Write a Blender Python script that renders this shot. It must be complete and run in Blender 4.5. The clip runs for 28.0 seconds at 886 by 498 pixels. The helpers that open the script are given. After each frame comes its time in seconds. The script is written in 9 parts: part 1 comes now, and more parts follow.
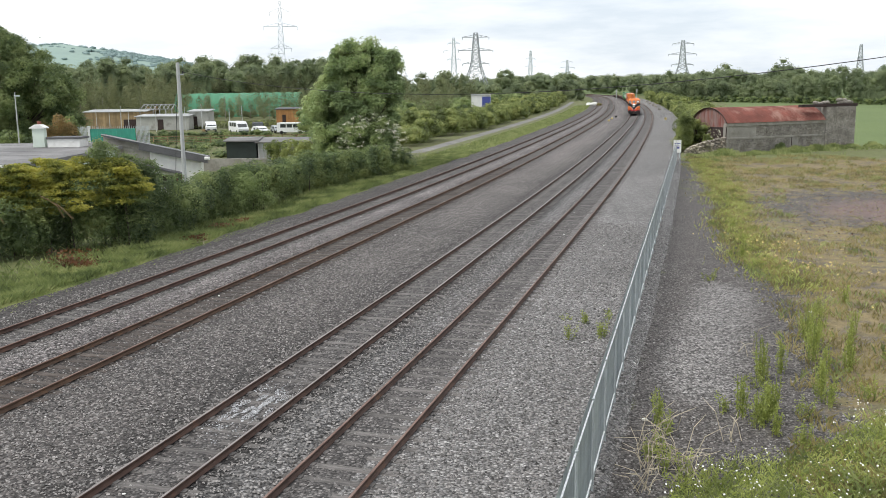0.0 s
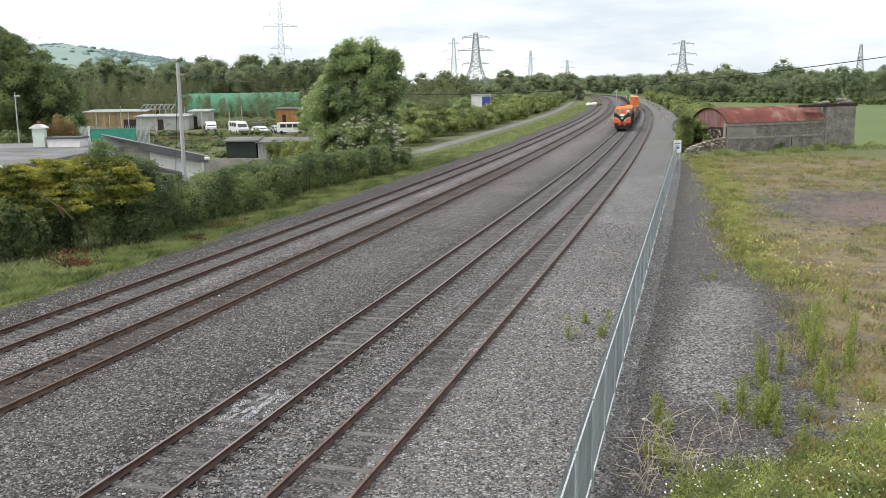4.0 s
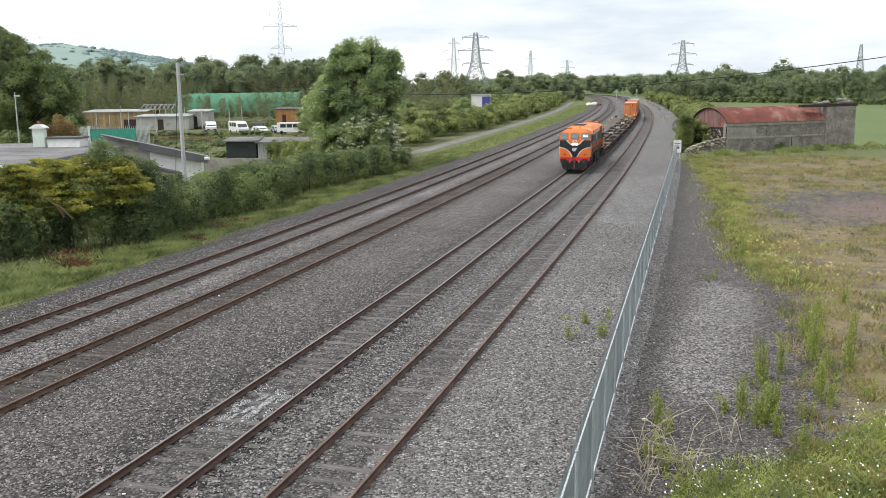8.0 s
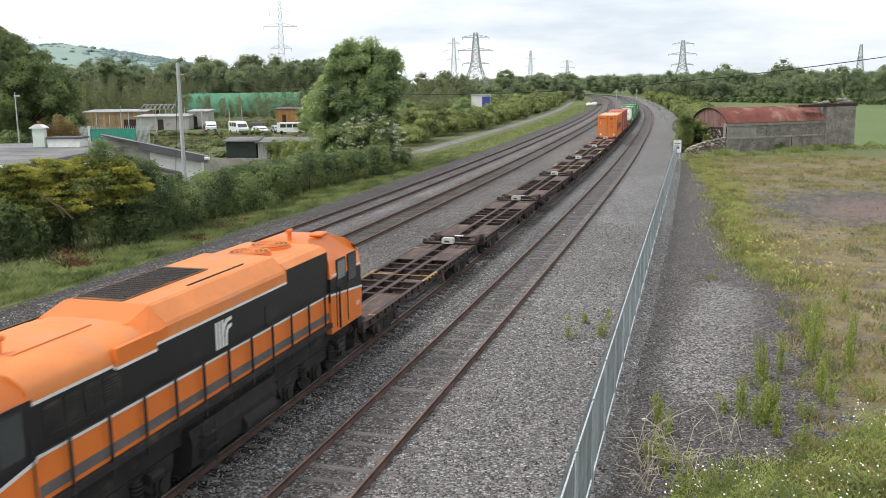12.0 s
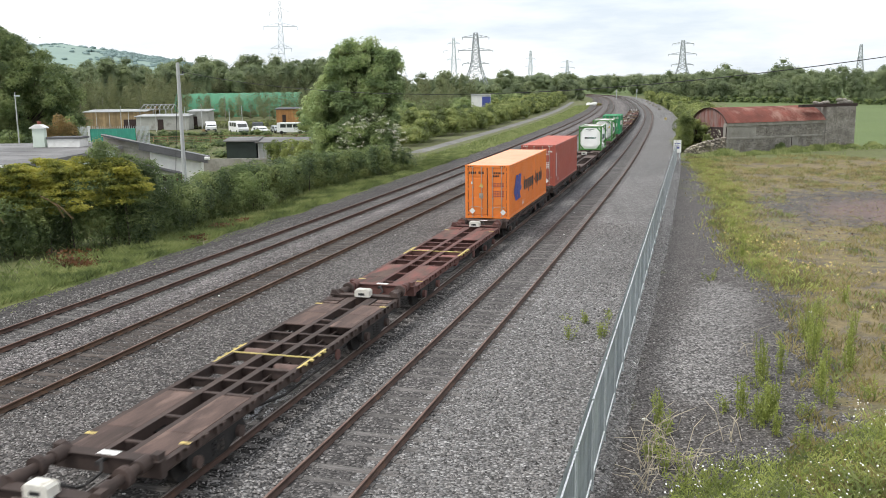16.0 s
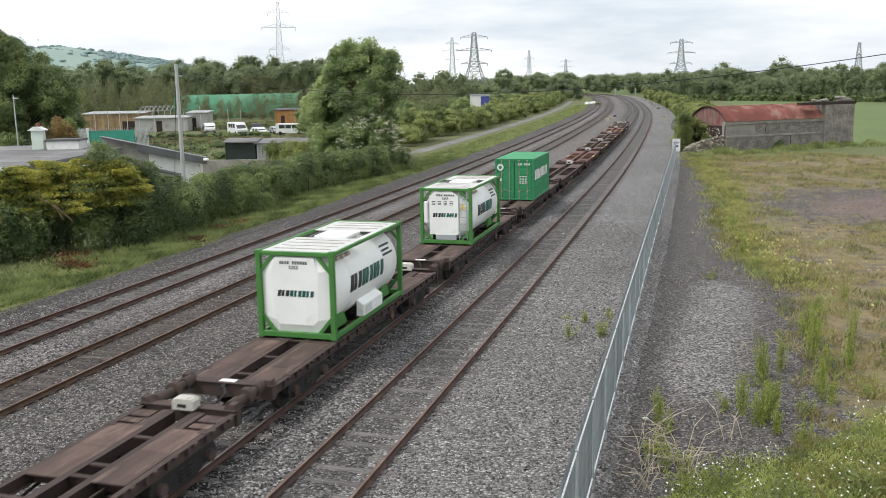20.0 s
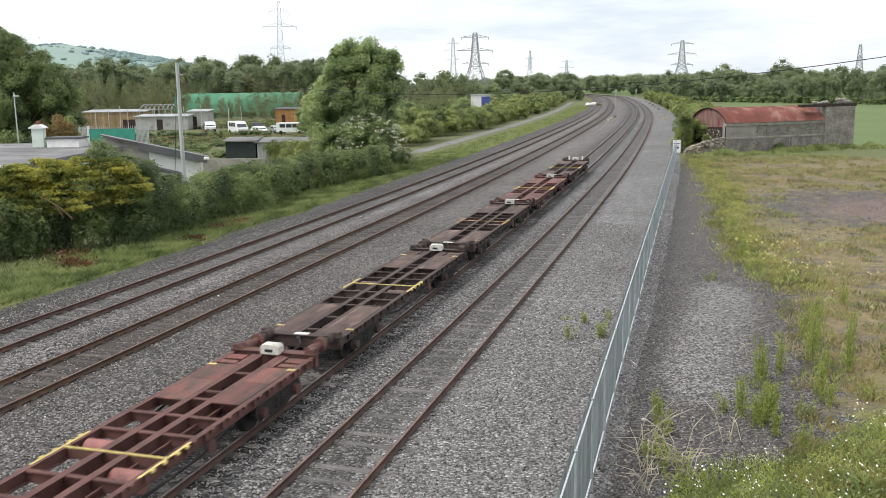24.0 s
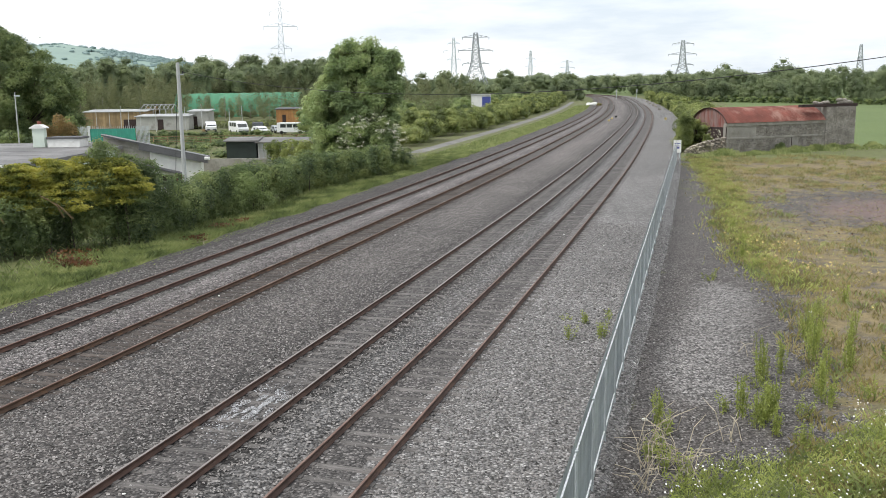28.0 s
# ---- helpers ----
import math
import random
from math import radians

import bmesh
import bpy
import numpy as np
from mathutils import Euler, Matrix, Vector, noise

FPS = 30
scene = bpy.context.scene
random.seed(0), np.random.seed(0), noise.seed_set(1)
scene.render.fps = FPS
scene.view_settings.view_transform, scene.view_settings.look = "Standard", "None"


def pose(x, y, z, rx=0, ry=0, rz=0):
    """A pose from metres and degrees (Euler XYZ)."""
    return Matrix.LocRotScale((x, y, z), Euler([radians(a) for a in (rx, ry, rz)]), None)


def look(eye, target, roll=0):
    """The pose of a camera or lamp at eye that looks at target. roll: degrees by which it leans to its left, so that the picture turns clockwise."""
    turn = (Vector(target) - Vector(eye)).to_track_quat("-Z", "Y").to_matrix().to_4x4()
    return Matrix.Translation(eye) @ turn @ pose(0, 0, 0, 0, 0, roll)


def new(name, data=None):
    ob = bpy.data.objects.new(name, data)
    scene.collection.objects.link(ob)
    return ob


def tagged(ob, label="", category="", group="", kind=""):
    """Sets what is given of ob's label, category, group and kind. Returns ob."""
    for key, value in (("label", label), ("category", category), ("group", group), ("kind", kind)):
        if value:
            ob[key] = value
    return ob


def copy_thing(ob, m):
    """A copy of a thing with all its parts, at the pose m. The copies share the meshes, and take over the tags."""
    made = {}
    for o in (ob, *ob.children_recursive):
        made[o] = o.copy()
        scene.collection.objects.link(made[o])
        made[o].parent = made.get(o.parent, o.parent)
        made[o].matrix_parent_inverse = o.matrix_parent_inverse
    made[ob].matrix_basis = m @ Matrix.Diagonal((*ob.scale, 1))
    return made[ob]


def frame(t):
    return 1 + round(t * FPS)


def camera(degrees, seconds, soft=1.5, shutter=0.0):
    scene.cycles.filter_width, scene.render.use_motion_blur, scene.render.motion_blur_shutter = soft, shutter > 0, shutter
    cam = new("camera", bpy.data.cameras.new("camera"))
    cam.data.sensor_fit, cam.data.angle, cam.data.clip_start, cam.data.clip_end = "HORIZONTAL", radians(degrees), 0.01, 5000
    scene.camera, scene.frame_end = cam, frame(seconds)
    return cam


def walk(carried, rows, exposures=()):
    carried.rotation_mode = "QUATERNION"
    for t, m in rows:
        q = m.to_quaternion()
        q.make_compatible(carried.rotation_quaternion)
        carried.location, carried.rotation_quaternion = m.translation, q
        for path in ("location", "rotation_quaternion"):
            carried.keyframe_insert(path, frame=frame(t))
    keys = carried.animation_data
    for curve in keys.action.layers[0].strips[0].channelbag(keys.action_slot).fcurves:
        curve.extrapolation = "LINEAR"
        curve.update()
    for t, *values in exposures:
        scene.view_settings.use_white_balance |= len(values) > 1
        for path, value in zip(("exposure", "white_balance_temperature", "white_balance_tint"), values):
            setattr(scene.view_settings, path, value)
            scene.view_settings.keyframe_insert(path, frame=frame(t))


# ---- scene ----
# ---- camera ----
EYE = Vector((0.0, 0.0, 8.189))


def held(roll, yaw=0.0):
    return pose(*EYE, 79.709, 0, yaw) @ pose(0, 0, 0, 0, 0, roll)


cam = camera(52.074, 28.0, soft=0.7, shutter=0.15)
R0 = -0.738
walk(cam, [(0.0, held(R0)), (9.0, held(R0)), (18.2, held(R0)), (18.6, held(R0 - 0.04, -0.01)), (19.0, held(R0 - 0.10, -0.02)), (19.5, held(R0 - 0.21, -0.03)),
           (20.0, held(R0 - 0.32, -0.03)), (20.5, held(R0 - 0.40, -0.03)), (21.0, held(R0 - 0.34, -0.03)), (21.5, held(R0 - 0.25, -0.03)),
           (23.5, held(R0 - 0.02, -0.04)), (24.5, held(R0, -0.03)), (25.2, held(R0)), (27.0, held(R0)), (28.0, held(R0))],
     exposures=[(0.0, 0.0), (11.0, 0.0), (12.2, -0.03), (14.0, 0.03), (15.5, 0.05), (17.2, 0.02), (18.0, -0.18), (18.4, -0.18), (19.0, -0.09), (20.0, -0.09), (20.6, -0.17), (21.2, -0.15), (22.0, -0.02), (24.5, 0.04), (28.0, 0.04)])

# ---- world and sun ----
SUN_EL, SUN_AZ = radians(54), radians(244)
world = bpy.data.worlds.new("sky")
scene.world = world
world.use_nodes = True
wt = world.node_tree
wn, wl = wt.nodes, wt.links
bg = wn["Background"]
sky = wn.new("ShaderNodeTexSky")
sky.sky_type = 'NISHITA'
sky.sun_disc = False
sky.sun_elevation, sky.sun_rotation = SUN_EL, SUN_AZ
wc = wn.new("ShaderNodeTexCoord")
wm = wn.new("ShaderNodeMapping")
wm.inputs["Scale"].default_value = (1.0, 1.0, 5.0)
wm.inputs["Location"].default_value = (0.35, 0.1, 0.32)
wl.new(wc.outputs["Generated"], wm.inputs["Vector"])
cn = wn.new("ShaderNodeTexNoise")
cn.inputs["Scale"].default_value, cn.inputs["Detail"].default_value = 2.3, 7.0
cn.inputs["Roughness"].default_value = 0.55
wl.new(wm.outputs["Vector"], cn.inputs["Vector"])
cr = wn.new("ShaderNodeValToRGB")
cr.color_ramp.elements[0].position, cr.color_ramp.elements[1].position = 0.38, 0.58
cr.color_ramp.elements[0].color = (8.7, 9.6, 10.6, 1)
cr.color_ramp.elements[1].color = (13.8, 13.9, 14.1, 1)
wl.new(cn.outputs["Fac"], cr.inputs["Fac"])
mx = wn.new("ShaderNodeMix")
mx.data_type = 'RGBA'
mx.inputs["Factor"].default_value = 0.86
wl.new(sky.outputs["Color"], mx.inputs["A"])
wl.new(cr.outputs["Color"], mx.inputs["B"])
wl.new(mx.outputs["Result"], bg.inputs["Color"])
bg.inputs["Strength"].default_value = 0.097
sun = new("sun", bpy.data.lights.new("sun", 'SUN'))
sun.data.energy, sun.data.angle, sun.data.color = 2.2, radians(16), (1.0, 0.965, 0.91)
sun.matrix_world = look(Vector((math.sin(SUN_AZ) * math.cos(SUN_EL), math.cos(SUN_AZ) * math.cos(SUN_EL), math.sin(SUN_EL))) * 80, (0, 0, 0))
scene.view_settings.exposure = 0.0

# ---- materials ----


def material(name, base, rough=0.7, vary=0.25, scale=3.0, fine=40.0, bump=0.15, metal=0.0, coords="Object", tint=None, stain=0.0,
             island=0.0, emit=None, stretch=(1, 1, 1), obrand=0.0, dist=0.01):
    """A surface with grain and wear at two scales. tint: the colour of its worn or stained patches."""
    m = bpy.data.materials.new(name)
    m.use_nodes = True
    t = m.node_tree
    n, l = t.nodes, t.links
    b = n["Principled BSDF"]
    b.inputs["Roughness"].default_value, b.inputs["Metallic"].default_value = rough, metal
    tc = n.new("ShaderNodeTexCoord")
    mp = n.new("ShaderNodeMapping")
    mp.inputs["Scale"].default_value = stretch
    l.new(tc.outputs[coords], mp.inputs["Vector"])
    big, small = n.new("ShaderNodeTexNoise"), n.new("ShaderNodeTexNoise")
    for tex, s, d in ((big, scale, 5.0), (small, fine, 3.0)):
        tex.inputs["Scale"].default_value, tex.inputs["Detail"].default_value = s, d
        l.new(mp.outputs["Vector"], tex.inputs["Vector"])
    ramp = n.new("ShaderNodeValToRGB")
    e = ramp.color_ramp.elements
    e[0].position, e[1].position = 0.30, 0.72
    e[0].color = (*[c * (1 - vary) for c in base], 1)
    e[1].color = (*[min(1, c * (1 + vary)) for c in base], 1)
    l.new(big.outputs["Fac"], ramp.inputs["Fac"])
    out = ramp.outputs["Color"]
    mul = n.new("ShaderNodeMix")
    mul.data_type, mul.blend_type = 'RGBA', 'OVERLAY'
    mul.inputs["Factor"].default_value = min(0.8, vary * 1.4)
    l.new(out, mul.inputs["A"])
    l.new(small.outputs["Color"], mul.inputs["B"])
    g = n.new("ShaderNodeRGBToBW")
    l.new(small.outputs["Color"], g.inputs["Color"])
    l.new(g.outputs["Val"], mul.inputs["B"])
    out = mul.outputs["Result"]
    if tint:
        st = n.new("ShaderNodeTexNoise")
        st.inputs["Scale"].default_value, st.inputs["Detail"].default_value = scale * 0.8, 8.0
        st.inputs["Roughness"].default_value = 0.68
        l.new(mp.outputs["Vector"], st.inputs["Vector"])
        sr = n.new("ShaderNodeMapRange")
        sr.inputs["From Min"].default_value, sr.inputs["From Max"].default_value = 0.66 - stain * 0.35, 0.78 - stain * 0.3
        l.new(st.outputs["Fac"], sr.inputs["Value"])
        sm = n.new("ShaderNodeMix")
        sm.data_type = 'RGBA'
        sm.inputs["B"].default_value = (*tint, 1)
        l.new(sr.outputs["Result"], sm.inputs["Factor"])
        l.new(out, sm.inputs["A"])
        out = sm.outputs["Result"]
    for amount, node, socket in ((island, "ShaderNodeNewGeometry", "Random Per Island"), (obrand, "ShaderNodeObjectInfo", "Random")):
        if amount:
            ge = n.new(node)
            mr = n.new("ShaderNodeMapRange")
            mr.inputs["To Min"].default_value, mr.inputs["To Max"].default_value = 1 - amount, 1 + amount
            l.new(ge.outputs[socket], mr.inputs["Value"])
            hv = n.new("ShaderNodeHueSaturation")
            l.new(mr.outputs["Result"], hv.inputs["Value"])
            l.new(out, hv.inputs["Color"])
            out = hv.outputs["Color"]
    l.new(out, b.inputs["Base Color"])
    if bump:
        bp = n.new("ShaderNodeBump")
        bp.inputs["Strength"].default_value, bp.inputs["Distance"].default_value = bump, dist
        l.new(small.outputs["Fac"], bp.inputs["Height"])
        l.new(bp.outputs["Normal"], b.inputs["Normal"])
    if emit:
        b.inputs["Emission Color"].default_value, b.inputs["Emission Strength"].default_value = (*emit[0], 1), emit[1]
    return m


def foliage(name, dark, mid, light, through_light=0.35, patch=0.15):
    """Leaves: each one its own tone, with broad patches of tone over the crown."""
    m = bpy.data.materials.new(name)
    m.use_nodes = True
    t = m.node_tree
    n, l = t.nodes, t.links
    b = n["Principled BSDF"]
    b.inputs["Roughness"].default_value, b.inputs["Specular IOR Level"].default_value = 0.52, 0.5
    ge, tc, nz = n.new("ShaderNodeNewGeometry"), n.new("ShaderNodeTexCoord"), n.new("ShaderNodeTexNoise")
    nz.inputs["Scale"].default_value, nz.inputs["Detail"].default_value = patch, 4.0
    l.new(tc.outputs["Object"], nz.inputs["Vector"])
    ma = n.new("ShaderNodeMath")
    ma.operation = 'MULTIPLY_ADD'
    ma.inputs[1].default_value, ma.inputs[2].default_value = 0.20, -0.60
    l.new(ge.outputs["Random Per Island"], ma.inputs[0])
    ad = n.new("ShaderNodeMath")
    l.new(ma.outputs[0], ad.inputs[0])
    am = n.new("ShaderNodeMath")
    am.operation = 'MULTIPLY'
    am.inputs[1].default_value = 2.0
    l.new(nz.outputs["Fac"], am.inputs[0])
    l.new(am.outputs[0], ad.inputs[1])
    r = n.new("ShaderNodeValToRGB")
    e = r.color_ramp.elements
    e[0].position, e[1].position = 0.25, 0.80
    e[0].color, e[1].color = (*dark, 1), (*light, 1)
    k = e.new(0.5)
    k.color = (*mid, 1)
    l.new(ad.outputs[0], r.inputs["Fac"])
    l.new(r.outputs["Color"], b.inputs["Base Color"])
    tr = n.new("ShaderNodeBsdfTranslucent")
    l.new(r.outputs["Color"], tr.inputs["Color"])
    ms = n.new("ShaderNodeMixShader")
    ms.inputs["Fac"].default_value = through_light
    l.new(b.outputs["BSDF"], ms.inputs[1])
    l.new(tr.outputs["BSDF"], ms.inputs[2])
    l.new(ms.outputs["Shader"], n["Material Output"].inputs["Surface"])
    return m


def glass_dark(name, tone=(0.03, 0.035, 0.04)):
    m = material(name, tone, rough=0.08, vary=0.1, bump=0.0)
    m.node_tree.nodes["Principled BSDF"].inputs["Specular IOR Level"].default_value = 0.8
    return m


def gravel(name, dark, light, size, bump, patch=0.12, patch_tone=0.18, rust=0.0, far_gain=None):
    """Crushed stone: every stone its own tone and tilt, with broad patches."""
    m = bpy.data.materials.new(name)
    m.use_nodes = True
    t = m.node_tree
    n, l = t.nodes, t.links
    b = n["Principled BSDF"]
    b.inputs["Roughness"].default_value = 0.9
    tc = n.new("ShaderNodeTexCoord")
    v = n.new("ShaderNodeTexVoronoi")
    v.inputs["Scale"].default_value = 1 / size
    v.inputs["Randomness"].default_value = 1.0
    l.new(tc.outputs["Object"], v.inputs["Vector"])
    sep = n.new("ShaderNodeSeparateColor")
    l.new(v.outputs["Color"], sep.inputs["Color"])
    r = n.new("ShaderNodeValToRGB")
    e = r.color_ramp.elements
    e[0].position, e[1].position = 0.0, 1.0
    e[0].color, e[1].color = (*dark, 1), (*light, 1)
    k = e.new(0.72)
    k.color = (*[0.55 * a + 0.45 * c for a, c in zip(dark, light)], 1)
    l.new(sep.outputs["Red"], r.inputs["Fac"])
    # dark joints between stones
    jr = n.new("ShaderNodeMapRange")
    jr.inputs["From Min"].default_value, jr.inputs["From Max"].default_value = 0.25, 0.75
    jr.inputs["To Min"].default_value, jr.inputs["To Max"].default_value = 1.06, 0.35
    l.new(v.outputs["Distance"], jr.inputs["Value"])
    nz = n.new("ShaderNodeTexNoise")
    nz.inputs["Scale"].default_value, nz.inputs["Detail"].default_value = patch, 6.0
    l.new(tc.outputs["Object"], nz.inputs["Vector"])
    pr = n.new("ShaderNodeMapRange")
    pr.inputs["From Min"].default_value, pr.inputs["From Max"].default_value = 0.3, 0.7
    pr.inputs["To Min"].default_value, pr.inputs["To Max"].default_value = 1 - patch_tone, 1 + patch_tone
    l.new(nz.outputs["Fac"], pr.inputs["Value"])
    mm = n.new("ShaderNodeMath")
    mm.operation = 'MULTIPLY'
    l.new(jr.outputs["Result"], mm.inputs[0])
    l.new(pr.outputs["Result"], mm.inputs[1])
    hv = n.new("ShaderNodeHueSaturation")
    value = mm.outputs[0]
    if far_gain:  # tone rises along Y, up to the given gain
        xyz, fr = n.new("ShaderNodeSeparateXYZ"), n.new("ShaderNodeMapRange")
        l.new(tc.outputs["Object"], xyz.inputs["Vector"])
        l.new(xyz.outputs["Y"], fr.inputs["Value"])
        fr.inputs["From Min"].default_value, fr.inputs["From Max"].default_value = far_gain[0], far_gain[1]
        fr.inputs["To Min"].default_value, fr.inputs["To Max"].default_value = 1.0, far_gain[2]
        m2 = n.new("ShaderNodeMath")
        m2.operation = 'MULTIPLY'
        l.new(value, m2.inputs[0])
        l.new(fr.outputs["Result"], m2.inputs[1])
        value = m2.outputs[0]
    at, cl = n.new("ShaderNodeAttribute"), n.new("ShaderNodeMath")  # brake dust and oil, with shade painted in, beside the used track
    at.attribute_name = "dirt_and_shade"
    cl.operation = 'SUBTRACT'
    cl.inputs[0].default_value = 1.0
    l.new(at.outputs["Fac"], cl.inputs[1])
    m3 = n.new("ShaderNodeMath")
    m3.operation = 'MULTIPLY'
    l.new(value, m3.inputs[0])
    l.new(cl.outputs[0], m3.inputs[1])
    l.new(m3.outputs[0], hv.inputs["Value"])
    l.new(r.outputs["Color"], hv.inputs["Color"])
    l.new(hv.outputs["Color"], b.inputs["Base Color"])
    bp = n.new("ShaderNodeBump")
    bp.inputs["Strength"].default_value, bp.inputs["Distance"].default_value = bump, size * 0.6
    mi = n.new("ShaderNodeMath")
    mi.operation = 'MULTIPLY_ADD'
    mi.inputs[1].default_value = -1.0
    l.new(v.outputs["Distance"], mi.inputs[0])
    l.new(sep.outputs["Green"], mi.inputs[2])
    l.new(mi.outputs[0], bp.inputs["Height"])
    l.new(bp.outputs["Normal"], b.inputs["Normal"])
    return m


M = {}
M["ballast"] = gravel("ballast_stone", (0.138, 0.132, 0.128), (0.54, 0.522, 0.507), 0.074, 1.0, 0.16, 0.16)
M["ballast_crest"] = gravel("heaped_grey_ballast", (0.085, 0.081, 0.079), (0.44, 0.424, 0.413), 0.085, 1.0, 0.3, 0.22)
M["ballast_pale"] = gravel("pale_pinkish_ballast", (0.098, 0.086, 0.083), (0.49, 0.445, 0.435), 0.088, 1.0, 0.3, 0.22)
M["ballast_old"] = gravel("older_ballast_stone", (0.046, 0.041, 0.039), (0.228, 0.207, 0.195), 0.084, 1.0, 0.16, 0.2, far_gain=(24, 100, 1.78))
M["ballast_rust"] = gravel("rust_stained_ballast", (0.044, 0.037, 0.033), (0.168, 0.142, 0.128), 0.075, 0.8, 0.4, 0.25, far_gain=(75, 190, 1.3))
M["ballast_dark"] = gravel("oily_ballast", (0.050, 0.045, 0.043), (0.275, 0.256, 0.245), 0.075, 0.8, 0.3, 0.2)
M["stone_loose"] = material("loose_stone", (0.19, 0.18, 0.172), 0.9, 0.3, 12, 60, 0.3, island=0.75, coords="Object")
M["rail_side"] = material("rusty_rail", (0.082, 0.047, 0.035), 0.85, 0.3, 2.0, 60, 0.3, tint=(0.14, 0.068, 0.04), stain=0.3)
M["rail_side_red"] = material("red_rusty_rail", (0.088, 0.054, 0.042), 0.85, 0.3, 2.0, 60, 0.3, tint=(0.14, 0.078, 0.05), stain=0.3)
M["rail_head"] = material("worn_rail_head", (0.34, 0.30, 0.28), 0.42, 0.2, 1.0, 50, 0.05, metal=0.6, tint=(0.25, 0.15, 0.10), stain=0.3)
M["rail_rust"] = material("rusted_rail_head", (0.20, 0.125, 0.10), 0.65, 0.3, 1.0, 50, 0.1, metal=0.3, tint=(0.27, 0.20, 0.17), stain=0.4)
M["sleeper_dark"] = material("oily_timber_sleeper", (0.078, 0.064, 0.055), 0.85, 0.35, 3, 30, 0.4, obrand=0.3, island=0.15, stretch=(1, 6, 1))
M["rail_side_brown"] = material("brown_rusty_rail", (0.095, 0.056, 0.036), 0.85, 0.3, 2.0, 60, 0.3, tint=(0.165, 0.09, 0.046), stain=0.35)
M["rubble"] = material("mossy_rubble_stone", (0.32, 0.285, 0.235), 0.95, 0.4, 1.2, 9, 0.8, tint=(0.17, 0.165, 0.09), stain=0.3, island=0.5, dist=0.04)
M["tank_red"] = material("dusty_red_tank_paint", (0.30, 0.13, 0.115), 0.8, 0.25, 3, 25, 0.15, tint=(0.17, 0.085, 0.075), stain=0.3)
M["tank_brown"] = material("dusty_brown_tank_paint", (0.15, 0.095, 0.08), 0.8, 0.25, 3, 25, 0.15, tint=(0.09, 0.06, 0.05), stain=0.3)
M["box_paint"] = material("dusty_white_box_paint", (0.60, 0.58, 0.52), 0.6, 0.15, 4, 30, 0.08, tint=(0.30, 0.26, 0.20), stain=0.3, obrand=0.22)
M["sleeper_pale"] = material("bleached_timber_sleeper", (0.125, 0.117, 0.109), 0.9, 0.4, 3, 30, 0.5, obrand=0.3, island=0.15, stretch=(1, 6, 1))
M["spill"] = material("pale_dried_spill", (0.37, 0.375, 0.385), 0.9, 0.3, 6, 40, 0.1, island=0.4)
M["sleeper"] = material("weathered_timber_sleeper", (0.135, 0.125, 0.118), 0.9, 0.4, 3, 30, 0.5, obrand=0.25, island=0.15, stretch=(1, 6, 1))
M["leaf_hedge"] = foliage("hedge_leaves", (0.068, 0.10, 0.043), (0.165, 0.225, 0.085), (0.33, 0.38, 0.148), 0.45, 0.55)
M["leaf_gold"] = foliage("yellow_green_leaves", (0.10, 0.13, 0.034), (0.315, 0.325, 0.068), (0.56, 0.525, 0.12), 0.55, 0.9)
M["leaf_tree"] = foliage("tree_leaves", (0.115, 0.162, 0.06), (0.25, 0.325, 0.12), (0.41, 0.475, 0.20), 0.5, 0.4)
M["leaf_sycamore"] = foliage("dark_broad_leaves", (0.085, 0.125, 0.05), (0.185, 0.245, 0.094), (0.33, 0.385, 0.16), 0.48, 0.4)
M["leaf_ash"] = foliage("ash_leaves", (0.165, 0.228, 0.104), (0.335, 0.425, 0.19), (0.52, 0.59, 0.295), 0.55, 0.4)
# Far leaves are paled: distance haze is put into their colour.
M["leaf_far"] = foliage("haze_paled_far_leaves", (0.20, 0.25, 0.14), (0.27, 0.325, 0.178), (0.34, 0.39, 0.21), 0.60, 0.16)
M["leaf_olive"] = foliage("young_birch_leaves", (0.160, 0.178, 0.088), (0.222, 0.242, 0.120), (0.285, 0.30, 0.152), 0.60, 0.3)
M["leaf_bright"] = foliage("bramble_leaves", (0.12, 0.155, 0.05), (0.26, 0.31, 0.10), (0.42, 0.455, 0.165), 0.46, 0.35)
M["leaf_copper"] = foliage("copper_leaves", (0.125, 0.12, 0.048), (0.28, 0.195, 0.075), (0.42, 0.29, 0.12), 0.45, 0.5)
M["blossom"] = material("white_blossom", (0.68, 0.66, 0.52), 0.8, 0.2, 5, 40, 0.1, island=0.2)
M["grass"] = foliage("long_grass", (0.165, 0.205, 0.074), (0.30, 0.358, 0.132), (0.475, 0.495, 0.225), 0.5, 0.6)
M["grass_verge"] = foliage("darker_verge_grass", (0.13, 0.168, 0.06), (0.245, 0.298, 0.105), (0.39, 0.42, 0.175), 0.46, 0.6)
M["grass_dry"] = foliage("dry_grass", (0.20, 0.175, 0.074), (0.35, 0.295, 0.125), (0.5, 0.425, 0.2), 0.5, 0.5)
M["weed"] = foliage("green_weeds", (0.22, 0.265, 0.07), (0.43, 0.485, 0.135), (0.60, 0.63, 0.23), 0.6, 1.1)
M["dock"] = foliage("red_dock", (0.100, 0.045, 0.020), (0.190, 0.085, 0.040), (0.280, 0.150, 0.060), 0.4, 0.6)
M["straw"] = material("dead_stalks", (0.46, 0.40, 0.30), 0.9, 0.25, 5, 40, 0.2, island=0.3)
M["birch_bark"] = material("grey_birch_bark", (0.24, 0.215, 0.18), 0.9, 0.3, 4, 25, 0.3, stretch=(1, 1, 0.4))
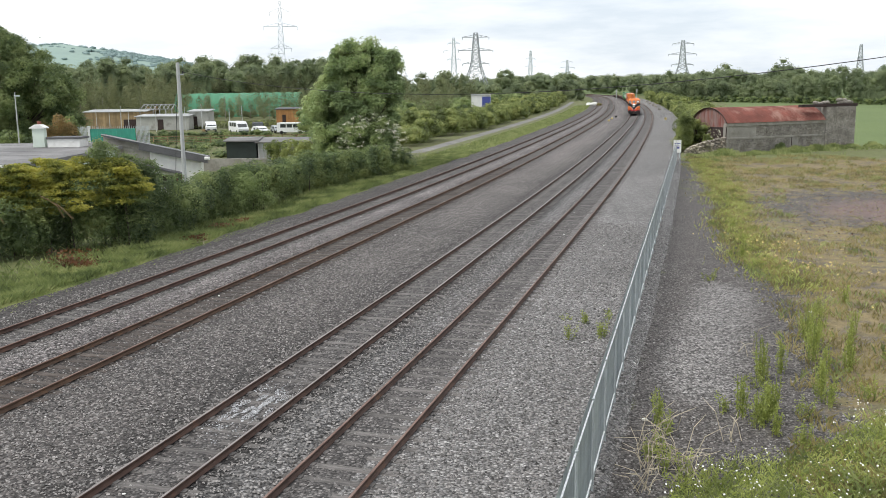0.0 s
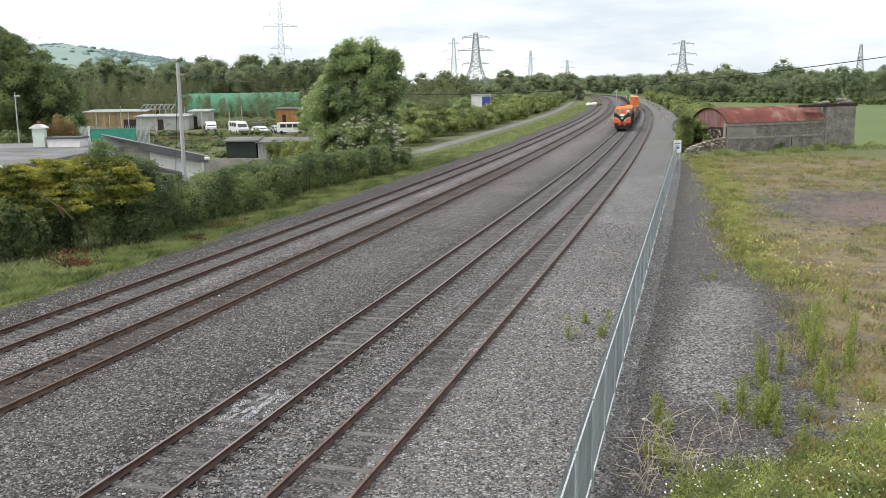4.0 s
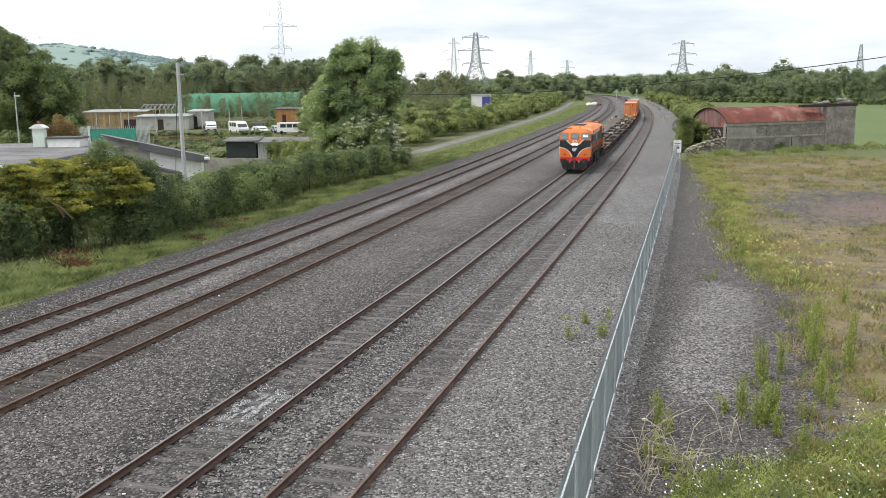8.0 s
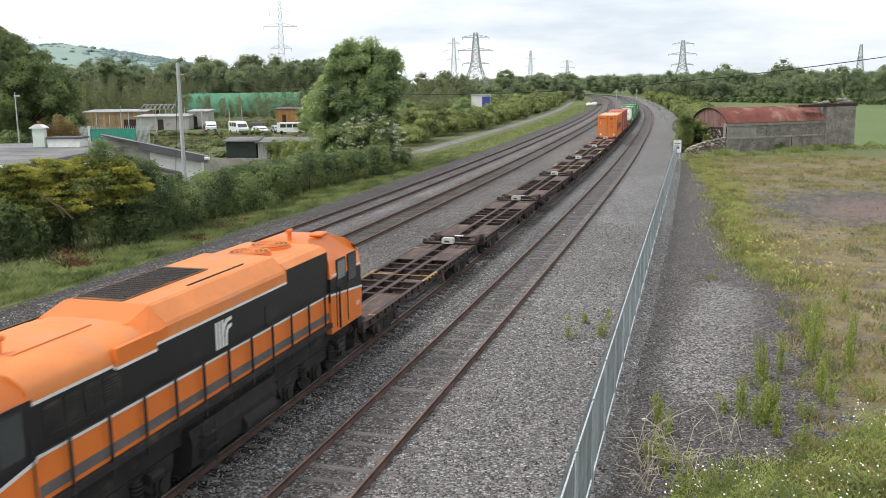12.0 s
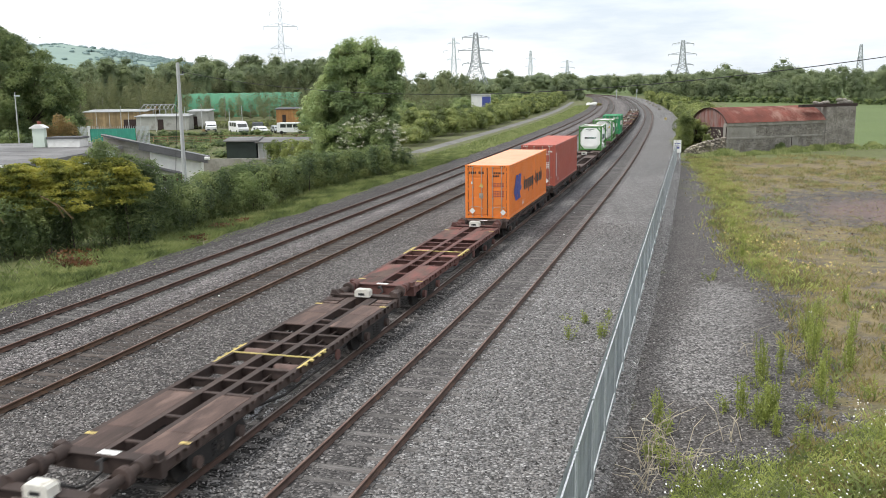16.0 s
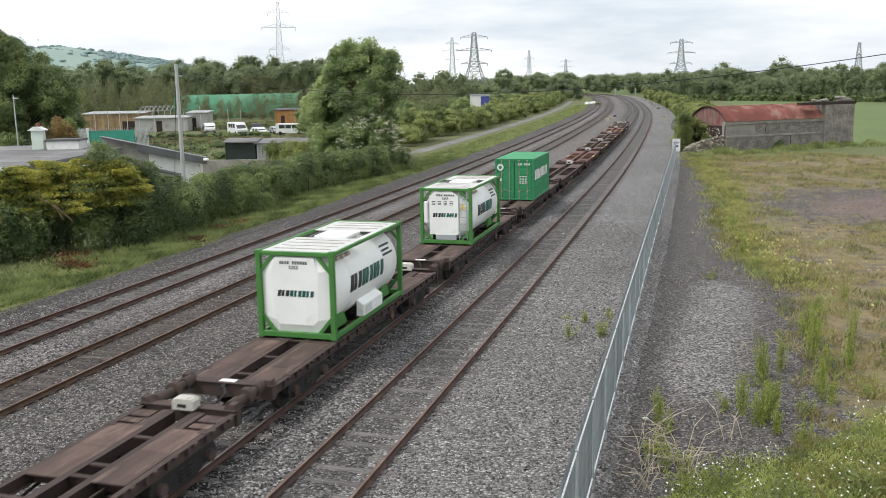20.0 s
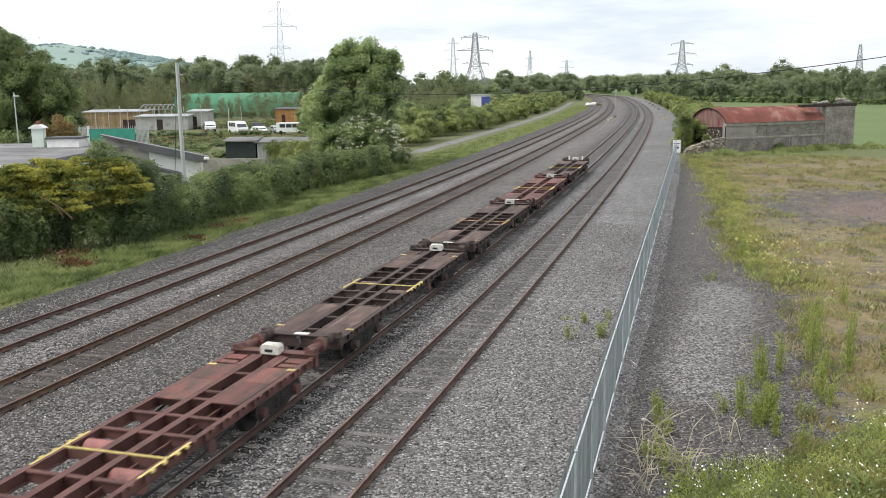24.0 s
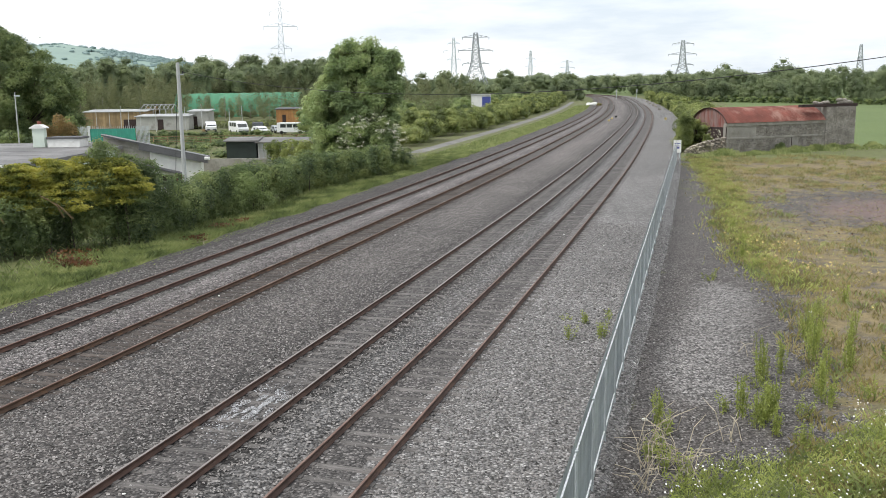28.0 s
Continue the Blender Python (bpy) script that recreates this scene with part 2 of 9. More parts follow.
M["bark"] = material("bark", (0.085, 0.07, 0.055), 0.9, 0.35, 4, 25, 0.6, stretch=(1, 1, 0.25))
M["galv"] = material("galvanised_steel", (0.44, 0.475, 0.485), 0.5, 0.12, 3, 60, 0.08, metal=0.2, obrand=0.08)
# Paler zinc, with the highlight along the fence rails put into its colour.
M["galv_light"] = material("pale_zinc_with_highlight", (0.70, 0.72, 0.72), 0.55, 0.12, 4, 50, 0.08, metal=0.25)
M["white"] = material("white_paint", (0.78, 0.78, 0.75), 0.55, 0.08, 2, 30, 0.06, tint=(0.45, 0.42, 0.37), stain=0.15)
M["black"] = material("black_paint", (0.011, 0.011, 0.012), 0.42, 0.25, 2, 40, 0.05, tint=(0.05, 0.045, 0.04), stain=0.1)
M["rubber"] = material("oily_black_steel", (0.022, 0.020, 0.019), 0.75, 0.4, 3, 30, 0.3, tint=(0.07, 0.055, 0.045), stain=0.3)
M["under"] = material("grimy_underframe", (0.017, 0.0155, 0.0147), 0.85, 0.4, 2.5, 25, 0.4, tint=(0.055, 0.044, 0.036), stain=0.35)
M["orange"] = material("orange_loco_paint", (0.75, 0.188, 0.028), 0.42, 0.07, 1.2, 25, 0.03, tint=(0.58, 0.17, 0.045), stain=0.12)
M["orange_roof"] = material("faded_orange_roof", (0.76, 0.245, 0.065), 0.55, 0.12, 0.9, 15, 0.05, tint=(0.62, 0.26, 0.12), stain=0.35)
M["grille"] = material("dusty_brown_grille", (0.13, 0.085, 0.065), 0.8, 0.3, 3, 30, 0.2, tint=(0.36, 0.15, 0.06), stain=0.4)
M["grey_stripe"] = material("grey_stripe_paint", (0.13, 0.115, 0.11), 0.6, 0.2, 2, 20, 0.05)
M["red_beam"] = material("red_bufferbeam_paint", (0.55, 0.018, 0.020), 0.5, 0.15, 2, 25, 0.05, tint=(0.25, 0.02, 0.02), stain=0.2)
M["glass"] = glass_dark("cab_glass", (0.045, 0.052, 0.052))
# Pale base colour stands in for sky reflected in the cab windows.
M["glass_pale"] = glass_dark("sky_pale_glass", (0.20, 0.225, 0.22))
M["lamp"] = material("lit_headlamp", (0.9, 0.9, 0.85), 0.3, 0.02, 2, 20, 0.0, emit=((1.0, 0.97, 0.90), 3.0))
M["lamp_red"] = material("red_tail_lamp", (0.30, 0.015, 0.012), 0.3, 0.1, 2, 20, 0.0)
M["wagon"] = material("rusty_brown_wagon_steel", (0.064, 0.043, 0.036), 0.82, 0.28, 1.6, 30, 0.25, tint=(0.055, 0.040, 0.036), stain=0.35, obrand=0.25)
M["wagon_deck"] = material("worn_wagon_deck_plate", (0.098, 0.062, 0.050), 0.8, 0.42, 1.1, 25, 0.3, tint=(0.19, 0.125, 0.102), stain=0.42, obrand=0.25, stretch=(2.4, 0.55, 1))
M["ochre"] = material("dull_ochre_marking_paint", (0.36, 0.235, 0.085), 0.75, 0.3, 3, 25, 0.1, tint=(0.12, 0.07, 0.045), stain=0.35)
M["wagon_red_deck"] = material("worn_red_oxide_deck", (0.098, 0.060, 0.047), 0.8, 0.4, 0.8, 25, 0.3, tint=(0.21, 0.072, 0.060), stain=0.52, obrand=0.25, stretch=(2.0, 0.6, 1))
M["wagon_red"] = material("red_oxide_wagon_steel", (0.125, 0.056, 0.046), 0.75, 0.3, 1.4, 25, 0.2, tint=(0.10, 0.045, 0.04), stain=0.35, obrand=0.1)
M["yellow"] = material("yellow_marking_paint", (0.58, 0.46, 0.16), 0.65, 0.2, 3, 25, 0.06, tint=(0.25, 0.15, 0.06), stain=0.3)
M["box_orange"] = material("orange_container_paint", (0.76, 0.21, 0.035), 0.48, 0.08, 0.7, 20, 0.04, tint=(0.62, 0.20, 0.04), stain=0.14)
M["box_orange_roof"] = material("paler_orange_container_roof", (0.80, 0.44, 0.29), 0.6, 0.12, 0.6, 15, 0.04, tint=(0.70, 0.42, 0.28), stain=0.3)
M["box_red"] = material("brick_red_container_paint", (0.36, 0.088, 0.060), 0.55, 0.08, 0.7, 20, 0.04, tint=(0.26, 0.085, 0.07), stain=0.2)
M["box_red_roof"] = material("paler_red_container_roof", (0.52, 0.17, 0.13), 0.65, 0.1, 0.6, 15, 0.04, tint=(0.42, 0.19, 0.16), stain=0.3)
M["box_green"] = material("green_container_paint", (0.024, 0.245, 0.095), 0.48, 0.08, 0.8, 20, 0.04, tint=(0.04, 0.20, 0.10), stain=0.2)
M["box_green_roof"] = material("paler_green_container_roof", (0.065, 0.32, 0.15), 0.6, 0.1, 0.8, 20, 0.04, tint=(0.10, 0.28, 0.17), stain=0.25)
M["tank_frame"] = material("green_tank_frame_paint", (0.058, 0.205, 0.040), 0.5, 0.12, 1.5, 25, 0.05, tint=(0.07, 0.16, 0.05), stain=0.2)
M["tank"] = material("white_tank_paint", (0.88, 0.89, 0.86), 0.38, 0.06, 0.8, 20, 0.03, tint=(0.70, 0.69, 0.63), stain=0.2)
M["walkway"] = material("grey_walkway_plate", (0.66, 0.66, 0.64), 0.6, 0.15, 2, 60, 0.2, metal=0.3)
M["ink_blue"] = material("blue_marking_paint", (0.035, 0.045, 0.26), 0.5, 0.1, 2, 30, 0.03)
M["ink_black"] = material("black_marking_paint", (0.022, 0.024, 0.024), 0.5, 0.15, 2, 30, 0.03)
M["ink_green"] = material("dark_green_marking_paint", (0.010, 0.10, 0.075), 0.5, 0.1, 2, 30, 0.03)
M["ink_white"] = material("white_marking_paint", (0.75, 0.75, 0.73), 0.5, 0.1, 2, 30, 0.03)
M["lockrod"] = material("container_lock_rod", (0.42, 0.36, 0.30), 0.5, 0.2, 3, 30, 0.1, metal=0.4)
M["stone"] = material("rubble_stone_wall", (0.27, 0.25, 0.222), 0.95, 0.4, 0.8, 9, 0.9, tint=(0.19, 0.172, 0.145), stain=0.5, obrand=0.12, island=0.2, dist=0.05)
M["mortar"] = material("lime_mortar", (0.28, 0.262, 0.235), 0.95, 0.25, 0.8, 12, 0.5, tint=(0.20, 0.185, 0.16), stain=0.4, dist=0.03)
M["render"] = material("grey_cement_render", (0.315, 0.30, 0.268), 0.9, 0.2, 0.7, 15, 0.3, tint=(0.215, 0.20, 0.172), stain=0.5)
M["rust_roof"] = material("rusty_corrugated_iron", (0.18, 0.058, 0.042), 0.85, 0.35, 0.5, 10, 0.2, tint=(0.31, 0.17, 0.135), stain=0.5)
M["pale_iron"] = material("flaking_pale_iron", (0.25, 0.165, 0.15), 0.85, 0.25, 1.2, 10, 0.2, tint=(0.22, 0.075, 0.06), stain=0.6, stretch=(3, 3, 0.4))
# Dark brown for joints, sheet and lintel; also painted shade inside openings.
M["dark_void"] = material("dark_brown_and_void_shade", (0.045, 0.030, 0.027), 0.95, 0.3, 2, 20, 0.3)
M["slate"] = material("dark_felt_roof", (0.10, 0.10, 0.105), 0.8, 0.25, 0.5, 12, 0.3, tint=(0.20, 0.20, 0.20), stain=0.4)
M["roof_felt"] = material("weathered_flat_roof_felt", (0.175, 0.170, 0.168), 0.8, 0.25, 0.25, 6, 0.15, tint=(0.27, 0.265, 0.26), stain=0.45)
M["mint"] = material("pale_mint_render", (0.60, 0.68, 0.60), 0.8, 0.06, 1, 20, 0.1, tint=(0.45, 0.5, 0.44), stain=0.2)
M["brick_red"] = material("red_brick_cap", (0.24, 0.09, 0.065), 0.9, 0.25, 4, 20, 0.3)
M["teal"] = material("teal_sheet_fence", (0.045, 0.30, 0.22), 0.6, 0.15, 1, 15, 0.1, tint=(0.08, 0.22, 0.17), stain=0.3, obrand=0.1)
M["green_net"] = material("green_windbreak_netting", (0.085, 0.245, 0.145), 0.9, 0.2, 0.3, 8, 0.2, tint=(0.15, 0.30, 0.20), stain=0.35)
M["shed_grey"] = material("grey_shed_cladding", (0.40, 0.40, 0.375), 0.85, 0.15, 0.6, 10, 0.2, tint=(0.27, 0.26, 0.24), stain=0.35)
M["shed_timber"] = material("pale_timber_cladding", (0.30, 0.215, 0.115), 0.85, 0.25, 0.8, 12, 0.3, obrand=0.2, tint=(0.18, 0.14, 0.08), stain=0.3)
M["timber_orange"] = material("orange_stained_timber", (0.40, 0.20, 0.075), 0.8, 0.2, 0.8, 12, 0.3, obrand=0.15)
M["shed_dark"] = material("dark_green_shed_paint", (0.020, 0.030, 0.026), 0.7, 0.25, 1, 12, 0.2)
M["lead_roof"] = material("pale_sheet_roof", (0.40, 0.41, 0.41), 0.6, 0.15, 0.5, 10, 0.15, tint=(0.28, 0.28, 0.27), stain=0.35)
M["pole_wood"] = material("silvered_timber_pole", (0.47, 0.48, 0.475), 0.85, 0.12, 0.8, 15, 0.2, stretch=(6, 6, 0.4))
M["asphalt"] = material("worn_grey_road", (0.185, 0.18, 0.17), 0.92, 0.18, 0.35, 14, 0.3, tint=(0.30, 0.29, 0.27), stain=0.35)
M["pylon"] = material("galvanised_pylon_steel", (0.36, 0.39, 0.40), 0.6, 0.1, 0.2, 5, 0.0, metal=0.3)
# Pylon steel again, paler and bluer, with distance haze in the colour.
M["pylon_far"] = material("haze_paled_steel", (0.55, 0.60, 0.63), 0.7, 0.05, 0.2, 5, 0.0)
M["wire"] = material("black_cable", (0.02, 0.02, 0.022), 0.6, 0.2, 3, 30, 0.0)
M["car_white"] = material("white_vehicle_paint", (0.76, 0.77, 0.77), 0.3, 0.05, 1, 20, 0.0)
M["car_dark"] = material("dark_vehicle_paint", (0.05, 0.055, 0.065), 0.3, 0.1, 1, 20, 0.0)
M["tyre"] = material("tyre_rubber", (0.02, 0.02, 0.02), 0.9, 0.2, 5, 40, 0.1)
M["signal_blue"] = material("blue_cabin_panel", (0.06, 0.08, 0.30), 0.6, 0.1, 2, 20, 0.0)
# Hill and hill woods carry haze in their pale, bluish base colours.
M["hill"] = material("haze_tinted_hillside", (0.27, 0.36, 0.315), 0.95, 0.10, 0.006, 0.05, 0.0, tint=(0.24, 0.32, 0.30), stain=0.4)
M["hill_wood"] = material("haze_tinted_hill_wood", (0.240, 0.325, 0.315), 0.95, 0.08, 0.01, 0.1, 0.0)


def ground_material():
    """Bare dark grit, dry and green grass, field: mixed by the cover that the sheet carries."""
    m = bpy.data.materials.new("ground_cover")
    m.use_nodes = True
    t = m.node_tree
    n, l = t.nodes, t.links
    b = n["Principled BSDF"]
    b.inputs["Roughness"].default_value = 0.95
    tc = n.new("ShaderNodeTexCoord")

    def noise_tex(scale, detail=5.0, rough=0.6):
        z = n.new("ShaderNodeTexNoise")
        z.inputs["Scale"].default_value, z.inputs["Detail"].default_value, z.inputs["Roughness"].default_value = scale, detail, rough
        l.new(tc.outputs["Object"], z.inputs["Vector"])
        return z.outputs["Fac"]

    def ramp(fac, a, c, lo=0.3, hi=0.7):
        r = n.new("ShaderNodeValToRGB")
        e = r.color_ramp.elements
        e[0].position, e[1].position = lo, hi
        e[0].color, e[1].color = (*a, 1), (*c, 1)
        l.new(fac, r.inputs["Fac"])
        return r.outputs["Color"]

    def mix(fac, a, c):
        x = n.new("ShaderNodeMix")
        x.data_type = 'RGBA'
        l.new(fac, x.inputs["Factor"])
        l.new(a, x.inputs["A"])
        l.new(c, x.inputs["B"])
        return x.outputs["Result"]

    def cover(name, spread=0.5, scale=1.1):
        at = n.new("ShaderNodeAttribute")
        at.attribute_name = name
        s = n.new("ShaderNodeMath")
        s.operation = 'ADD'
        l.new(at.outputs["Fac"], s.inputs[0])
        q = n.new("ShaderNodeMath")
        q.operation = 'MULTIPLY_ADD'
        q.inputs[1].default_value, q.inputs[2].default_value = spread * 2, -spread
        l.new(noise_tex(scale, 7.0, 0.7), q.inputs[0])
        l.new(q.outputs[0], s.inputs[1])
        r = n.new("ShaderNodeMapRange")
        r.inputs["From Min"].default_value, r.inputs["From Max"].default_value = 0.35, 0.65
        l.new(s.outputs[0], r.inputs["Value"])
        return r.outputs["Result"]

    v = n.new("ShaderNodeTexVoronoi")
    v.inputs["Scale"].default_value = 14
    l.new(tc.outputs["Object"], v.inputs["Vector"])
    sp = n.new("ShaderNodeSeparateColor")
    l.new(v.outputs["Color"], sp.inputs["Color"])
    grit = ramp(sp.outputs["Red"], (0.038, 0.034, 0.032), (0.245, 0.228, 0.216), 0.0, 1.0)
    soil = ramp(noise_tex(0.8), (0.052, 0.043, 0.039), (0.112, 0.096, 0.088))
    hf = n.new("ShaderNodeMath")
    hf.operation = 'MULTIPLY'
    hf.inputs[1].default_value = 0.8
    l.new(noise_tex(0.6), hf.inputs[0])
    bare = mix(hf.outputs[0], grit, soil)
    red = ramp(noise_tex(0.5), (0.17, 0.115, 0.105), (0.26, 0.19, 0.17))
    bare = mix(cover("red_soil", 0.35, 0.4), bare, red)
    pale = ramp(sp.outputs["Red"], (0.066, 0.062, 0.060), (0.39, 0.371, 0.357), 0.0, 1.0)
    bare = mix(cover("pale_grit", 0.3, 1.5), bare, pale)
    jr = n.new("ShaderNodeMapRange")
    jr.inputs["From Min"].default_value, jr.inputs["From Max"].default_value = 0.25, 0.75
    jr.inputs["To Min"].default_value, jr.inputs["To Max"].default_value = 1.25, 0.35
    l.new(v.outputs["Distance"], jr.inputs["Value"])
    hv = n.new("ShaderNodeHueSaturation")
    l.new(jr.outputs["Result"], hv.inputs["Value"])
    l.new(bare, hv.inputs["Color"])
    bare = hv.outputs["Color"]
    dry = ramp(noise_tex(2.5, 6.0, 0.75), (0.138, 0.11, 0.054), (0.29, 0.226, 0.116))
    green = ramp(noise_tex(1.8, 6.0, 0.75), (0.085, 0.10, 0.034), (0.165, 0.18, 0.065))
    field = ramp(noise_tex(0.03, 8.0, 0.7), (0.10, 0.145, 0.045), (0.14, 0.19, 0.062))
    c = mix(cover("dry", 0.85, 0.9), bare, dry)
    c = mix(cover("green", 0.8, 0.7), c, green)
    c = mix(cover("field", 0.2, 0.05), c, field)
    l.new(c, b.inputs["Base Color"])
    bp = n.new("ShaderNodeBump")
    bp.inputs["Strength"].default_value, bp.inputs["Distance"].default_value = 0.6, 0.06
    l.new(noise_tex(14, 4.0), bp.inputs["Height"])
    l.new(bp.outputs["Normal"], b.inputs["Normal"])
    return m


M["ground"] = ground_material()

# ---- building blocks ----


def part(name, bm, mat, parent=None, label="", smooth=False):
    """One bmesh as one mesh object, under its thing or part."""
    bmesh.ops.recalc_face_normals(bm, faces=bm.faces[:])
    me = bpy.data.meshes.new(name)
    bm.to_mesh(me)
    bm.free()
    return part_mesh(name, me, mat, parent, label, smooth)


def part_mesh(name, me, mat, parent=None, label="", smooth=False):
    if not me.materials:
        me.materials.append(M[mat])
    if smooth:
        me.polygons.foreach_set("use_smooth", [True] * len(me.polygons))
        me.set_sharp_from_angle(angle=radians(40))
    ob = new(name, me)
    if parent:
        ob.parent = parent
    if label:
        ob["label"] = label
    return ob


def empty(name, m=None):
    ob = new(name)
    ob.empty_display_size = 0.2
    if m is not None:
        ob.matrix_basis = m
    return ob


def add_box(bm, x0, x1, y0, y1, z0, z1, bevel=0.0, m=None):
    vs = [bm.verts.new((x, y, z)) for z in (z0, z1) for y in (y0, y1) for x in (x0, x1)]
    fs = [bm.faces.new([vs[i] for i in q]) for q in ((0, 2, 3, 1), (4, 5, 7, 6), (0, 1, 5, 4), (2, 6, 7, 3), (0, 4, 6, 2), (1, 3, 7, 5))]
    if bevel:
        edges = list({e for f in fs for e in f.edges})
        r = bmesh.ops.bevel(bm, geom=edges, offset=bevel, segments=1, affect='EDGES')
        vs = list({v for f in r["faces"] for v in f.verts} | {v for v in vs if v.is_valid})
    if m is not None:
        bmesh.ops.transform(bm, matrix=m, verts=vs)
    return vs


def boxes(*rows, bevel=0.0):
    bm = bmesh.new()
    for r in rows:
        add_box(bm, *r, bevel=bevel)
    return bm


def add_tube(bm, p0, p1, r0, r1=None, seg=8, caps=True):
    p0, p1 = Vector(p0), Vector(p1)
    r1 = r0 if r1 is None else r1
    d = (p1 - p0).normalized()
    a = d.orthogonal().normalized()
    b = d.cross(a)
    rings = []
    for p, r in ((p0, r0), (p1, r1)):
        rings.append([bm.verts.new(p + (a * math.cos(t) + b * math.sin(t)) * r) for t in [2 * math.pi * i / seg for i in range(seg)]])
    for i in range(seg):
        j = (i + 1) % seg
        bm.faces.new((rings[0][i], rings[0][j], rings[1][j], rings[1][i]))
    if caps:
        bm.faces.new(rings[0][::-1])
        bm.faces.new(rings[1])
    return rings


def bent_tube(points, r, seg=5, closed=False):
    """One unbroken tube through a row of points."""
    bm, P = bmesh.new(), [Vector(p) for p in points]
    n, rings = len(P), []
    for i, p in enumerate(P):
        d = (P[(i + 1) % n if closed else min(i + 1, n - 1)] - P[i - 1 if closed or i else 0]).normalized()
        a = d.cross(Vector((0, 0, 1))).normalized()
        b = a.cross(d)
        rings.append([bm.verts.new(p + (a * math.cos(t) + b * math.sin(t)) * r) for t in [2 * math.pi * k / seg for k in range(seg)]])
    for i in range(n if closed else n - 1):
        for k in range(seg):
            j = (k + 1) % seg
            bm.faces.new((rings[i][k], rings[i][j], rings[(i + 1) % n][j], rings[(i + 1) % n][k]))
    return bm


def tubes(rows, seg=6):
    bm = bmesh.new()
    for p0, p1, r in rows:
        add_tube(bm, p0, p1, r, seg=seg)
    return bm


def add_prism(bm, outline, axis, a, b, m=None):
    """A flat outline swept along an axis ('x', 'y' or 'z') from a to b."""
    def at(p, w):
        return {"x": (w, p[0], p[1]), "y": (p[0], w, p[1]), "z": (p[0], p[1], w)}[axis]
    lo, hi = [bm.verts.new(at(p, a)) for p in outline], [bm.verts.new(at(p, b)) for p in outline]
    n = len(outline)
    bm.faces.new(lo)
    bm.faces.new(hi[::-1])
    for i in range(n):
        bm.faces.new((lo[i], hi[i], hi[(i + 1) % n], lo[(i + 1) % n]))
    if m is not None:
        bmesh.ops.transform(bm, matrix=m, verts=lo + hi)


def prism(outline, axis, a, b):
    bm = bmesh.new()
    add_prism(bm, outline, axis, a, b)
    return bm


def mesh_of(name, verts, faces_flat, per_face):
    """A mesh from arrays: verts (n, 3), the corners of all faces, and how many corners a face has."""
    me = bpy.data.meshes.new(name)
    nf = len(faces_flat) // per_face
    me.vertices.add(len(verts))
    me.vertices.foreach_set("co", np.asarray(verts, np.float32).ravel())
    me.loops.add(len(faces_flat))
    me.loops.foreach_set("vertex_index", np.asarray(faces_flat, np.int32))
    me.polygons.add(nf)
    me.polygons.foreach_set("loop_start", np.arange(nf, dtype=np.int32) * per_face)
    me.update(calc_edges=True)
    me.validate()
    return me


def unit(v):
    return v / np.maximum(np.linalg.norm(v, axis=-1, keepdims=True), 1e-9)


def leaf_arrays(rng, pts, normals, size, aspect=0.6, fold=0.25):
    """Folded four-cornered leaves at pts: verts and corner indices."""
    n = len(pts)
    size = np.broadcast_to(np.asarray(size, float), (n,))[:, None] * rng.uniform(0.6, 1.35, (n, 1))
    nn = unit(normals)
    t = unit(np.cross(nn, rng.normal(size=(n, 3))))
    s = np.cross(nn, t)
    v = np.empty((n, 4, 3))
    v[:, 0] = pts - t * size
    v[:, 1] = pts + s * size * aspect + nn * size * fold
    v[:, 2] = pts + t * size
    v[:, 3] = pts - s * size * aspect + nn * size * fold
    i = np.arange(n)[:, None] * 4
    return v.reshape(-1, 3), (i + np.array([[0, 1, 2, 3]])).ravel()


def ball_template(sub):
    bm = bmesh.new()
    bmesh.ops.create_icosphere(bm, subdivisions=sub, radius=1.0)
    bm.verts.index_update()
    v = np.array([x.co[:] for x in bm.verts])
    f = np.array([[x.index for x in q.verts] for q in bm.faces])
    bm.free()
    return v, f


BALL, BALL_FACES = ball_template(1)


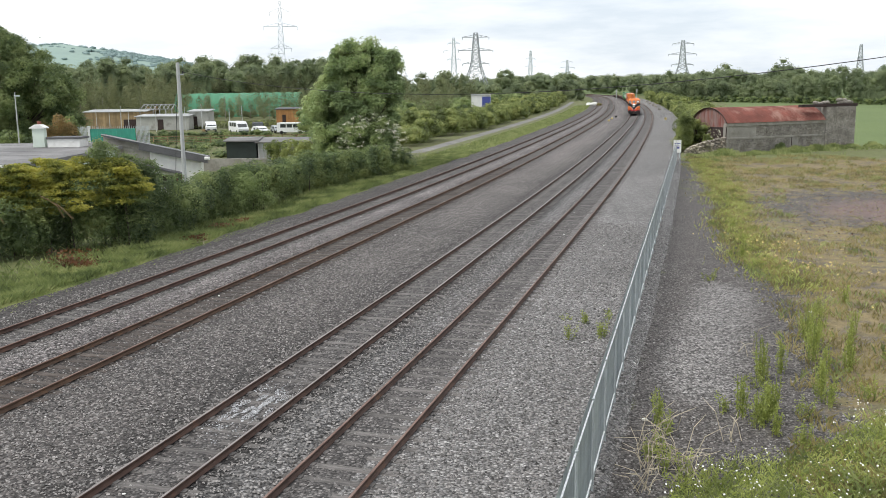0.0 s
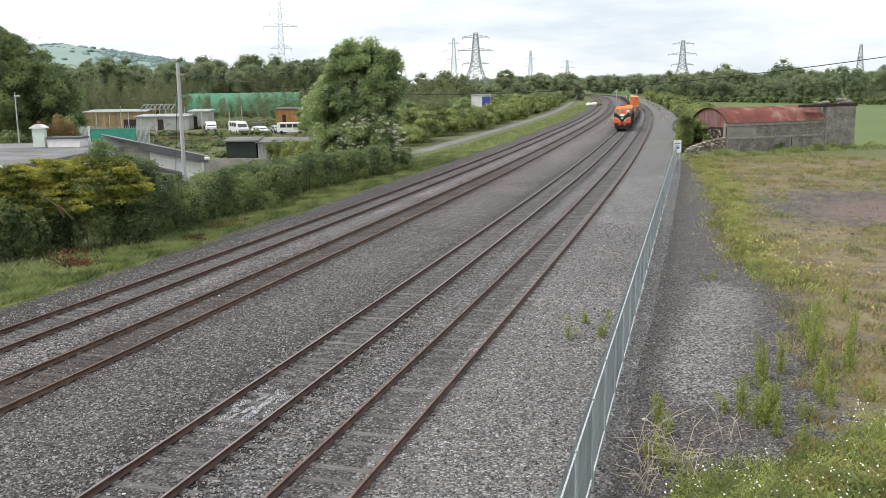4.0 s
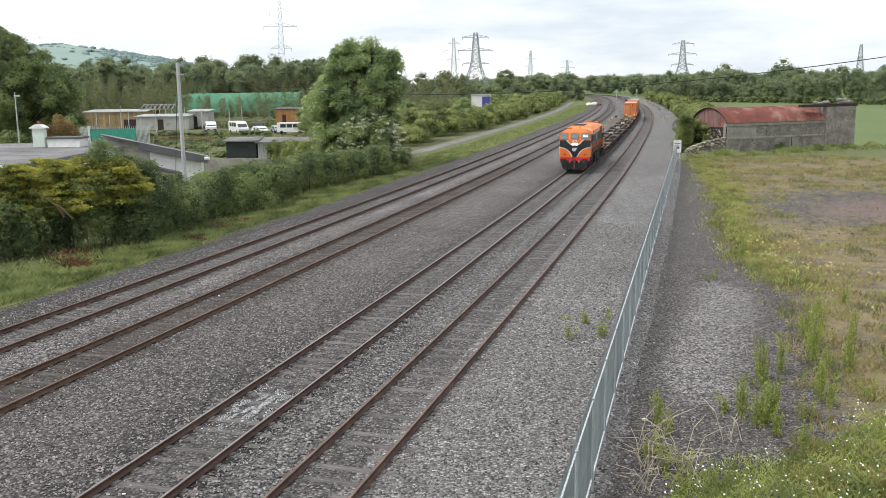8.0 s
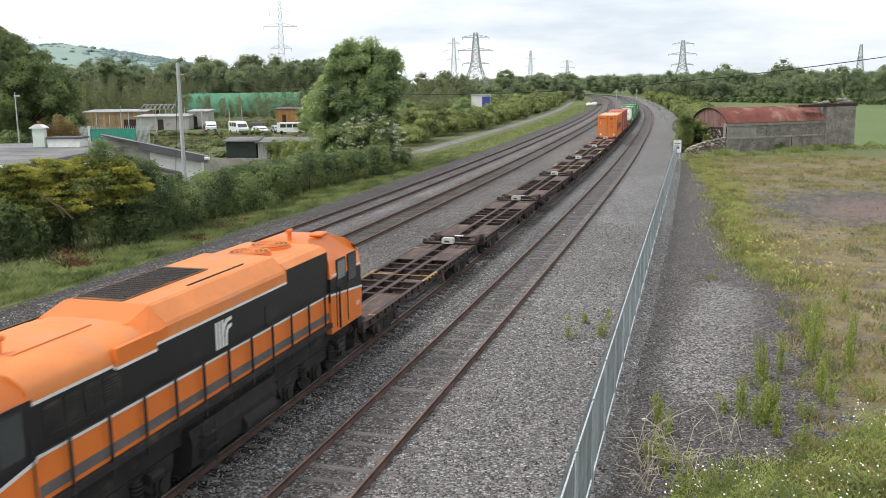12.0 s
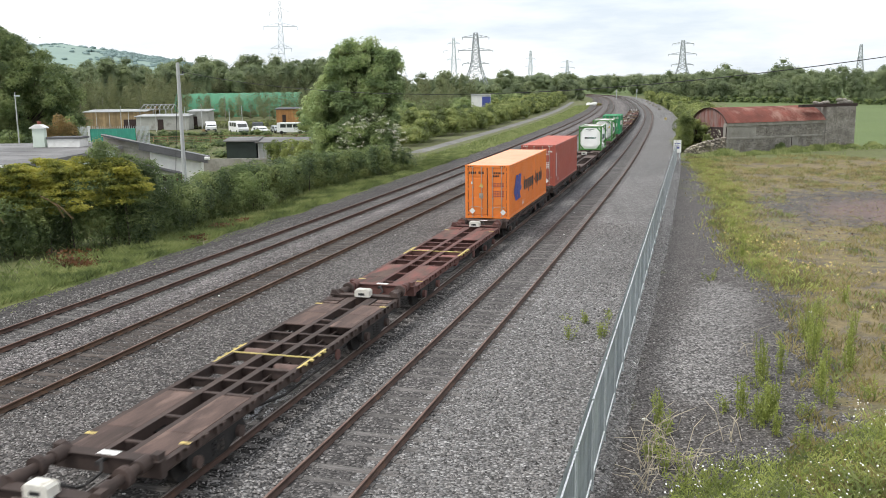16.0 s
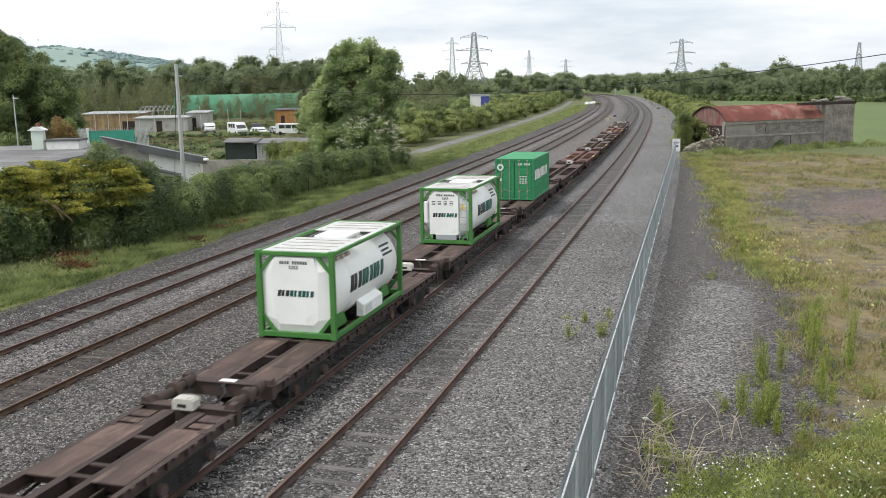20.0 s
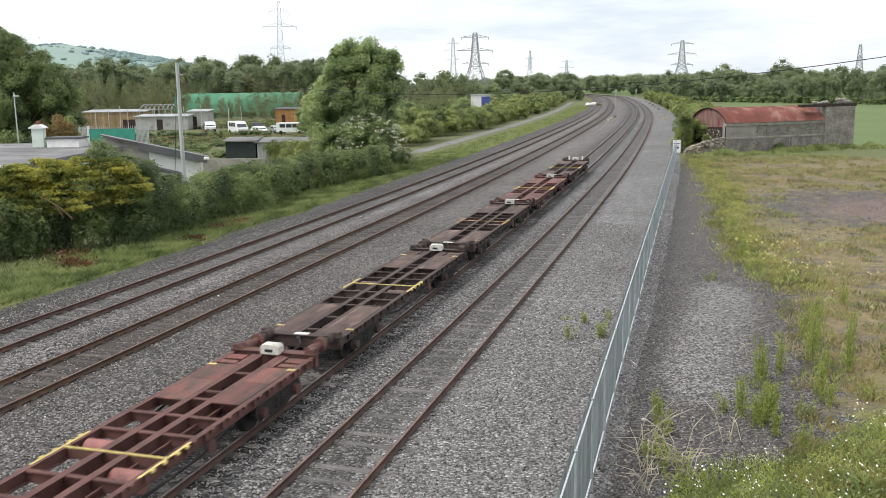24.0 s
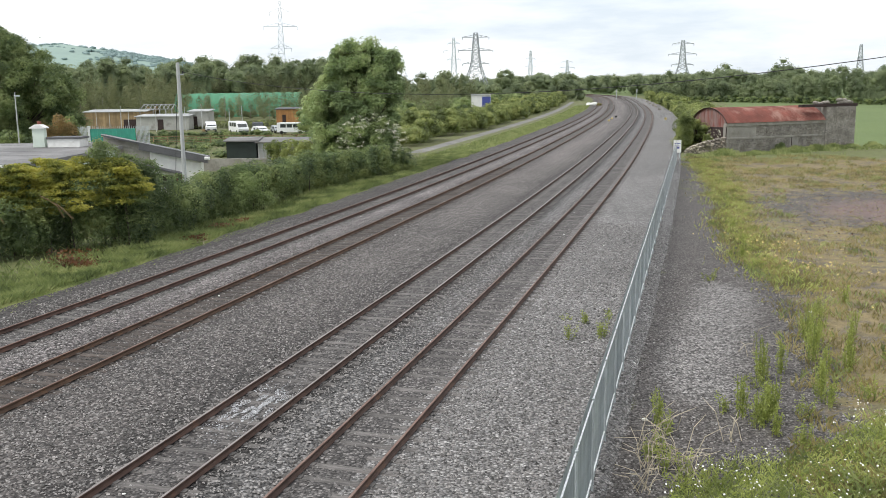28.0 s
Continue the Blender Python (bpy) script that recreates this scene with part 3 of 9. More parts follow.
def crown_mesh(name, rng, blobs, count, leaf, core=0.66, low=-0.5, spread=0.9, stray=0.2, single=False):
    """Leaves over many clumps (x, y, z, rx, ry, rz), with ragged dark cores inside."""
    B = np.asarray(blobs, float)
    area = (B[:, 3] * B[:, 4] + B[:, 3] * B[:, 5] + B[:, 4] * B[:, 5])
    pick = rng.choice(len(B), count, p=area / area.sum())
    d = unit(rng.normal(size=(count, 3)))
    d[:, 2] = np.where(d[:, 2] < low, -d[:, 2], d[:, 2])
    # small sub-clumps make the outline uneven
    k = 26
    bumps = unit(rng.normal(size=(k, 3)))
    near = np.max(d @ bumps.T, axis=1)
    rad = 0.66 + 0.38 * np.clip((near - 0.75) / 0.25, 0, 1) + rng.normal(0, stray * 0.6, count)
    rad += (rng.uniform(size=count) < 0.06) * rng.uniform(0.05, 0.16, count)
    pts = B[pick, :3] + d * B[pick, 3:] * rad[:, None]
    nrm = d / B[pick, 3:] * B[pick, 3:].min(axis=1, keepdims=True) + rng.normal(0, spread * 0.7, (count, 3)) + np.array([0, 0, 0.75])
    v, f = leaf_arrays(rng, pts, nrm, leaf)
    quads = f.reshape(-1, 4)
    tri = np.stack([quads[:, [0, 1, 2]], quads[:, [0, 2, 3]]], 1).reshape(-1, 3)
    if single:
        v, tri = v.reshape(-1, 4, 3)[:, :3].reshape(-1, 3), np.arange(len(quads) * 3).reshape(-1, 3)
    cv, cf = [], []
    base = len(v)
    for b in B:
        w = BALL * (1 + rng.normal(0, 0.16, (len(BALL), 1)))
        cv.append(b[:3] + w * b[3:] * core)
        cf.append(BALL_FACES + base)
        base += len(BALL)
    return mesh_of(name, np.concatenate([v] + cv), np.concatenate([tri] + cf).ravel(), 3)


def blades_mesh(name, rng, pts, height, width, lean=0.35):
    """Grass: one bent blade of two triangles at each point."""
    n = len(pts)
    h = np.broadcast_to(np.asarray(height, float), (n,))[:, None] * rng.uniform(0.5, 1.25, (n, 1))
    a = rng.uniform(0, 2 * math.pi, n)
    side = np.stack([np.cos(a), np.sin(a), 0 * a], 1)
    b = rng.uniform(0, 2 * math.pi, n)
    tip = np.stack([np.cos(b), np.sin(b), 0 * b], 1) * lean * rng.uniform(0.2, 1.2, (n, 1))
    up = np.array([0, 0, 1.0])
    v = np.empty((n, 4, 3))
    v[:, 0] = pts - side * width
    v[:, 1] = pts + side * width
    v[:, 2] = pts + (up * 0.6 + tip * 0.35) * h + side * width * 0.7
    v[:, 3] = pts + (up * 1.0 + tip) * h
    i = np.arange(n)[:, None] * 4
    f = np.concatenate([i + np.array([[0, 1, 2]]), i + np.array([[0, 2, 3]])], 1).reshape(-1, 3)
    return mesh_of(name, v.reshape(-1, 3), f.ravel(), 3)

# ---- the line of the railway ----
KNOTS = [15, 40, 65, 95, 130, 180, 250, 400, 470, 560, 800, 1000, 1300]
BENDS = [-0.00046, -0.00029, -0.00029, -0.00048, -0.00017, -0.00027, -0.00045, -0.00009, -0.00040, -0.00150, -0.00170, -0.0004, 0.0]
LINE_S = np.arange(-420.0, 1500.0, 1.0)
_k = np.where(LINE_S < -30, 0.0, np.interp(LINE_S, KNOTS, BENDS))
_t = np.concatenate([[0], np.cumsum((_k[1:] + _k[:-1]) / 2)])
LINE_T = _t - np.interp(0, LINE_S, _t) + 0.29632
_x = np.concatenate([[0], np.cumsum((np.sin(LINE_T)[1:] + np.sin(LINE_T)[:-1]) / 2)])
_y = np.concatenate([[0], np.cumsum((np.cos(LINE_T)[1:] + np.cos(LINE_T)[:-1]) / 2)])
LINE_X, LINE_Y = _x - np.interp(0, LINE_S, _x) - 11.863, _y - np.interp(0, LINE_S, _y)
TRACKS = {"far": -11.30, "second": -7.154, "train": 0.0, "near": 3.72}


def on_line(s, u=0.0):
    """The place u metres to the right of the train's track, s metres along it, and the heading there."""
    x, y, t = (np.interp(s, LINE_S, a) for a in (LINE_X, LINE_Y, LINE_T))
    return x + np.cos(t) * u, y - np.sin(t) * u, t


def across(x, y):
    """How far right of the train's track a place lies, and how far along it."""
    s = np.asarray(y, float) / math.cos(0.25)
    for _ in range(6):
        px, py, t = on_line(s)
        s = s + (x - px) * np.sin(t) + (y - py) * np.cos(t)
    px, py, t = on_line(s)
    return (x - px) * np.cos(t) - (y - py) * np.sin(t), s


def fence_x(y):
    return 3.1 + 0.278 * (y - 18.0)


GROUND_Z = -0.32


def height(x, y):
    """The lie of the land: level by the railway, a weedy bank at the near right."""
    x, y = np.asarray(x, float), np.asarray(y, float)
    z = GROUND_Z + 0 * x
    bank = np.clip((x - 5.2) * 0.5 - (y - 17.0) * 0.42, 0, 6) * np.clip((26 - y) / 6, 0, 1) * (y > -5)
    z = z + np.minimum(bank * 0.18, 0.7)
    u, s = across(x, y)
    z = z - 0.25 * np.clip((-15.0 - u) / 2, 0, 1) * (s > -60)
    return z


# ---- ground ----
rng = np.random.default_rng(4)
gx = np.unique(np.concatenate([np.linspace(-4200, -300, 14), np.linspace(-300, -70, 24), np.arange(-70, 60.1, 1.2), np.linspace(60, 260, 34), np.linspace(260, 4200, 14)]))
gy = np.unique(np.concatenate([np.linspace(-900, -60, 12), np.arange(-60, 12, 6), np.arange(12, 60, 1.0), np.arange(60, 130, 1.6), np.linspace(130, 420, 70), np.linspace(420, 4600, 18)]))
GX, GY = np.meshgrid(gx, gy)
px, py = GX.ravel(), GY.ravel()
pu, ps = across(px, py)
pz = height(px, py)
nxx, nyy = len(gx), len(gy)
ii = (np.arange(nyy - 1)[:, None] * nxx + np.arange(nxx - 1)[None, :]).ravel()
quads = np.stack([ii, ii + 1, ii + 1 + nxx, ii + nxx], 1)
gm = mesh_of("ground", np.stack([px, py, pz], 1), quads.ravel(), 4)
right = px - fence_x(py)


def step(a, lo, hi):
    return np.clip((a - lo) / (hi - lo), 0, 1)


def soft_disc(x, y, cx, cy, rx, ry):
    return np.clip(1.3 - np.hypot((px - cx) / rx, (py - cy) / ry), 0, 1)


def yard_edge(y):
    """How far right of the fence the yard's grass begins."""
    return np.interp(y, [16, 23.7, 29, 34, 38, 43.6, 49.4, 63.5, 74, 89, 100], [5.0, 5.4, 5.7, 5.8, 5.5, 4.4, 3.8, 3.9, 3.5, 2.4, 1.6]) + 0.45 * np.sin(y * 0.9) * np.sin(y * 0.37 + 1)


edge = yard_edge(py)
yard = step(right, edge - 0.8, edge + 1.2) * (py > 12) * (py < 108)
dry = yard * 0.62
green = np.where(right > 0, yard * (0.10 + 0.40 * step(py, 32, 22)), 1.0) + 0.45 * soft_disc(px, py, 20.0, 66, 2.6, 26) + 0.7 * step(py, 92, 103) * (right > 0)
green = np.maximum(green, step(0.55 * (px - 6.0) - (py - 19.3), 0.1, 1.5) * (right > 1.5) * (py < 32))
red_soil = 0.25 * step(right, 0.1, 0.6) * step(right, 2.6, 1.2) * (py > 12) * (py < 60) + 0.9 * soft_disc(px, py, 33, 58, 11, 9) * (right > 9)
dry *= 1 - 0.75 * soft_disc(px, py, 31, 60, 11, 10)
green *= 1 - 0.7 * soft_disc(px, py, 31, 60, 11, 10)
_f = np.clip(((px - 7.2) * 4.2 + (py - 25.0) * 11.0) / (4.2 ** 2 + 11.0 ** 2), 0, 1)
pale = 0.68 * np.clip(1.4 - np.hypot(px - 7.2 - 4.2 * _f, (py - 25.0 - 11.0 * _f) * 0.6) / 1.7, 0, 1)
fieldm = step(py, 112, 122) * (right > 14) * 1.0 + (px < -170) * 0.7 + (py > 470) * 0.8
green = np.where(pu < -15, np.maximum(green * 0.8, 0.75), green)
dry = np.where((pu < -15) & (py > 100), 0.45, dry)
green = np.where((pu < -19) & (py > 100), 0.62, green)
for nm, val in (("green", green), ("dry", dry), ("field", np.clip(fieldm, 0, 1)), ("red_soil", red_soil), ("pale_grit", pale)):
    at = gm.attributes.new(nm, 'FLOAT', 'POINT')
    at.data.foreach_set("value", np.asarray(val, np.float32))
ground = tagged(part_mesh("ground", gm, "ground"), "grit, dry grass and green field beside the railway", "ground", kind="structure")


def dirt_and_shade_at(u, s):
    """How far the stones at u metres from the train's track are darkened, by brake dust, oil and painted-in shade;
    below 0 where they are paler.
    """
    u = np.asarray(u, float)
    wave = 1 + 0.35 * np.sin(s * 0.13) * np.sin(s * 0.041 + 1.0)
    # the narrow right-hand term also paints in the shade beside the train
    side = np.exp(-((np.abs(u + 0.15) - 1.3) / 0.55) ** 2) * 0.34 * wave + 0.42 * np.exp(-((u - 1.3) / 0.42) ** 2)
    clean = 0.28 * np.exp(-((u + 4.3) / 1.7) ** 2)
    # the far left edge is darker, the crests between tracks are paler
    return side - clean + 0.16 * np.exp(-((np.abs(u + 7.15) - 1.3) / 0.5) ** 2) + 0.33 * np.clip((-12.2 - u) / 0.6, 0, 1) - 0.16 * np.exp(-((u - 2.3) / 0.35) ** 2) - 0.12 * np.exp(-((u + 9.2) / 0.45) ** 2)


def mark_dirt_and_shade(me, pts):
    u, s = across(pts[:, 0], pts[:, 1])
    at = me.attributes.new("dirt_and_shade", 'FLOAT', 'POINT')
    at.data.foreach_set("value", np.asarray(dirt_and_shade_at(u, s), np.float32))


def strip(name, mat, u0, u1, z0, z1, s0, s1, ds=2.0, cols=6, wobble=0.0, thick=0.25):
    """A band of ground along the line, with edges that slope down into the ground."""
    ss = np.arange(s0, s1 + ds, ds)
    us = np.linspace(0, 1, cols)
    vs = []
    for s in ss:
        w0, w1 = (noise.noise((s * 0.21, 3.1, k)) * wobble for k in (0, 7))
        for j, a in enumerate(us):
            x, y, _ = on_line(s, (u0 + w0) * (1 - a) + (u1 + w1) * a)
            drop = thick if (j == 0 and u0 < 1.5) or (j == cols - 1 and abs(u1 - 1.6) > 0.01) else 0.0
            vs.append((x, y, z0 * (1 - a) + z1 * a - drop))
    n = cols
    i = (np.arange(len(ss) - 1)[:, None] * n + np.arange(n - 1)[None, :]).ravel()
    me = mesh_of(name, np.array(vs), np.stack([i, i + 1, i + 1 + n, i + n], 1).ravel(), 4)
    if name == "ballast_bed":
        mark_dirt_and_shade(me, np.array(vs))
    return part_mesh(name, me, mat)


BALLAST_Z = -0.19
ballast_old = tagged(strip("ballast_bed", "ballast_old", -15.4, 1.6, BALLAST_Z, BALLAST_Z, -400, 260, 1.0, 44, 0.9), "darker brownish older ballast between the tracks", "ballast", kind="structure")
ballast = tagged(strip("ballast_bed", "ballast", 1.6, 9.7, BALLAST_Z, BALLAST_Z, -400, 118, 1.5, 20, 0.1), "pale grey crushed stone ballast beside the track", "ballast", kind="structure")
tagged(strip("ballast_bed", "ballast", 1.6, 11.0, BALLAST_Z - 0.004, BALLAST_Z - 0.004, 116, 1450, 3, 8, 0.1), "pale grey crushed stone ballast beside the track", "ballast", kind="structure")
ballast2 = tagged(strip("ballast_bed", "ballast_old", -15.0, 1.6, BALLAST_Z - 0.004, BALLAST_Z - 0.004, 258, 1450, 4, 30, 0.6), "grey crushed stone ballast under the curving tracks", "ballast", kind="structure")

# ---- tracks ----
RAIL = [(-0.070, -0.159), (0.070, -0.159), (0.070, -0.148), (0.012, -0.125), (0.009, -0.045), (0.034, -0.036), (0.035, -0.006), (-0.035, -0.006), (-0.034, -0.036), (-0.009, -0.045), (-0.012, -0.125), (-0.070, -0.148)]


def swept(name, outline, u, s0, s1, mat, parent, label=""):
    ss = np.concatenate([np.arange(s0, 14, 12.0), np.arange(14, 120, 2.0), np.arange(120, s1, 6.0)])
    vs = []
    for s in ss:
        for a, z in outline:
            x, y, _ = on_line(s, u + a)
            vs.append((x, y, z))
    n = len(outline)
    f = []
    for i in range(len(ss) - 1):
        for j in range(n):
            k = (j + 1) % n
            f += [i * n + j, i * n + k, (i + 1) * n + k, (i + 1) * n + j]
    return part_mesh(name, mesh_of(name, np.array(vs), f, 4), mat, parent, label)


def sleeper_mesh():
    bm = bmesh.new()
    add_box(bm, -1.29, 1.29, -0.125, 0.125, -0.33, -0.170, bevel=0.018)
    for u in (-0.835, 0.835):
        add_box(bm, u - 0.17, u + 0.17, -0.09, 0.09, -0.172, -0.146)
    bmesh.ops.recalc_face_normals(bm, faces=bm.faces[:])
    me = bpy.data.meshes.new("sleeper")
    bm.to_mesh(me)
    bm.free()
    me.materials.append(M["sleeper"])
    return me


SLEEPER = sleeper_mesh()
SLEEPER_PALE = SLEEPER.copy()
SLEEPER_PALE.materials[0] = M["sleeper_pale"]
SLEEPER_DARK = SLEEPER.copy()
SLEEPER_DARK.materials[0] = M["sleeper_dark"]
SLEEPER_V = np.array([v.co[:] for v in SLEEPER.vertices])
SLEEPER_F = [list(p.vertices) for p in SLEEPER.polygons]
track_things = {}
for nm, u in TRACKS.items():
    th = empty("railway_track", pose(*on_line(20, u)[:2], 0))
    inv = th.matrix_basis.inverted()
    head = "rail_head" if nm == "train" else "rail_rust"
    for a in (-0.835, 0.835):
        r = swept("rail", RAIL, u + a, -400, 1300, {"second": "rail_side_brown", "near": "rail_side_red"}.get(nm, "rail_side"), th)
        r.matrix_parent_inverse = inv
        h = swept("rail_head", [(-0.031, -0.0062), (0.031, -0.0062), (0.024, 0.0), (-0.024, 0.0)], u + a, -400, 1300, head, r, "worn top of the rail")
    tagged(th, {"far": "rusty rail track with dark timber sleepers in ballast", "second": "brown rusty rail track with sleepers in ballast",
                "train": "worn rail track with bright rail tops and sleepers", "near": "rail track with reddish rusty rails beside wide ballast"}[nm], "railway track", "parallel railway tracks")
    track_things[nm] = th


def ballast_crest(name, u0, u1, s0, s1, h, mat):
    """A low ridge of heaped ballast between or beside tracks."""
    ss = np.arange(s0, s1, 1.0)
    n, vs = 7, []
    for s in ss:
        for j in range(n):
            a = j / (n - 1)
            x, y, _ = on_line(s, u0 * (1 - a) + u1 * a)
            z = BALLAST_Z - 0.06 + (h + 0.06) * math.sin(math.pi * a) ** 0.7 * (0.8 + 0.35 * noise.noise((s * 0.3, a * 3, u0)))
            vs.append((x, y, z))
    i = (np.arange(len(ss) - 1)[:, None] * n + np.arange(n - 1)[None, :]).ravel()
    me = mesh_of(name, np.array(vs), np.stack([i, i + 1, i + 1 + n, i + n], 1).ravel(), 4)
    mark_dirt_and_shade(me, np.array(vs))
    return tagged(part_mesh(name, me, mat), "heaped grey ballast stones between tracks", "ballast", kind="structure")


for u0, u1, h in ((1.15, 2.75, 0.18), (-10.1, -8.35, 0.14)):
    ballast_crest("ballast_shoulder", u0, u1, 6, 260, h, "ballast_crest" if u0 > 0 else "ballast_pale")
for nm, u in TRACKS.items():
    if nm == "second":
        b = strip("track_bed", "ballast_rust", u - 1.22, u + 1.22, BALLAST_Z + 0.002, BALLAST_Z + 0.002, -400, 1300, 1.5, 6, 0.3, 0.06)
    else:
        b = strip("track_bed", "ballast_dark", u - 0.78, u + 0.78, BALLAST_Z + 0.012, BALLAST_Z + 0.012, -400, 1300, 6, 4, 0.03, 0.05)
    tagged(b, "rust-stained brown ballast along the track" if nm == "second" else "darker oily ballast between the rails", "ballast", kind="structure")
STONE_V = np.array([(1, 0, 0.1), (-0.9, 0.15, 0), (0.1, 1, -0.1), (-0.1, -0.95, 0.15), (0.15, 0.1, 0.8), (0, 0, -0.7)])
STONE_F = np.array([(0, 2, 4), (2, 1, 4), (1, 3, 4), (3, 0, 4)])


def stones(name, pts, size, mat, label):
    n = len(pts)
    a, t = rng.uniform(0, 6.28, n), rng.normal(0, 0.45, n)
    sc = rng.uniform(0.6, 1.4, (n, 1, 3)) * np.asarray(size)[:, None, None] * np.array([1, 1, 0.85])
    v = (STONE_V[None] + rng.normal(0, 0.18, (n, 6, 3))) * sc
    y, z = v[..., 1] * np.cos(t)[:, None] - v[..., 2] * np.sin(t)[:, None], v[..., 1] * np.sin(t)[:, None] + v[..., 2] * np.cos(t)[:, None]
    x = v[..., 0] * np.cos(a)[:, None] - y * np.sin(a)[:, None]
    y = v[..., 0] * np.sin(a)[:, None] + y * np.cos(a)[:, None]
    w = np.stack([x, y, z], -1) + pts[:, None, :]
    f = (STONE_F[None] + np.arange(n)[:, None, None] * 6).ravel()
    return tagged(part_mesh(name, mesh_of(name, w.reshape(-1, 3), f, 3), mat), label, "stones", kind="stuff")


def scatter_ballast(n, s0, s1, u0, u1, power=1.6):
    s = s0 + (s1 - s0) * rng.uniform(size=n) ** power
    u = rng.uniform(u0, u1, n)
    keep = np.ones(n, bool)
    for tu in TRACKS.values():
        inside = np.abs(u - tu) < 0.95
        keep &= ~(inside & (rng.uniform(size=n) < 0.72))
        keep &= ~(np.abs(np.abs(u - tu) - 0.835) < 0.09)
    s, u = s[keep], u[keep]
    x, y, _ = on_line(s, u)
    z = np.full(len(s), BALLAST_Z + 0.008)
    for a, b, h in ((1.15, 2.75, 0.18), (-10.1, -8.35, 0.14)):
        m = (u > a) & (u < b)
        z = np.where(m, np.maximum(z, BALLAST_Z - 0.06 + (h + 0.06) * np.sin(np.pi * np.clip((u - a) / (b - a), 0, 1)) ** 0.7 * 0.9), z)
    return np.stack([x, y, z], 1)


pts = scatter_ballast(110000, 15, 58, -14.0, 9.6)
stones("loose_ballast", pts, rng.uniform(0.020, 0.046, len(pts)), "stone_loose", "loose angular grey ballast stones")

# ---- the train ----
TRAIN = []


def text_part(body, size, m, mat, parent, thick=0.004, name="number"):
    c = bpy.data.curves.new(name, 'FONT')
    c.body, c.size, c.extrude, c.align_x, c.align_y = body, size, thick, 'CENTER', 'CENTER'
    c.offset = size * 0.012
    tmp = bpy.data.objects.new("tmp_text", c)
    scene.collection.objects.link(tmp)
    me = bpy.data.meshes.new_from_object(tmp.evaluated_get(bpy.context.evaluated_depsgraph_get()))
    bpy.data.objects.remove(tmp)
    bpy.data.curves.remove(c)
    me.transform(m)
    me.materials.clear()
    return part_mesh(name, me, mat, parent)


def wheelset(name, y, r, parent, mat="rubber"):
    bm = bmesh.new()
    for x in (-0.80, 0.80):
        add_tube(bm, (x - 0.065, y, r), (x + 0.065, y, r), r, seg=20)
        add_tube(bm, (x - 0.085 * (1 if x > 0 else -1), y, r), (x - 0.06 * (1 if x > 0 else -1), y, r), r + 0.03, seg=20)
    add_tube(bm, (-0.9, y, r), (0.9, y, r), 0.09, seg=8)
    return part(name, bm, mat, parent, smooth=True)


def strip_along(bm, pts, w, thick, y):
    """A flat band of width w through (x, z) points, standing on the plane at y."""
    for (x0, z0), (x1, z1) in zip(pts, pts[1:]):
        d = Vector((x1 - x0, z1 - z0)).normalized()
        nx, nz = -d.y * w / 2, d.x * w / 2
        ex, ez = d.x * w * 0.2, d.y * w * 0.2
        add_prism(bm, [(x0 + nx - ex, z0 + nz - ez), (x1 + nx + ex, z1 + nz + ez), (x1 - nx + ex, z1 - nz + ez), (x0 - nx - ex, z0 - nz - ez)], "y", y, y + thick)


def cab_width(z):
    return float(np.interp(z, [1.3, 3.30, 3.48, 3.66, 3.84, 3.98], [1.42, 1.42, 1.38, 1.25, 1.0, 0.62]))


def cab_band(outline, flip):
    """A slice of the cab: its (y, z) outline, made as wide as the cab is at each height."""
    bm = bmesh.new()
    a = [bm.verts.new((-cab_width(z), y * flip, z)) for y, z in outline]
    b = [bm.verts.new((cab_width(z), y * flip, z)) for y, z in outline]
    bm.faces.new(a)
    bm.faces.new(b[::-1])
    n = len(outline)
    for i in range(n):
        bm.faces.new((a[i], b[i], b[(i + 1) % n], a[(i + 1) % n]))
    return bm


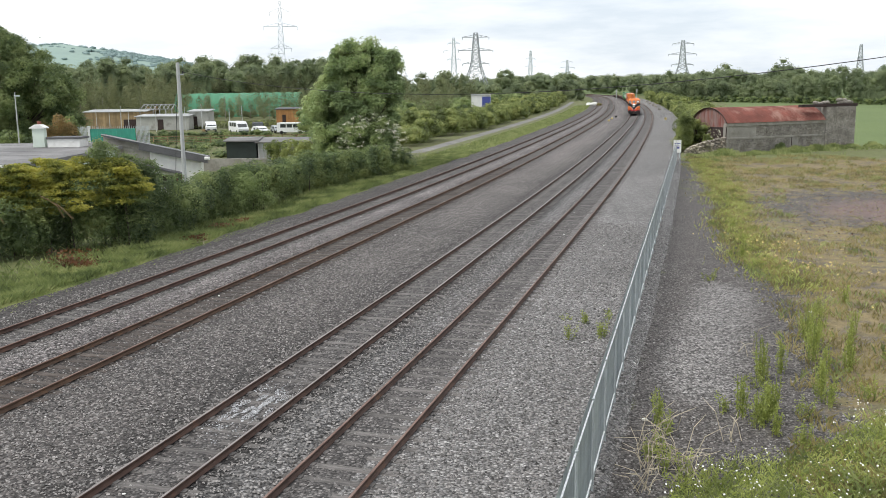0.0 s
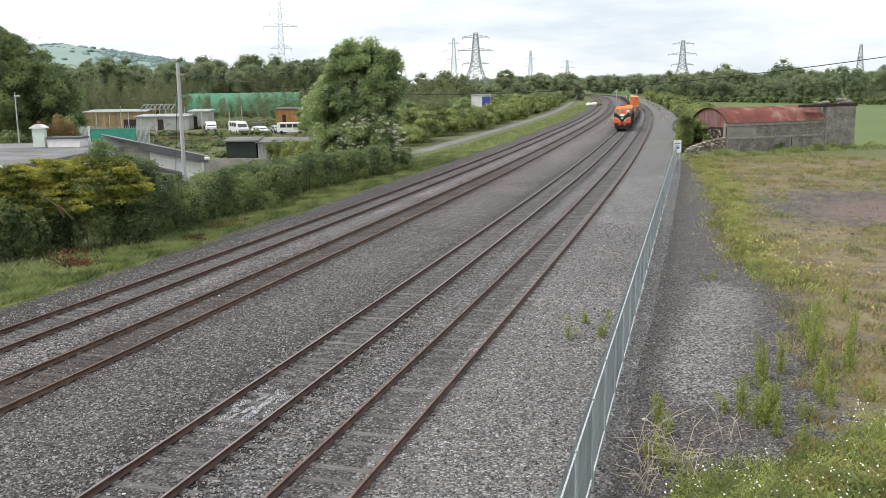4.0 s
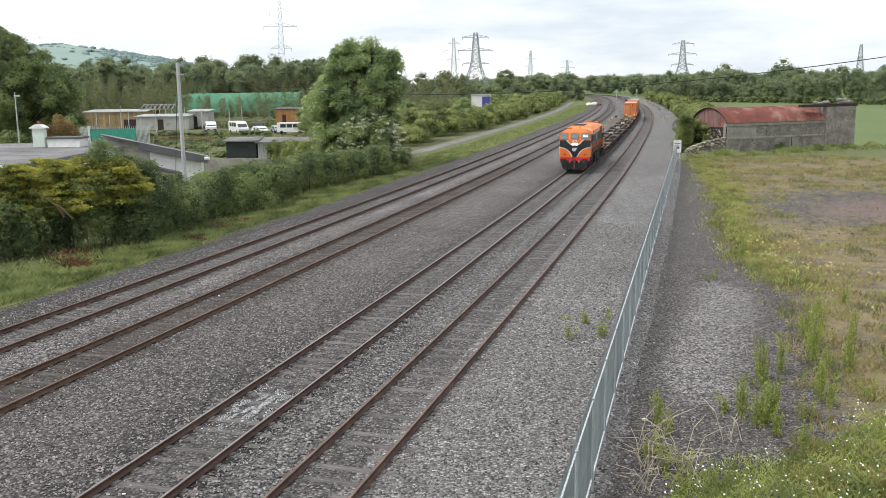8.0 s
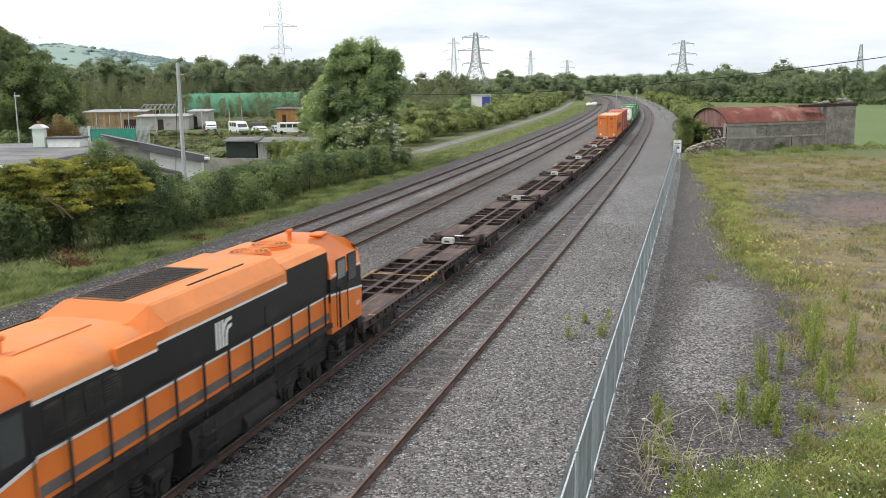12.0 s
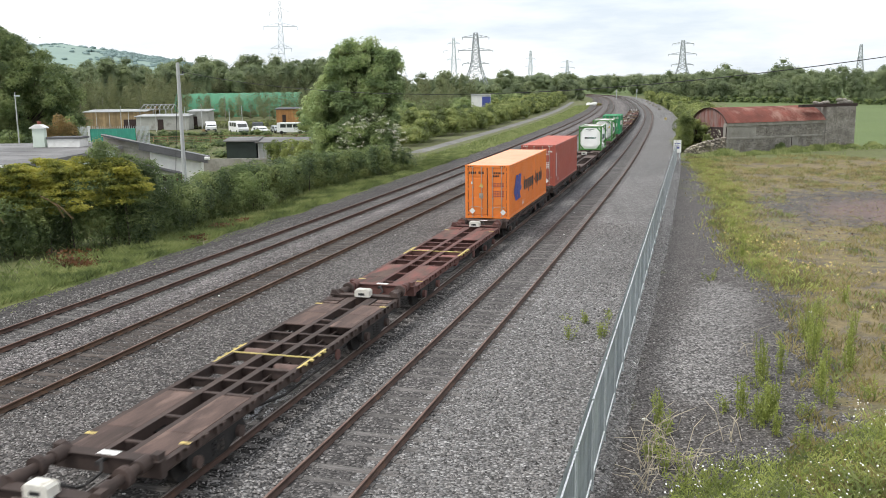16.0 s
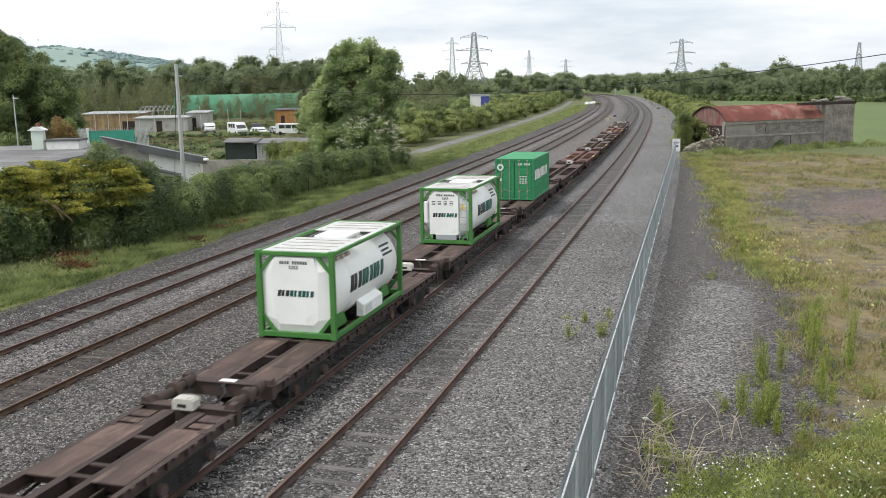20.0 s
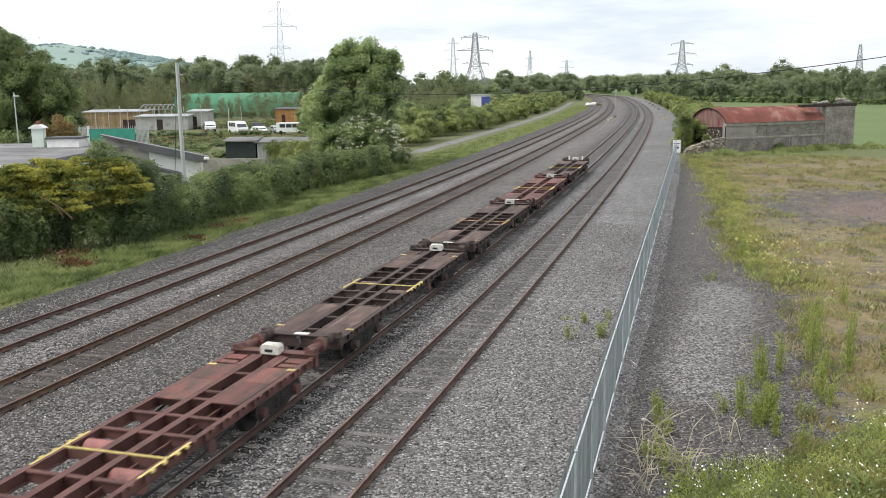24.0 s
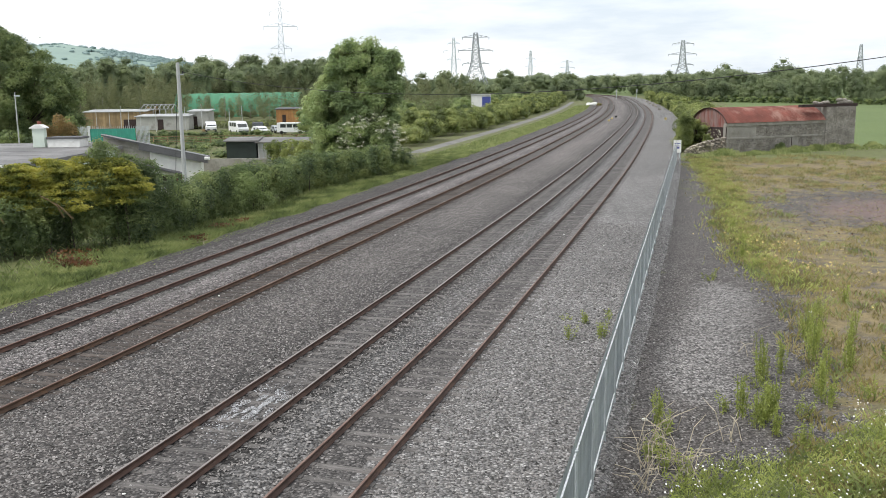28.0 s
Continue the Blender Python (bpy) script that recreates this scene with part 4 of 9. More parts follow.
def make_cab(loco, flip, front):
    """One cab: f = 1 is the leading end. y is counted from the middle of the engine."""
    f = flip
    L = 7.5
    E = -6.3 if front else -5.2

    def Y(y):
        return y * f

    part("cab_lower", cab_band([(-L + 0.03, 1.40), (-L, 2.28), (E, 2.28), (E, 1.40)], f), "orange", loco, "orange lower cab panel")
    part("cab_waist", cab_band([(-L, 2.283), (-L + 0.05, 2.95), (E, 2.95), (E, 2.283)], f), "black", loco, "black waist band of the cab")
    part("cab_top", cab_band([(-L + 0.05, 2.953), (-L + 0.15, 3.35), (-L + 0.22, 3.60), (-L + 0.34, 3.80), (-L + 0.75, 3.98), (E - 0.35, 3.98), (E, 3.90), (E, 3.66), (E, 3.46), (E, 2.953)], f), "orange", loco, "rounded orange cab roof", smooth=True)
    # front plates: black V, orange V, white edging
    yf = Y(-L - 0.006) if f > 0 else Y(-L) - 0.02
    lo = [(-1.38, 2.29), (1.38, 2.29), (1.0, 2.22), (0.68, 2.08), (0.45, 1.86), (0.31, 1.64), (0.23, 1.42), (-0.23, 1.42), (-0.31, 1.64), (-0.45, 1.86), (-0.68, 2.08), (-1.0, 2.22)]
    part("front_panel", prism(lo, "y", yf, yf + 0.03), "black", loco, "black V on the cab front")
    for sgn in (-1, 1):
        bm = bmesh.new()
        strip_along(bm, [(sgn * x, z) for x, z in ((1.42, 2.30), (1.05, 2.24), (0.70, 2.09), (0.46, 1.86), (0.32, 1.64), (0.24, 1.42))], 0.065, 0.03, yf - 0.008)
        part("white_line", bm, "ink_white", loco)
    vp = [(-0.74, 2.95), (0.74, 2.95), (0.36, 2.56), (-0.36, 2.56)]
    yv = Y(-L - 0.004) if f > 0 else Y(-L) - 0.02
    part("nose_panel", prism(vp, "y", yv, yv + 0.05), "orange", loco, "orange V under the middle window")
    for sgn in (-1, 1):
        bm = bmesh.new()
        strip_along(bm, [(sgn * 0.78, 2.99), (sgn * 0.36, 2.54)], 0.075, 0.03, yv - 0.010)
        part("white_line", bm, "ink_white", loco)
    part("headlamp_panel", prism([(-0.24, 2.46), (0.24, 2.46), (0.31, 2.56), (0.31, 2.66), (0.25, 2.72), (-0.25, 2.72), (-0.31, 2.66), (-0.31, 2.56)], "y", yv - 0.03, yv + 0.03), "ink_white", loco, "white headlamp panel")
    for x in (-0.16, 0.16):
        bm = bmesh.new()
        add_tube(bm, (x, yv + 0.01 if f < 0 else yv - 0.05, 2.59), (x, yv + 0.05 if f < 0 else yv - 0.02, 2.59), 0.085, seg=14)
        part("headlamp", bm, "lamp" if front else "glass_pale", loco, "round lit headlamp" if front else "round headlamp, dark")
    if front:
        text_part("073", 0.30, pose(0, yv - 0.012, 2.83, 90, 0, 0), "ink_white", loco)
    bm = bmesh.new()
    for x in (-0.19, -0.11, -0.03):
        add_box(bm, x - 0.025, x + 0.025, yf - 0.012, yf + 0.01, 1.95, 2.25)
    add_prism(bm, [(0.03, 1.95), (0.08, 1.95), (0.08, 2.12), (0.20, 2.16), (0.20, 2.21), (0.03, 2.18)], "y", yf - 0.012, yf + 0.01)
    add_prism(bm, [(-0.03, 2.20), (0.22, 2.23), (0.22, 2.27), (-0.03, 2.25)], "y", yf - 0.012, yf + 0.01)
    part("emblem", bm, "ink_white", loco, "white emblem of bars")
    # windows, tilted with the front
    tilt = 14.5
    for cx, w, z0, z1 in ((-0.97, 0.62, 3.02, 3.62), (0.0, 0.64, 3.10, 3.60), (0.96, 0.68, 3.02, 3.62)):
        hh = (z1 - z0)
        base = pose(cx, Y(-L + 0.05) - (0.0 if f > 0 else 0.0), z0, -tilt * f if f > 0 else tilt, 0, 0)
        def ring(grow, y0, y1):
            a, r = w / 2 + grow, 0.07
            o = [(-a + r, -grow), (a - r, -grow), (a, r - grow), (a, hh + grow - r), (a - r, hh + grow), (-a + r, hh + grow), (-a, hh + grow - r), (-a, r - grow)]
            bm2 = bmesh.new()
            add_prism(bm2, o, "y", y0 * f, y1 * f, base)
            return bm2
        fr = part("window_frame", ring(0.022, -0.014, 0.05), "black", loco)
        part("window_pane", ring(0.0, -0.020, 0.03), "glass_pale", fr)
        if front:
            bm = bmesh.new()
            add_tube(bm, base @ Vector((0.05, -0.04, hh + 0.05)), base @ Vector((-0.12 if cx < 0 else 0.12, -0.04, hh * 0.55)), 0.012, seg=5)
            part("wiper", bm, "black", loco)
    if front:
        bm = bmesh.new()
        add_prism(bm, [(0.72, 0.24), (1.18, 0.24), (1.18, 0.46), (0.72, 0.46)], "y", -0.026, -0.021, pose(0, Y(-L + 0.05), 3.0, -tilt, 0, 0))
        part("window_card", bm, "ink_white", loco, "white card in the cab window")
    # cab side: black surround, window, door, white line
    for sx in (-1, 1):
        x = sx * 1.42
        def pane(y0, y1, z0, z1, out, mat, name, label="", parent=loco):
            lo, hi = sorted((x - sx * 0.02, x + sx * out))
            ya, yb = sorted((Y(y0), Y(y1)))
            return part(name, boxes((lo, hi, ya, yb, z0, z1)), mat, parent, label)
        if front:
            pane(-L + 0.32, E, 2.95, 3.50, 0.006, "black", "side_panel", "black side panel round the cab window")
        w = pane(-L + 0.40, -6.50 if front else -6.45, 2.62, 3.44, 0.012, "rubber", "window_frame")
        pane(-L + 0.45, -6.55 if front else -6.50, 2.67, 3.39, 0.018, "glass", "window_pane", "", w)
        if not front:
            w = pane(-6.3, -5.65, 2.80, 3.42, 0.012, "rubber", "window_frame")
            pane(-6.24, -5.71, 2.86, 3.36, 0.018, "glass_pale", "window_pane", "", w)
            pane(-5.62, -5.3, 3.0, 3.05, 0.012, "ink_white", "white_line")
        xa, xb = sorted((x - sx * 0.02, x + sx * 0.004))
        part("side_panel", prism([(Y(-L + 0.1), 2.282), (Y(E), 2.282), (Y(E), 2.49)], "x", xa, xb), "orange", loco, "orange wedge under the white line")
        xa, xb = sorted((x - sx * 0.02, x + sx * 0.010))
        part("white_line", prism([(Y(-L + 0.02), 2.265), (Y(E), 2.475), (Y(E), 2.54), (Y(-L + 0.02), 2.325)], "x", xa, xb), "ink_white", loco)
        pane(-L + 0.12, -7.02, 2.98, 3.04, 0.012, "ink_white", "white_line")
        for yy in ((-6.42, -7.25) if front else (-6.30, -5.50)):
            part("handrail", tubes([((x + sx * 0.05, Y(yy), 1.55), (x + sx * 0.05, Y(yy), 2.9), 0.016)], 5), "ink_white" if sx < 0 else "black", loco)
        text_part("073", 0.17, pose(x + sx * 0.008, Y(-L + 0.35), 1.85, 90, 0, 90 * sx), "ink_white", loco)
        bm = boxes(*[(min(x - sx * 0.35, x - sx * 0.02), max(x - sx * 0.35, x - sx * 0.02), *sorted((Y(-6.2), Y(-5.6))), z, z + 0.04) for z in (0.45, 0.75, 1.05)])
        part("step", bm, "rubber", loco)
    # buffer beam, buffers, coupling, hoses
    part("buffer_beam", boxes((-1.38, 1.38, *sorted((Y(-L - 0.06), Y(-L + 0.25))), 1.03, 1.40), bevel=0.02), "red_beam" if front else "under", loco, "red buffer beam" if front else "")
    part("valance", prism([(-1.25, 1.03), (1.25, 1.03), (1.15, 0.42), (0.95, 0.26), (-0.95, 0.26), (-1.15, 0.42)], "y", *sorted((Y(-L + 0.0), Y(-L + 0.12)))), "rubber", loco, "black valance under the beam")
    for sx in (-1, 1):
        bm = bmesh.new()
        reach = 0.42 if front else 0.08
        add_tube(bm, (sx * 0.97, Y(-L - 0.05), 1.10), (sx * 0.97, Y(-L - reach), 1.10), 0.13, seg=14)
        b = part("buffer", bm, "rubber", loco, "black oval buffer", smooth=True)
        bm = bmesh.new()
        o = [(sx * 0.97 + 0.29 * math.copysign(abs(math.cos(t)) ** 0.5, math.cos(t)), 1.10 + 0.185 * math.copysign(abs(math.sin(t)) ** 0.5, math.sin(t))) for t in [i * math.pi / 10 for i in range(20)]]
        add_prism(bm, o, "y", *sorted((Y(-L - reach - 0.10), Y(-L - reach + 0.01))))
        part("buffer_head", bm, "rubber", b)
        bm = bmesh.new()
        add_tube(bm, (sx * 1.12, Y(-L - 0.03), 1.66), (sx * 1.12, Y(-L - 0.05), 1.66), 0.07, seg=12)
        part("marker_lamp", bm, "glass_pale", loco, "small round marker lamp")
        bm = bmesh.new()
        add_tube(bm, (sx * 0.90, Y(-L - 0.03), 1.66), (sx * 0.90, Y(-L - 0.06), 1.66), 0.085, seg=12)
        part("tail_lamp", bm, "lamp_red", loco, "small round red lamp")
        bm = bmesh.new()
        pts = [(sx * 0.42, Y(-L - 0.08), 1.0), (sx * 0.46, Y(-L - 0.2), 0.72), (sx * 0.34, Y(-L - 0.24), 0.42), (sx * 0.2, Y(-L - 0.2), 0.34)]
        for a, b2 in zip(pts, pts[1:]):
            add_tube(bm, a, b2, 0.025, seg=6)
        part("brake_hose", bm, "rubber", loco)
        bm = bmesh.new()
        add_tube(bm, (sx * 0.42, Y(-L - 0.08), 1.05), (sx * 0.42, Y(-L - 0.16), 0.92), 0.035, seg=6)
        part("hose_tap", bm, "ink_white", loco, "pale hose tap")
    bm = bmesh.new()
    add_box(bm, -0.12, 0.12, *sorted((Y(-L - 0.25), Y(-L - 0.05))), 0.95, 1.2, bevel=0.03)
    for a, b2 in (((0, -L - 0.22, 1.0), (0.0, -L - 0.26, 0.62)), ((0.06, -L - 0.26, 0.65), (0.05, -L - 0.24, 0.36)), ((-0.06, -L - 0.26, 0.65), (-0.05, -L - 0.24, 0.36))):
        add_tube(bm, (a[0], Y(a[1]), a[2]), (b2[0], Y(b2[1]), b2[2]), 0.04, seg=6)
    part("coupling", bm, "wagon_red", loco, "reddish screw coupling")
    bm = bmesh.new()
    for a, b2 in (((0.05, -L - 0.03, 1.95), (-0.02, -L - 0.08, 1.72)), ((-0.02, -L - 0.08, 1.72), (-0.10, -L - 0.12, 1.45)), ((-0.10, -L - 0.12, 1.45), (-0.22, -L - 0.12, 1.15))):
        add_tube(bm, (a[0], Y(a[1]), a[2]), (b2[0], Y(b2[1]), b2[2]), 0.035, seg=6)
    part("jumper_cable", bm, "rubber", loco)


def make_locomotive():
    loco = empty("locomotive")
    make_cab(loco, 1, True)
    make_cab(loco, -1, False)
    hw = 1.35
    for z0, z1, mat, nm, lb, out in ((1.74, 1.82, "orange", "side_band", "orange lower body band", 0), (1.82, 2.02, "grey_stripe", "side_band", "grey stripe along the body", 0.004),
                                     (2.02, 2.48, "orange", "side_band", "orange body band", 0), (2.48, 2.54, "ink_white", "white_line", "", 0.008), (2.54, 3.40, "black", "side_band", "black body band", 0)):
        part(nm, boxes((-hw - out, hw + out, -6.299, 5.199, z0 + 0.001, z1)), mat, loco, lb)
    # long hood roof: low behind the leading cab, raised in the middle, flat with fans at the back
    part("hood_roof", prism([(-hw - 0.004, 3.402), (hw + 0.004, 3.402), (hw + 0.004, 3.58), (1.27, 3.70), (1.05, 3.83), (0.7, 3.90), (0.3, 3.93), (-0.3, 3.93), (-0.7, 3.90), (-1.05, 3.83), (-1.27, 3.70), (-hw - 0.004, 3.58)], "y", -6.299, -3.2), "orange_roof", loco, "orange hood roof", smooth=True)
    part("hood_roof", prism([(-hw - 0.004, 3.402), (hw + 0.004, 3.402), (hw + 0.004, 3.66), (1.31, 3.73), (1.0, 4.03), (0.92, 4.06), (-0.92, 4.06), (-1.0, 4.03), (-1.31, 3.73), (-hw - 0.004, 3.66)], "y", -2.5, 2.7), "orange_roof", loco, "raised orange hood roof")
    part("hood_roof", prism([(-hw - 0.004, 3.402), (hw + 0.004, 3.402), (hw + 0.004, 3.74), (1.2, 3.87), (1.0, 3.92), (-1.0, 3.92), (-1.2, 3.87), (-hw - 0.004, 3.74)], "y", 2.7, 5.199), "orange_roof", loco, "orange rear hood roof")
    bm = bmesh.new()
    lo = [(-hw - 0.006, 3.402), (hw + 0.006, 3.402), (hw + 0.006, 3.60), (0.98, 3.87), (-0.98, 3.87), (-hw - 0.006, 3.60)]
    hi = [(-hw - 0.006, 3.402), (hw + 0.006, 3.402), (hw + 0.006, 3.67), (0.96, 4.065), (-0.96, 4.065), (-hw - 0.006, 3.67)]
    ring0, ring1 = [bm.verts.new((x, -3.22, z)) for x, z in lo], [bm.verts.new((x, -2.48, z)) for x, z in hi]
    bm.faces.new(ring0)
    bm.faces.new(ring1[::-1])
    for i in range(6):
        bm.faces.new((ring0[i], ring1[i], ring1[(i + 1) % 6], ring0[(i + 1) % 6]))
    part("roof_step", bm, "orange", loco, "sloping orange step in the roof")
    g = part("roof_grille", boxes((-0.84, 0.30, -2.38, 0.85, 4.063, 4.085), bevel=0.005), "grille", loco, "dark radiator grille on the roof")
    part("grille_slat", boxes(*[(-0.80, 0.26, -2.28 + 0.17 * i, -2.19 + 0.17 * i, 4.085, 4.1) for i in range(18)]), "under", g)
    part("roof_seam", boxes((0.76, 0.80, -0.8, 1.6, 4.055, 4.08)), "rubber", loco)
    part("roof_hatch", boxes((-0.5, 0.5, -5.6, -3.6, 3.91, 3.945), bevel=0.01), "orange_roof", loco)
    for y in (3.35, 4.5):
        bm = bmesh.new()
        add_tube(bm, (0, y, 3.88), (0, y, 4.0), 0.56, 0.54, seg=24)
        fan = part("roof_fan", bm, "orange", loco, "round orange fan housing", smooth=True)
        part("fan_opening", tubes([((0, y, 3.99), (0, y, 4.004), 0.50)], 24), "grille", fan, "dusty fan opening")
        for r in (0.14, 0.26, 0.38, 0.50):
            ring = [(r * math.cos(a), y + r * math.sin(a), 4.02) for a in [2 * math.pi * q / 24 for q in range(24)]]
            part("guard_ring", bent_tube(ring, 0.018, closed=True), "orange_roof", fan)
        part("guard_bar", tubes([((-0.52, y, 4.015), (0.52, y, 4.015), 0.02), ((0, y - 0.52, 4.015), (0, y + 0.52, 4.015), 0.02)], 5), "orange_roof", fan)
    bm = bmesh.new()
    add_tube(bm, (0.1, 5.5, 3.96), (0.1, 5.5, 4.22), 0.07, seg=8)
    add_tube(bm, (0.1, 5.38, 4.22), (0.1, 5.62, 4.22), 0.06, seg=8)
    part("horn", bm, "orange", loco)
    bm = bmesh.new()
    add_tube(bm, (0.25, -5.6, 3.97), (0.25, -5.6, 4.18), 0.05, seg=8)
    add_tube(bm, (0.25, -5.72, 4.19), (0.25, -5.5, 4.19), 0.06, seg=8)
    part("horn", bm, "orange", loco)
    part("roof_box", boxes((-0.85, -0.40, -6.75, -6.15, 3.975, 4.10), bevel=0.04), "orange", loco)
    part("roof_box", boxes((0.45, 0.85, 6.0, 6.5, 3.975, 4.08), bevel=0.04), "orange", loco)
    for sx in (-1, 1):
        x = sx * hw

        def side(y0, y1, z0, z1, out, mat, name, label="", parent=loco):
            lo, hi = sorted((x - sx * 0.02, x + sx * out))
            return part(name, boxes((lo, hi, y0, y1, z0, z1)), mat, parent, label)

        side(-6.29, -4.2, 3.36, 3.415, 0.012, "ink_white", "white_line")
        side(-4.2, -3.0, 3.32, 3.375, 0.105, "ink_white", "white_line")
        side(-2.98, 2.68, 3.38, 3.435, 0.012, "ink_white", "white_line")
        side(2.7, 5.19, 3.40, 3.72, 0.008, "black", "side_panel", "black panel rising to the roof")
        side(-4.2, -3.0, 3.375, 3.70, 0.10, "orange", "air_scoop", "orange scoop on the body side")
        for k in range(4):
            gr = side(-6.0 + k * 0.5, -5.58 + k * 0.5, 2.72, 3.28, 0.010, "rubber", "louvre")
            part("louvre_slat", boxes(*[(*sorted((x + sx * 0.010, x + sx * 0.022)), -5.98 + k * 0.5, -5.60 + k * 0.5, 2.74 + 0.055 * i, 2.76 + 0.055 * i) for i in range(9)]), "under", gr)
        side(1.5, 2.0, 2.62, 3.1, 0.012, "rubber", "body_door", "dark body door")
        for k in range(3):
            side(-4.4 + k * 3.1, -3.2 + k * 3.1, 2.06, 2.44, 0.008, "orange", "body_door", "orange body door")
        bm = bmesh.new()
        xa, xb = sorted((x - sx * 0.01, x + sx * 0.010))
        yc = -0.42
        for o in (-0.34, -0.21, -0.08):
            add_prism(bm, [(yc + sx * o, 2.66), (yc + sx * (o + 0.085), 2.66), (yc + sx * (o + 0.085), 3.26), (yc + sx * o, 3.26)], "x", xa, xb)
        add_prism(bm, [(yc + sx * 0.05, 2.66), (yc + sx * 0.13, 2.66), (yc + sx * 0.15, 2.88), (yc + sx * 0.20, 3.0), (yc + sx * 0.34, 3.04), (yc + sx * 0.34, 3.11), (yc + sx * 0.17, 3.08), (yc + sx * 0.08, 2.96)], "x", xa, xb)
        add_prism(bm, [(yc + sx * 0.0, 2.94), (yc + sx * 0.08, 3.08), (yc + sx * 0.18, 3.17), (yc + sx * 0.36, 3.19), (yc + sx * 0.36, 3.26), (yc + sx * 0.12, 3.25), (yc + sx * 0.0, 3.15)], "x", xa, xb)
        part("emblem", bm, "ink_white", loco, "white emblem of bars")
        part("walkway", boxes((*sorted((sx * 1.30, sx * 1.46)), -6.29, 5.19, 1.60, 1.739), bevel=0.01), "under", loco, "dark walkway along the body")
        rail = part("handrail", tubes([((sx * 1.44, -6.2, 2.60), (sx * 1.44, 5.6, 2.60), 0.014)]), "rubber", loco)
        for k in range(12):
            y = -5.55 + k * 1.03
            part("stanchion", boxes((sx * 1.44 - 0.022, sx * 1.44 + 0.022, y - 0.022, y + 0.022, 1.45, 2.61)), "rubber", loco)
        # bogies
        for yb in (-4.55, 4.55):
            bm = bmesh.new()
            o = [(yb - 2.25, 0.78), (yb - 2.25, 0.98), (yb + 2.25, 0.98), (yb + 2.25, 0.78), (yb + 2.05, 0.42), (yb + 1.45, 0.42), (yb + 1.2, 0.66), (yb + 0.4, 0.66), (yb + 0.3, 0.42), (yb - 0.3, 0.42), (yb - 0.4, 0.66), (yb - 1.2, 0.66), (yb - 1.45, 0.42), (yb - 2.05, 0.42)]
            add_prism(bm, o, "x", *sorted((sx * 1.02, sx * 1.16)))
            fr = part("bogie_frame", bm, "under", loco, "grimy black bogie frame")
            for k in (-1.75, 0.0, 1.75):
                bm = bmesh.new()
                add_tube(bm, (sx * 1.1, yb + k, 0.52), (sx * 1.27, yb + k, 0.52), 0.17, seg=12)
                add_box(bm, *sorted((sx * 1.12, sx * 1.22)), yb + k - 0.24, yb + k + 0.24, 0.36, 0.70)
                part("axle_box", bm, "under", fr)
            for k in (-0.9, 0.9):
                bm = bmesh.new()
                for j in range(5):
                    add_tube(bm, (sx * 1.2, yb + k, 0.56 + j * 0.085), (sx * 1.2, yb + k, 0.60 + j * 0.085), 0.14, seg=10)
                add_tube(bm, (sx * 1.2, yb + k, 0.54), (sx * 1.2, yb + k, 1.0), 0.08, seg=8)
                part("spring", bm, "rubber", fr)
            bm = bmesh.new()
            add_tube(bm, (sx * 1.26, yb + 1.2, 0.86), (sx * 1.26, yb + 1.62, 0.86), 0.12, seg=10)
            part("brake_cylinder", bm, "under", fr)
    for yb in (-4.55, 4.55):
        for k in (-1.75, 0.0, 1.75):
            wheelset("wheelset", yb + k, 0.51, loco)
    part("underframe", boxes((-1.12, 1.12, -7.3, 7.3, 0.98, 1.39), (-1.12, 1.12, -6.28, 5.18, 1.39, 1.735)), "under", loco, "dark underframe")
    part("fuel_tank", prism([(-1.3, 1.28), (1.3, 1.28), (1.36, 0.95), (1.3, 0.45), (1.05, 0.26), (-1.05, 0.26), (-1.3, 0.45), (-1.36, 0.95)], "y", -1.9, 1.9), "under", loco, "dark fuel tank under the body")
    bm = bmesh.new()
    for y in (-1.6, -1.1):
        add_tube(bm, (1.42, y, 0.35), (1.42, y, 1.3), 0.02, seg=5)
    for z in (0.45, 0.75, 1.05):
        add_box(bm, 1.34, 1.5, -1.6, -1.1, z, z + 0.03)
    part("ladder", bm, "under", loco)
    for sx in (-1, 1):
        bm = bmesh.new()
        add_tube(bm, (sx * 1.25, 0.2, 0.62), (sx * 1.25, 1.7, 0.62), 0.22, seg=12)
        part("air_tank", bm, "under", loco, smooth=True)
    return tagged(loco, "orange and black diesel locomotive with white lines and red buffer beam", "locomotive")


WL = 14.4


